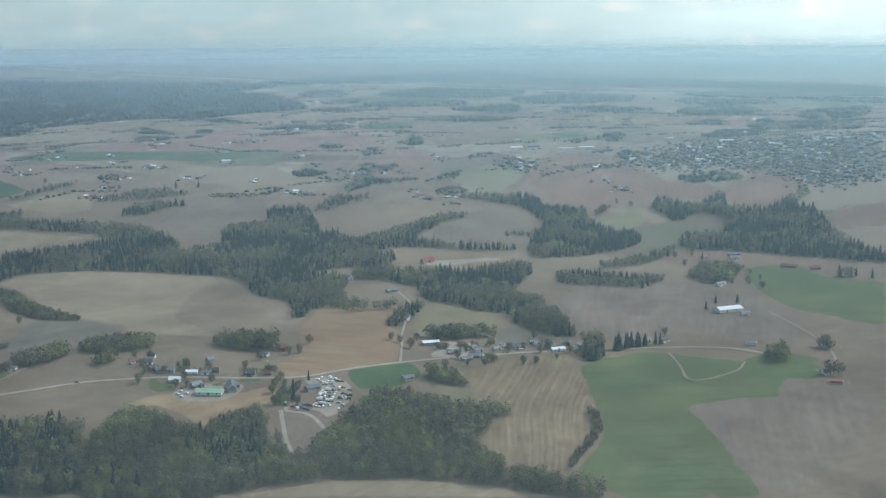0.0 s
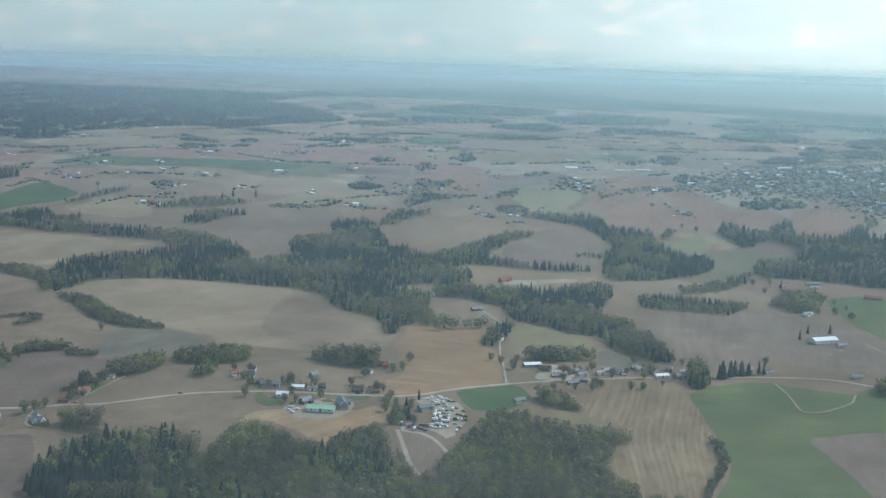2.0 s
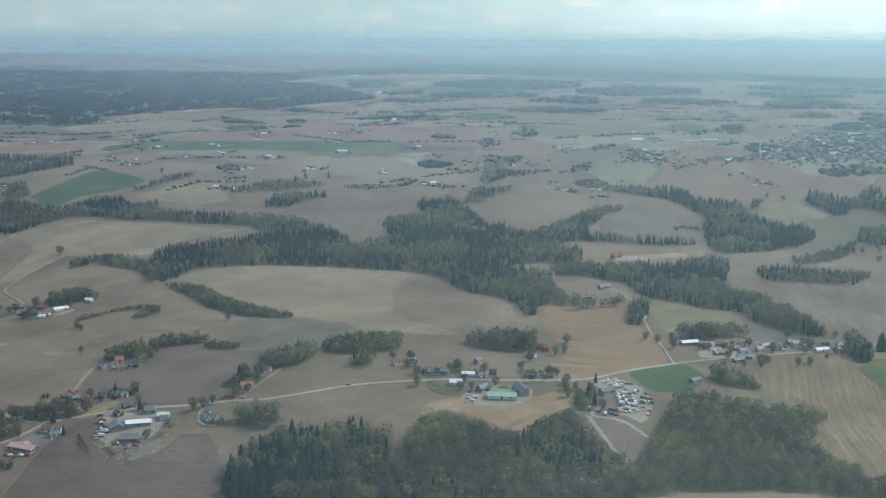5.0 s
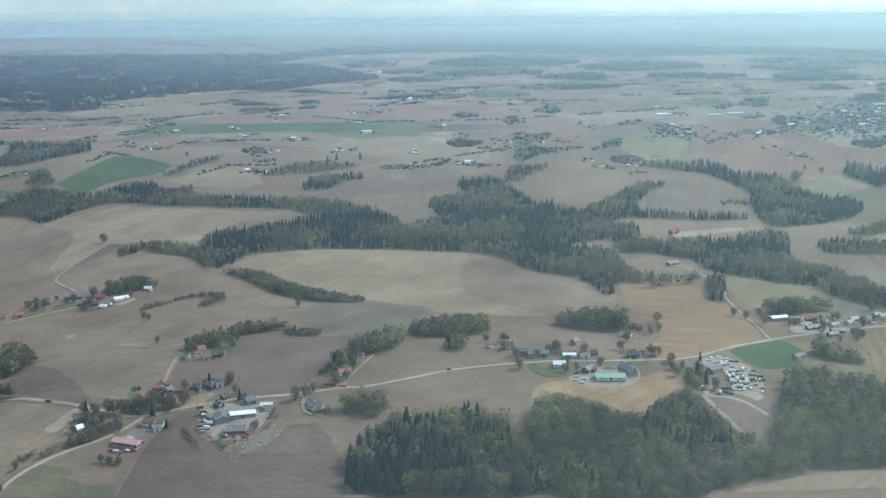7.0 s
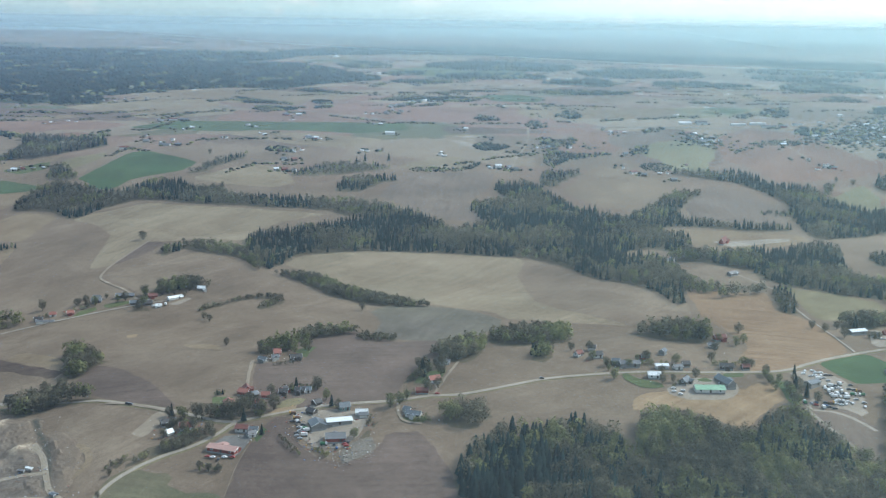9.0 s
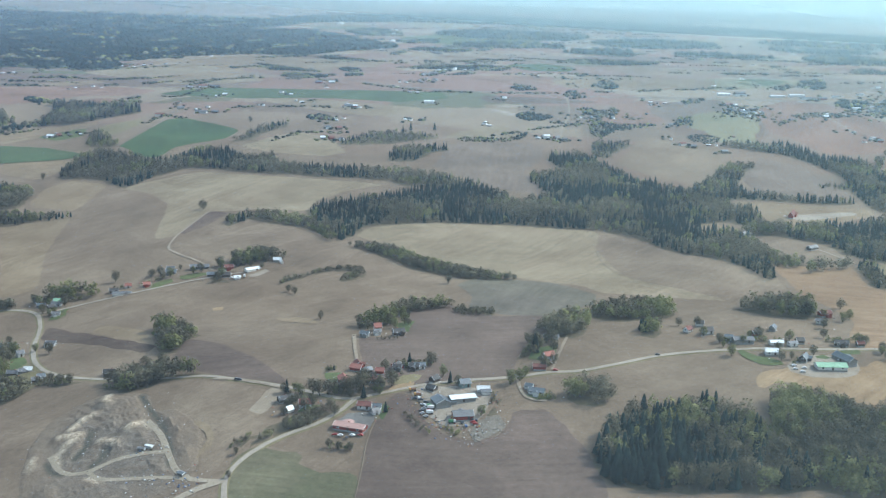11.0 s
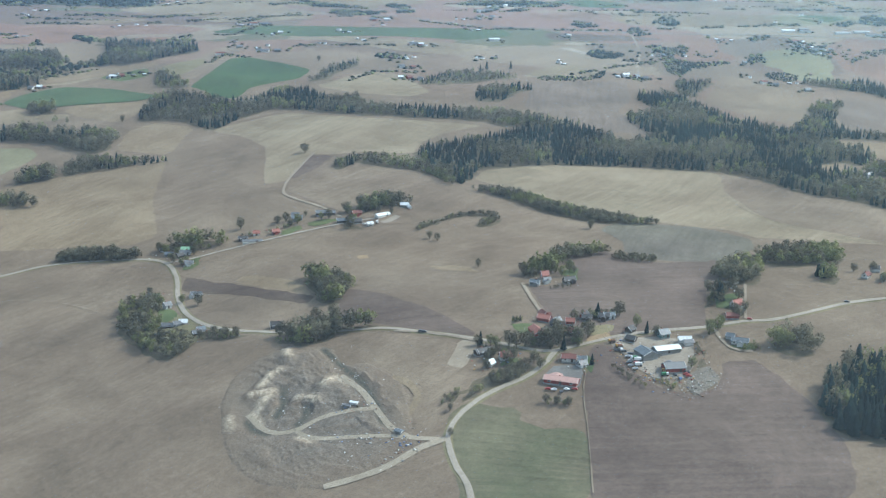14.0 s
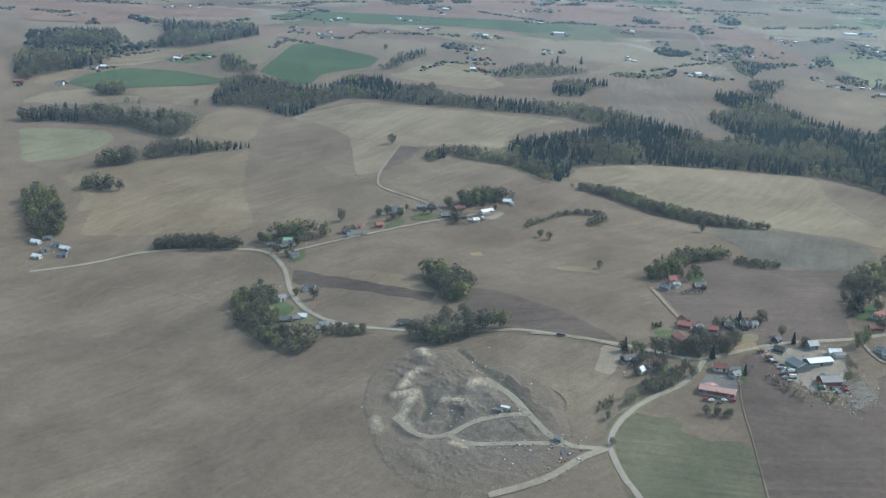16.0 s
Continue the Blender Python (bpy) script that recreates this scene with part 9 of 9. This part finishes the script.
far_wood(8, 2.5, [(-427.7, 1248.6), (-439.0, 1287.6), (-432.2, 1310.1), (-404.8, 1299.7), (-374.5, 1330.7), (-364.8, 1328.4), (-395.3, 1285.1), (-407.9, 1249.0), (-408.4, 1219.6)])
far_wood(9, 2.6, [(-542.4, 1141.4), (-529.5, 1163.3), (-490.5, 1172.0), (-482.0, 1225.6), (-477.1, 1201.6), (-484.0, 1161.2), (-519.8, 1136.5)])
far_wood(9, 4, [(-510.7, 1263.6), (-504.1, 1282.9), (-486.8, 1300.3), (-475.6, 1294.9), (-490.4, 1269.7)])
far_wood(9, 3, [(-362.1, 1361.9), (-342.1, 1390.0), (-342.5, 1340.5), (-352.2, 1326.5)])
far_wood(7, 1.8, [(-335.9, 1287.9), (-322.7, 1314.7), (-297.7, 1305.9), (-299.0, 1277.0), (-320.1, 1265.6)])
far_wood(8, 2.5, [(-249.2, 1442.3), (-220.6, 1469.1), (-183.6, 1471.1), (-188.5, 1454.6), (-230.2, 1439.7)])

FARMSTEADS = [(-892, 1199), (-858, 1193), (-929, 1332), (-947, 1315), (-806, 1292), (-790, 1290), (-788, 1366), (-694, 1238), (-684, 1241), (-692, 1160), (-686, 1176), (-616, 1202), (-601, 1214), (-695, 1401), (-673, 1421), (-533, 1223), (-924, 1857), (-561, 1355), (-520, 1328), (-691, 1516), (-690, 1612), (-665, 1533), (-673, 1893), (-391, 1418), (-362, 1445), (-315, 1457), (-297, 1433), (-285, 1438), (-187, 1469), (-212, 1460), (-184, 1401), (-153, 1385), (-293, 1310), (-352, 1269), (-441, 1200), (-705, 1844), (-361, 1814), (-1664, 2373), (-1942, 2524), (-1964, 2433), (-1090, 2293), (-889, 2264), (-682, 2063), (-298, 1555), (-231, 1646), (-351, 1516), (-560, 1493), (-669, 1340)]
FARMSTEADS += [(-503, 1465), (-1295, 1365), (-1306, 1422), (-1110, 1300), (-1157, 1187), (-893, 1260), (-905, 1222), (-775, 1337), (-671, 1425), (-675, 1403), (-795, 1223), (-758, 1252), (-680, 1540), (-559, 1351), (-463, 1197), (-446, 1200), (-406, 1427), (-305, 1269), (-307, 1456), (-288, 1448), (-1001, 999), (-1005, 996), (-946, 1054), (-930, 1060), (-1128, 1076)]

HEDGES = [
    [(-993, 1216), (-975, 1256), (-926, 1257), (-922, 1304)], [(-860, 1390), (-734, 1371), (-651, 1355), (-570, 1385), (-482, 1429)],
    [(-472, 1442), (-339, 1525), (-223, 1577)], [(-501, 1237), (-486, 1273), (-449, 1275)], [(-339, 1355), (-316, 1400), (-300, 1447)],
    [(-191, 1481), (-133, 1514), (-54, 1517)], [(-12, 1467), (26, 1485), (55, 1477)], [(-698, 1055), (-688, 1106), (-645, 1120)],
    [(-395, 1181), (-435, 1302), (-443, 1357)], [(-252, 1399), (-232, 1437), (-210, 1435)], [(-513, 1518), (-477, 1546), (-428, 1548)],
    [(-571, 1501), (-518, 1497), (-449, 1524)], [(-1044, 1009), (-1014, 1042), (-991, 1079)], [(-825, 1206), (-767, 1224), (-718, 1233)],
    [(-510, 1176), (-477, 1240), (-448, 1274)], [(-879, 1114), (-881, 1155), (-849, 1144)],
]


def hedgerows():
    """Rows of far trees, uneven and often broken; most are random and set crosswise to fit the camera's view."""
    rng = np.random.default_rng(21)
    spots, tall = [], []

    def row(p, step, height, rows):
        for k in range(rows):
            q = resampled(p, step * rng.uniform(0.8, 1.2), False)
            gaps = np.array([noise.noise(Vector((x / 40, y / 40, 4.0))) for x, y in q]) > -0.18
            q = q[gaps] + rng.normal(0, 0.6 * step * (1 + 0.4 * rows), (int(gaps.sum()), 2))
            spots.append(q), tall.append(height * rng.uniform(0.45, 1.25, len(q)))

    for line in HEDGES:
        row(np.array(line, float), 2.4, 1.9, 1)
    for _ in range(230):
        r, a = 1600 * (4300 / 1600) ** rng.random(), math.radians(rng.uniform(-10, 56))
        way = rng.normal(0.36, 0.28) if rng.random() < 0.8 else rng.uniform(0, 3.1)
        long = rng.uniform(30, 170) * r / 1700
        s = np.linspace(-0.5, 0.5, 9) * long
        bend = np.sin(s / (0.3 * long) + r) * long * 0.05
        p = np.column_stack([-math.sin(a) * r + s * math.cos(way) - bend * math.sin(way), math.cos(a) * r + s * math.sin(way) + bend * math.cos(way)])
        row(p, 3.2 * r / 1500, rng.uniform(1.4, 2.6) * (r / 1700) ** 0.4, rng.integers(1, 4))
    for x, y in FARMSTEADS + FAR_BARNS:
        n = rng.integers(2, 6)
        spots.append(np.array([(x, y)]) + rng.normal(0, 6.0, (n, 2))), tall.append(rng.uniform(1.0, 2.3, n))
    xy = np.concatenate(spots)
    ob = new("hedgerow_trees", forest_mesh("hedgerow_trees", xy, np.concatenate(tall), rng.random(len(xy)) < 0.3, rng.random(len(xy)) < 0.3, rng, "_clump", 1.15))
    tagged(ob, "dark trees lining the far field edges", "trees", kind="stuff")


hedgerows()

TOWN = [
    ([(-196, 1474), (-168, 1496), (-148, 1544), (-103, 1582), (95, 1597), (117, 1427), (48, 1438), (8, 1464), (-8, 1481), (-39, 1496), (-104, 1484), (-136, 1480)], 420),
    ([(-465, 1315), (-428, 1357), (-404, 1341), (-441, 1298)], 8),
    ([(-308, 1434), (-282, 1457), (-265, 1432), (-289, 1403)], 14),
]


def tiny_houses(name, label, spots, size, seed, roofs):
    """Small gabled houses, too far off to tell apart."""
    rng = np.random.default_rng(seed)
    unit = np.array([(-1, -1, -1), (1, -1, -1), (1, 1, -1), (-1, 1, -1), (-1, -1, 1), (1, -1, 1), (1, 1, 1), (-1, 1, 1), (-1, 0, 1.9), (1, 0, 1.9)], float)
    walls = np.array([(0, 1, 5), (0, 5, 4), (2, 3, 7), (2, 7, 6), (1, 2, 6), (1, 6, 9), (1, 9, 5), (3, 0, 4), (3, 4, 8), (3, 8, 7)])
    tops = np.array([(4, 5, 9), (4, 9, 8), (6, 7, 8), (6, 8, 9)])
    vs, fs, ss, n = [], [], [], 0
    for x, y in spots:
        far = max(1.0, math.hypot(x, y) / 1700) * size
        s = np.array([rng.uniform(1.6, 4.0), rng.uniform(1.4, 2.2), rng.uniform(0.9, 1.4)]) * far
        v = unit * s
        a = rng.normal(0.3, 0.5)
        v = np.column_stack([v[:, 0] * math.cos(a) - v[:, 1] * math.sin(a) + x, v[:, 0] * math.sin(a) + v[:, 1] * math.cos(a) + y, v[:, 2] + float(ground_z(x, y)) + s[2] - 0.2])
        vs.append(v), fs.append(np.vstack([walls, tops]) + n)
        ss.append(np.r_[np.full(10, rng.integers(4)), np.full(4, 4 + rng.integers(len(roofs)))])
        n += 10
    mats = [M[k] for k in ("white_wood", "stone", "grey_wood", "dark_wood") + roofs]
    tagged(new(name, quick_mesh(name, np.vstack(vs), np.vstack(fs), np.concatenate(ss), mats)), label, "houses", kind="stuff")


def town():
    rng = np.random.default_rng(33)
    homes, green = [], []
    for outline, count in TOWN:
        poly = np.array(outline, float)
        lo, hi = poly.min(0), poly.max(0)
        made = 0
        while made < count:
            x, y = lo + rng.random(2) * (hi - lo)
            if inside(np.array([x]), np.array([y]), poly)[0]:
                made += 1
                homes.append((x, y))
                green += [(x + rng.normal(0, 14), y + rng.normal(0, 14)) for _ in range(8)]
    tiny_houses("town_houses", "small houses of a distant hazy town", homes, 0.7, 34, ("roof_slate", "roof_grey", "roof_slate", "stone", "roof_black"))
    xy = np.array(green)
    ob = new("town_trees", forest_mesh("town_trees", xy, rng.uniform(0.9, 2.2, len(xy)), rng.random(len(xy)) < 0.4, rng.random(len(xy)) < 0.4, rng, "_clump", 1.15))
    tagged(ob, "garden trees between the town houses", "trees", kind="stuff")


town()


def far_farms():
    rng = np.random.default_rng(35)
    homes = [(x + rng.normal(0, 6), y + rng.normal(0, 6)) for x, y in FARMSTEADS for _ in range(rng.integers(1, 4))]
    for _ in range(60):
        r, a = 1600 * (4200 / 1600) ** rng.random(), math.radians(rng.uniform(-10, 56))
        homes += [(-math.sin(a) * r + rng.normal(0, 14), math.cos(a) * r + rng.normal(0, 14)) for _ in range(rng.integers(1, 4))]
    tiny_houses("far_farmsteads", "scattered small farm buildings on the far plain", homes, 0.72, 36, ("roof_grey", "roof_white", "roof_grey", "roof_dark_red", "roof_slate"))


far_farms()

HALLS = [(-267, 1514, 28, 24), (-246, 1526, 28, 25), (-201, 1537, 28, 14), (-86, 1556, 28, 10), (-85, 1582, 28, 24), (-33, 1535, 28, 6), (-11, 1560, 28, 6), (-26, 1574, 28, 18), (22, 1587, 28, 18), (37, 1585, 28, 13), (37, 1535, 28, 14), (-46, 1540, 28, 10), (-77, 1646, 28, 9), (9, 1703, 28, 9), (-176, 1553, 28, 10), (-157, 1584, 28, 7), (-124, 1555, 28, 8), (-308, 1503, 28, 18), (-176, 1498, 28, 11), (-98, 1511, 28, 14), (40, 1519, 28, 16)]
for i, (x, y, turn, l) in enumerate(HALLS):
    roof, look_of = (("roof_white", "bright"), ("roof_white", "bright"), ("roof_grey", "grey"))[i % 3]
    building("hall", x, y, turn, 0.75 * l, 5, 1.7, 0.5, "white_wood", roof, "distant long industrial hall with a " + look_of + " roof")
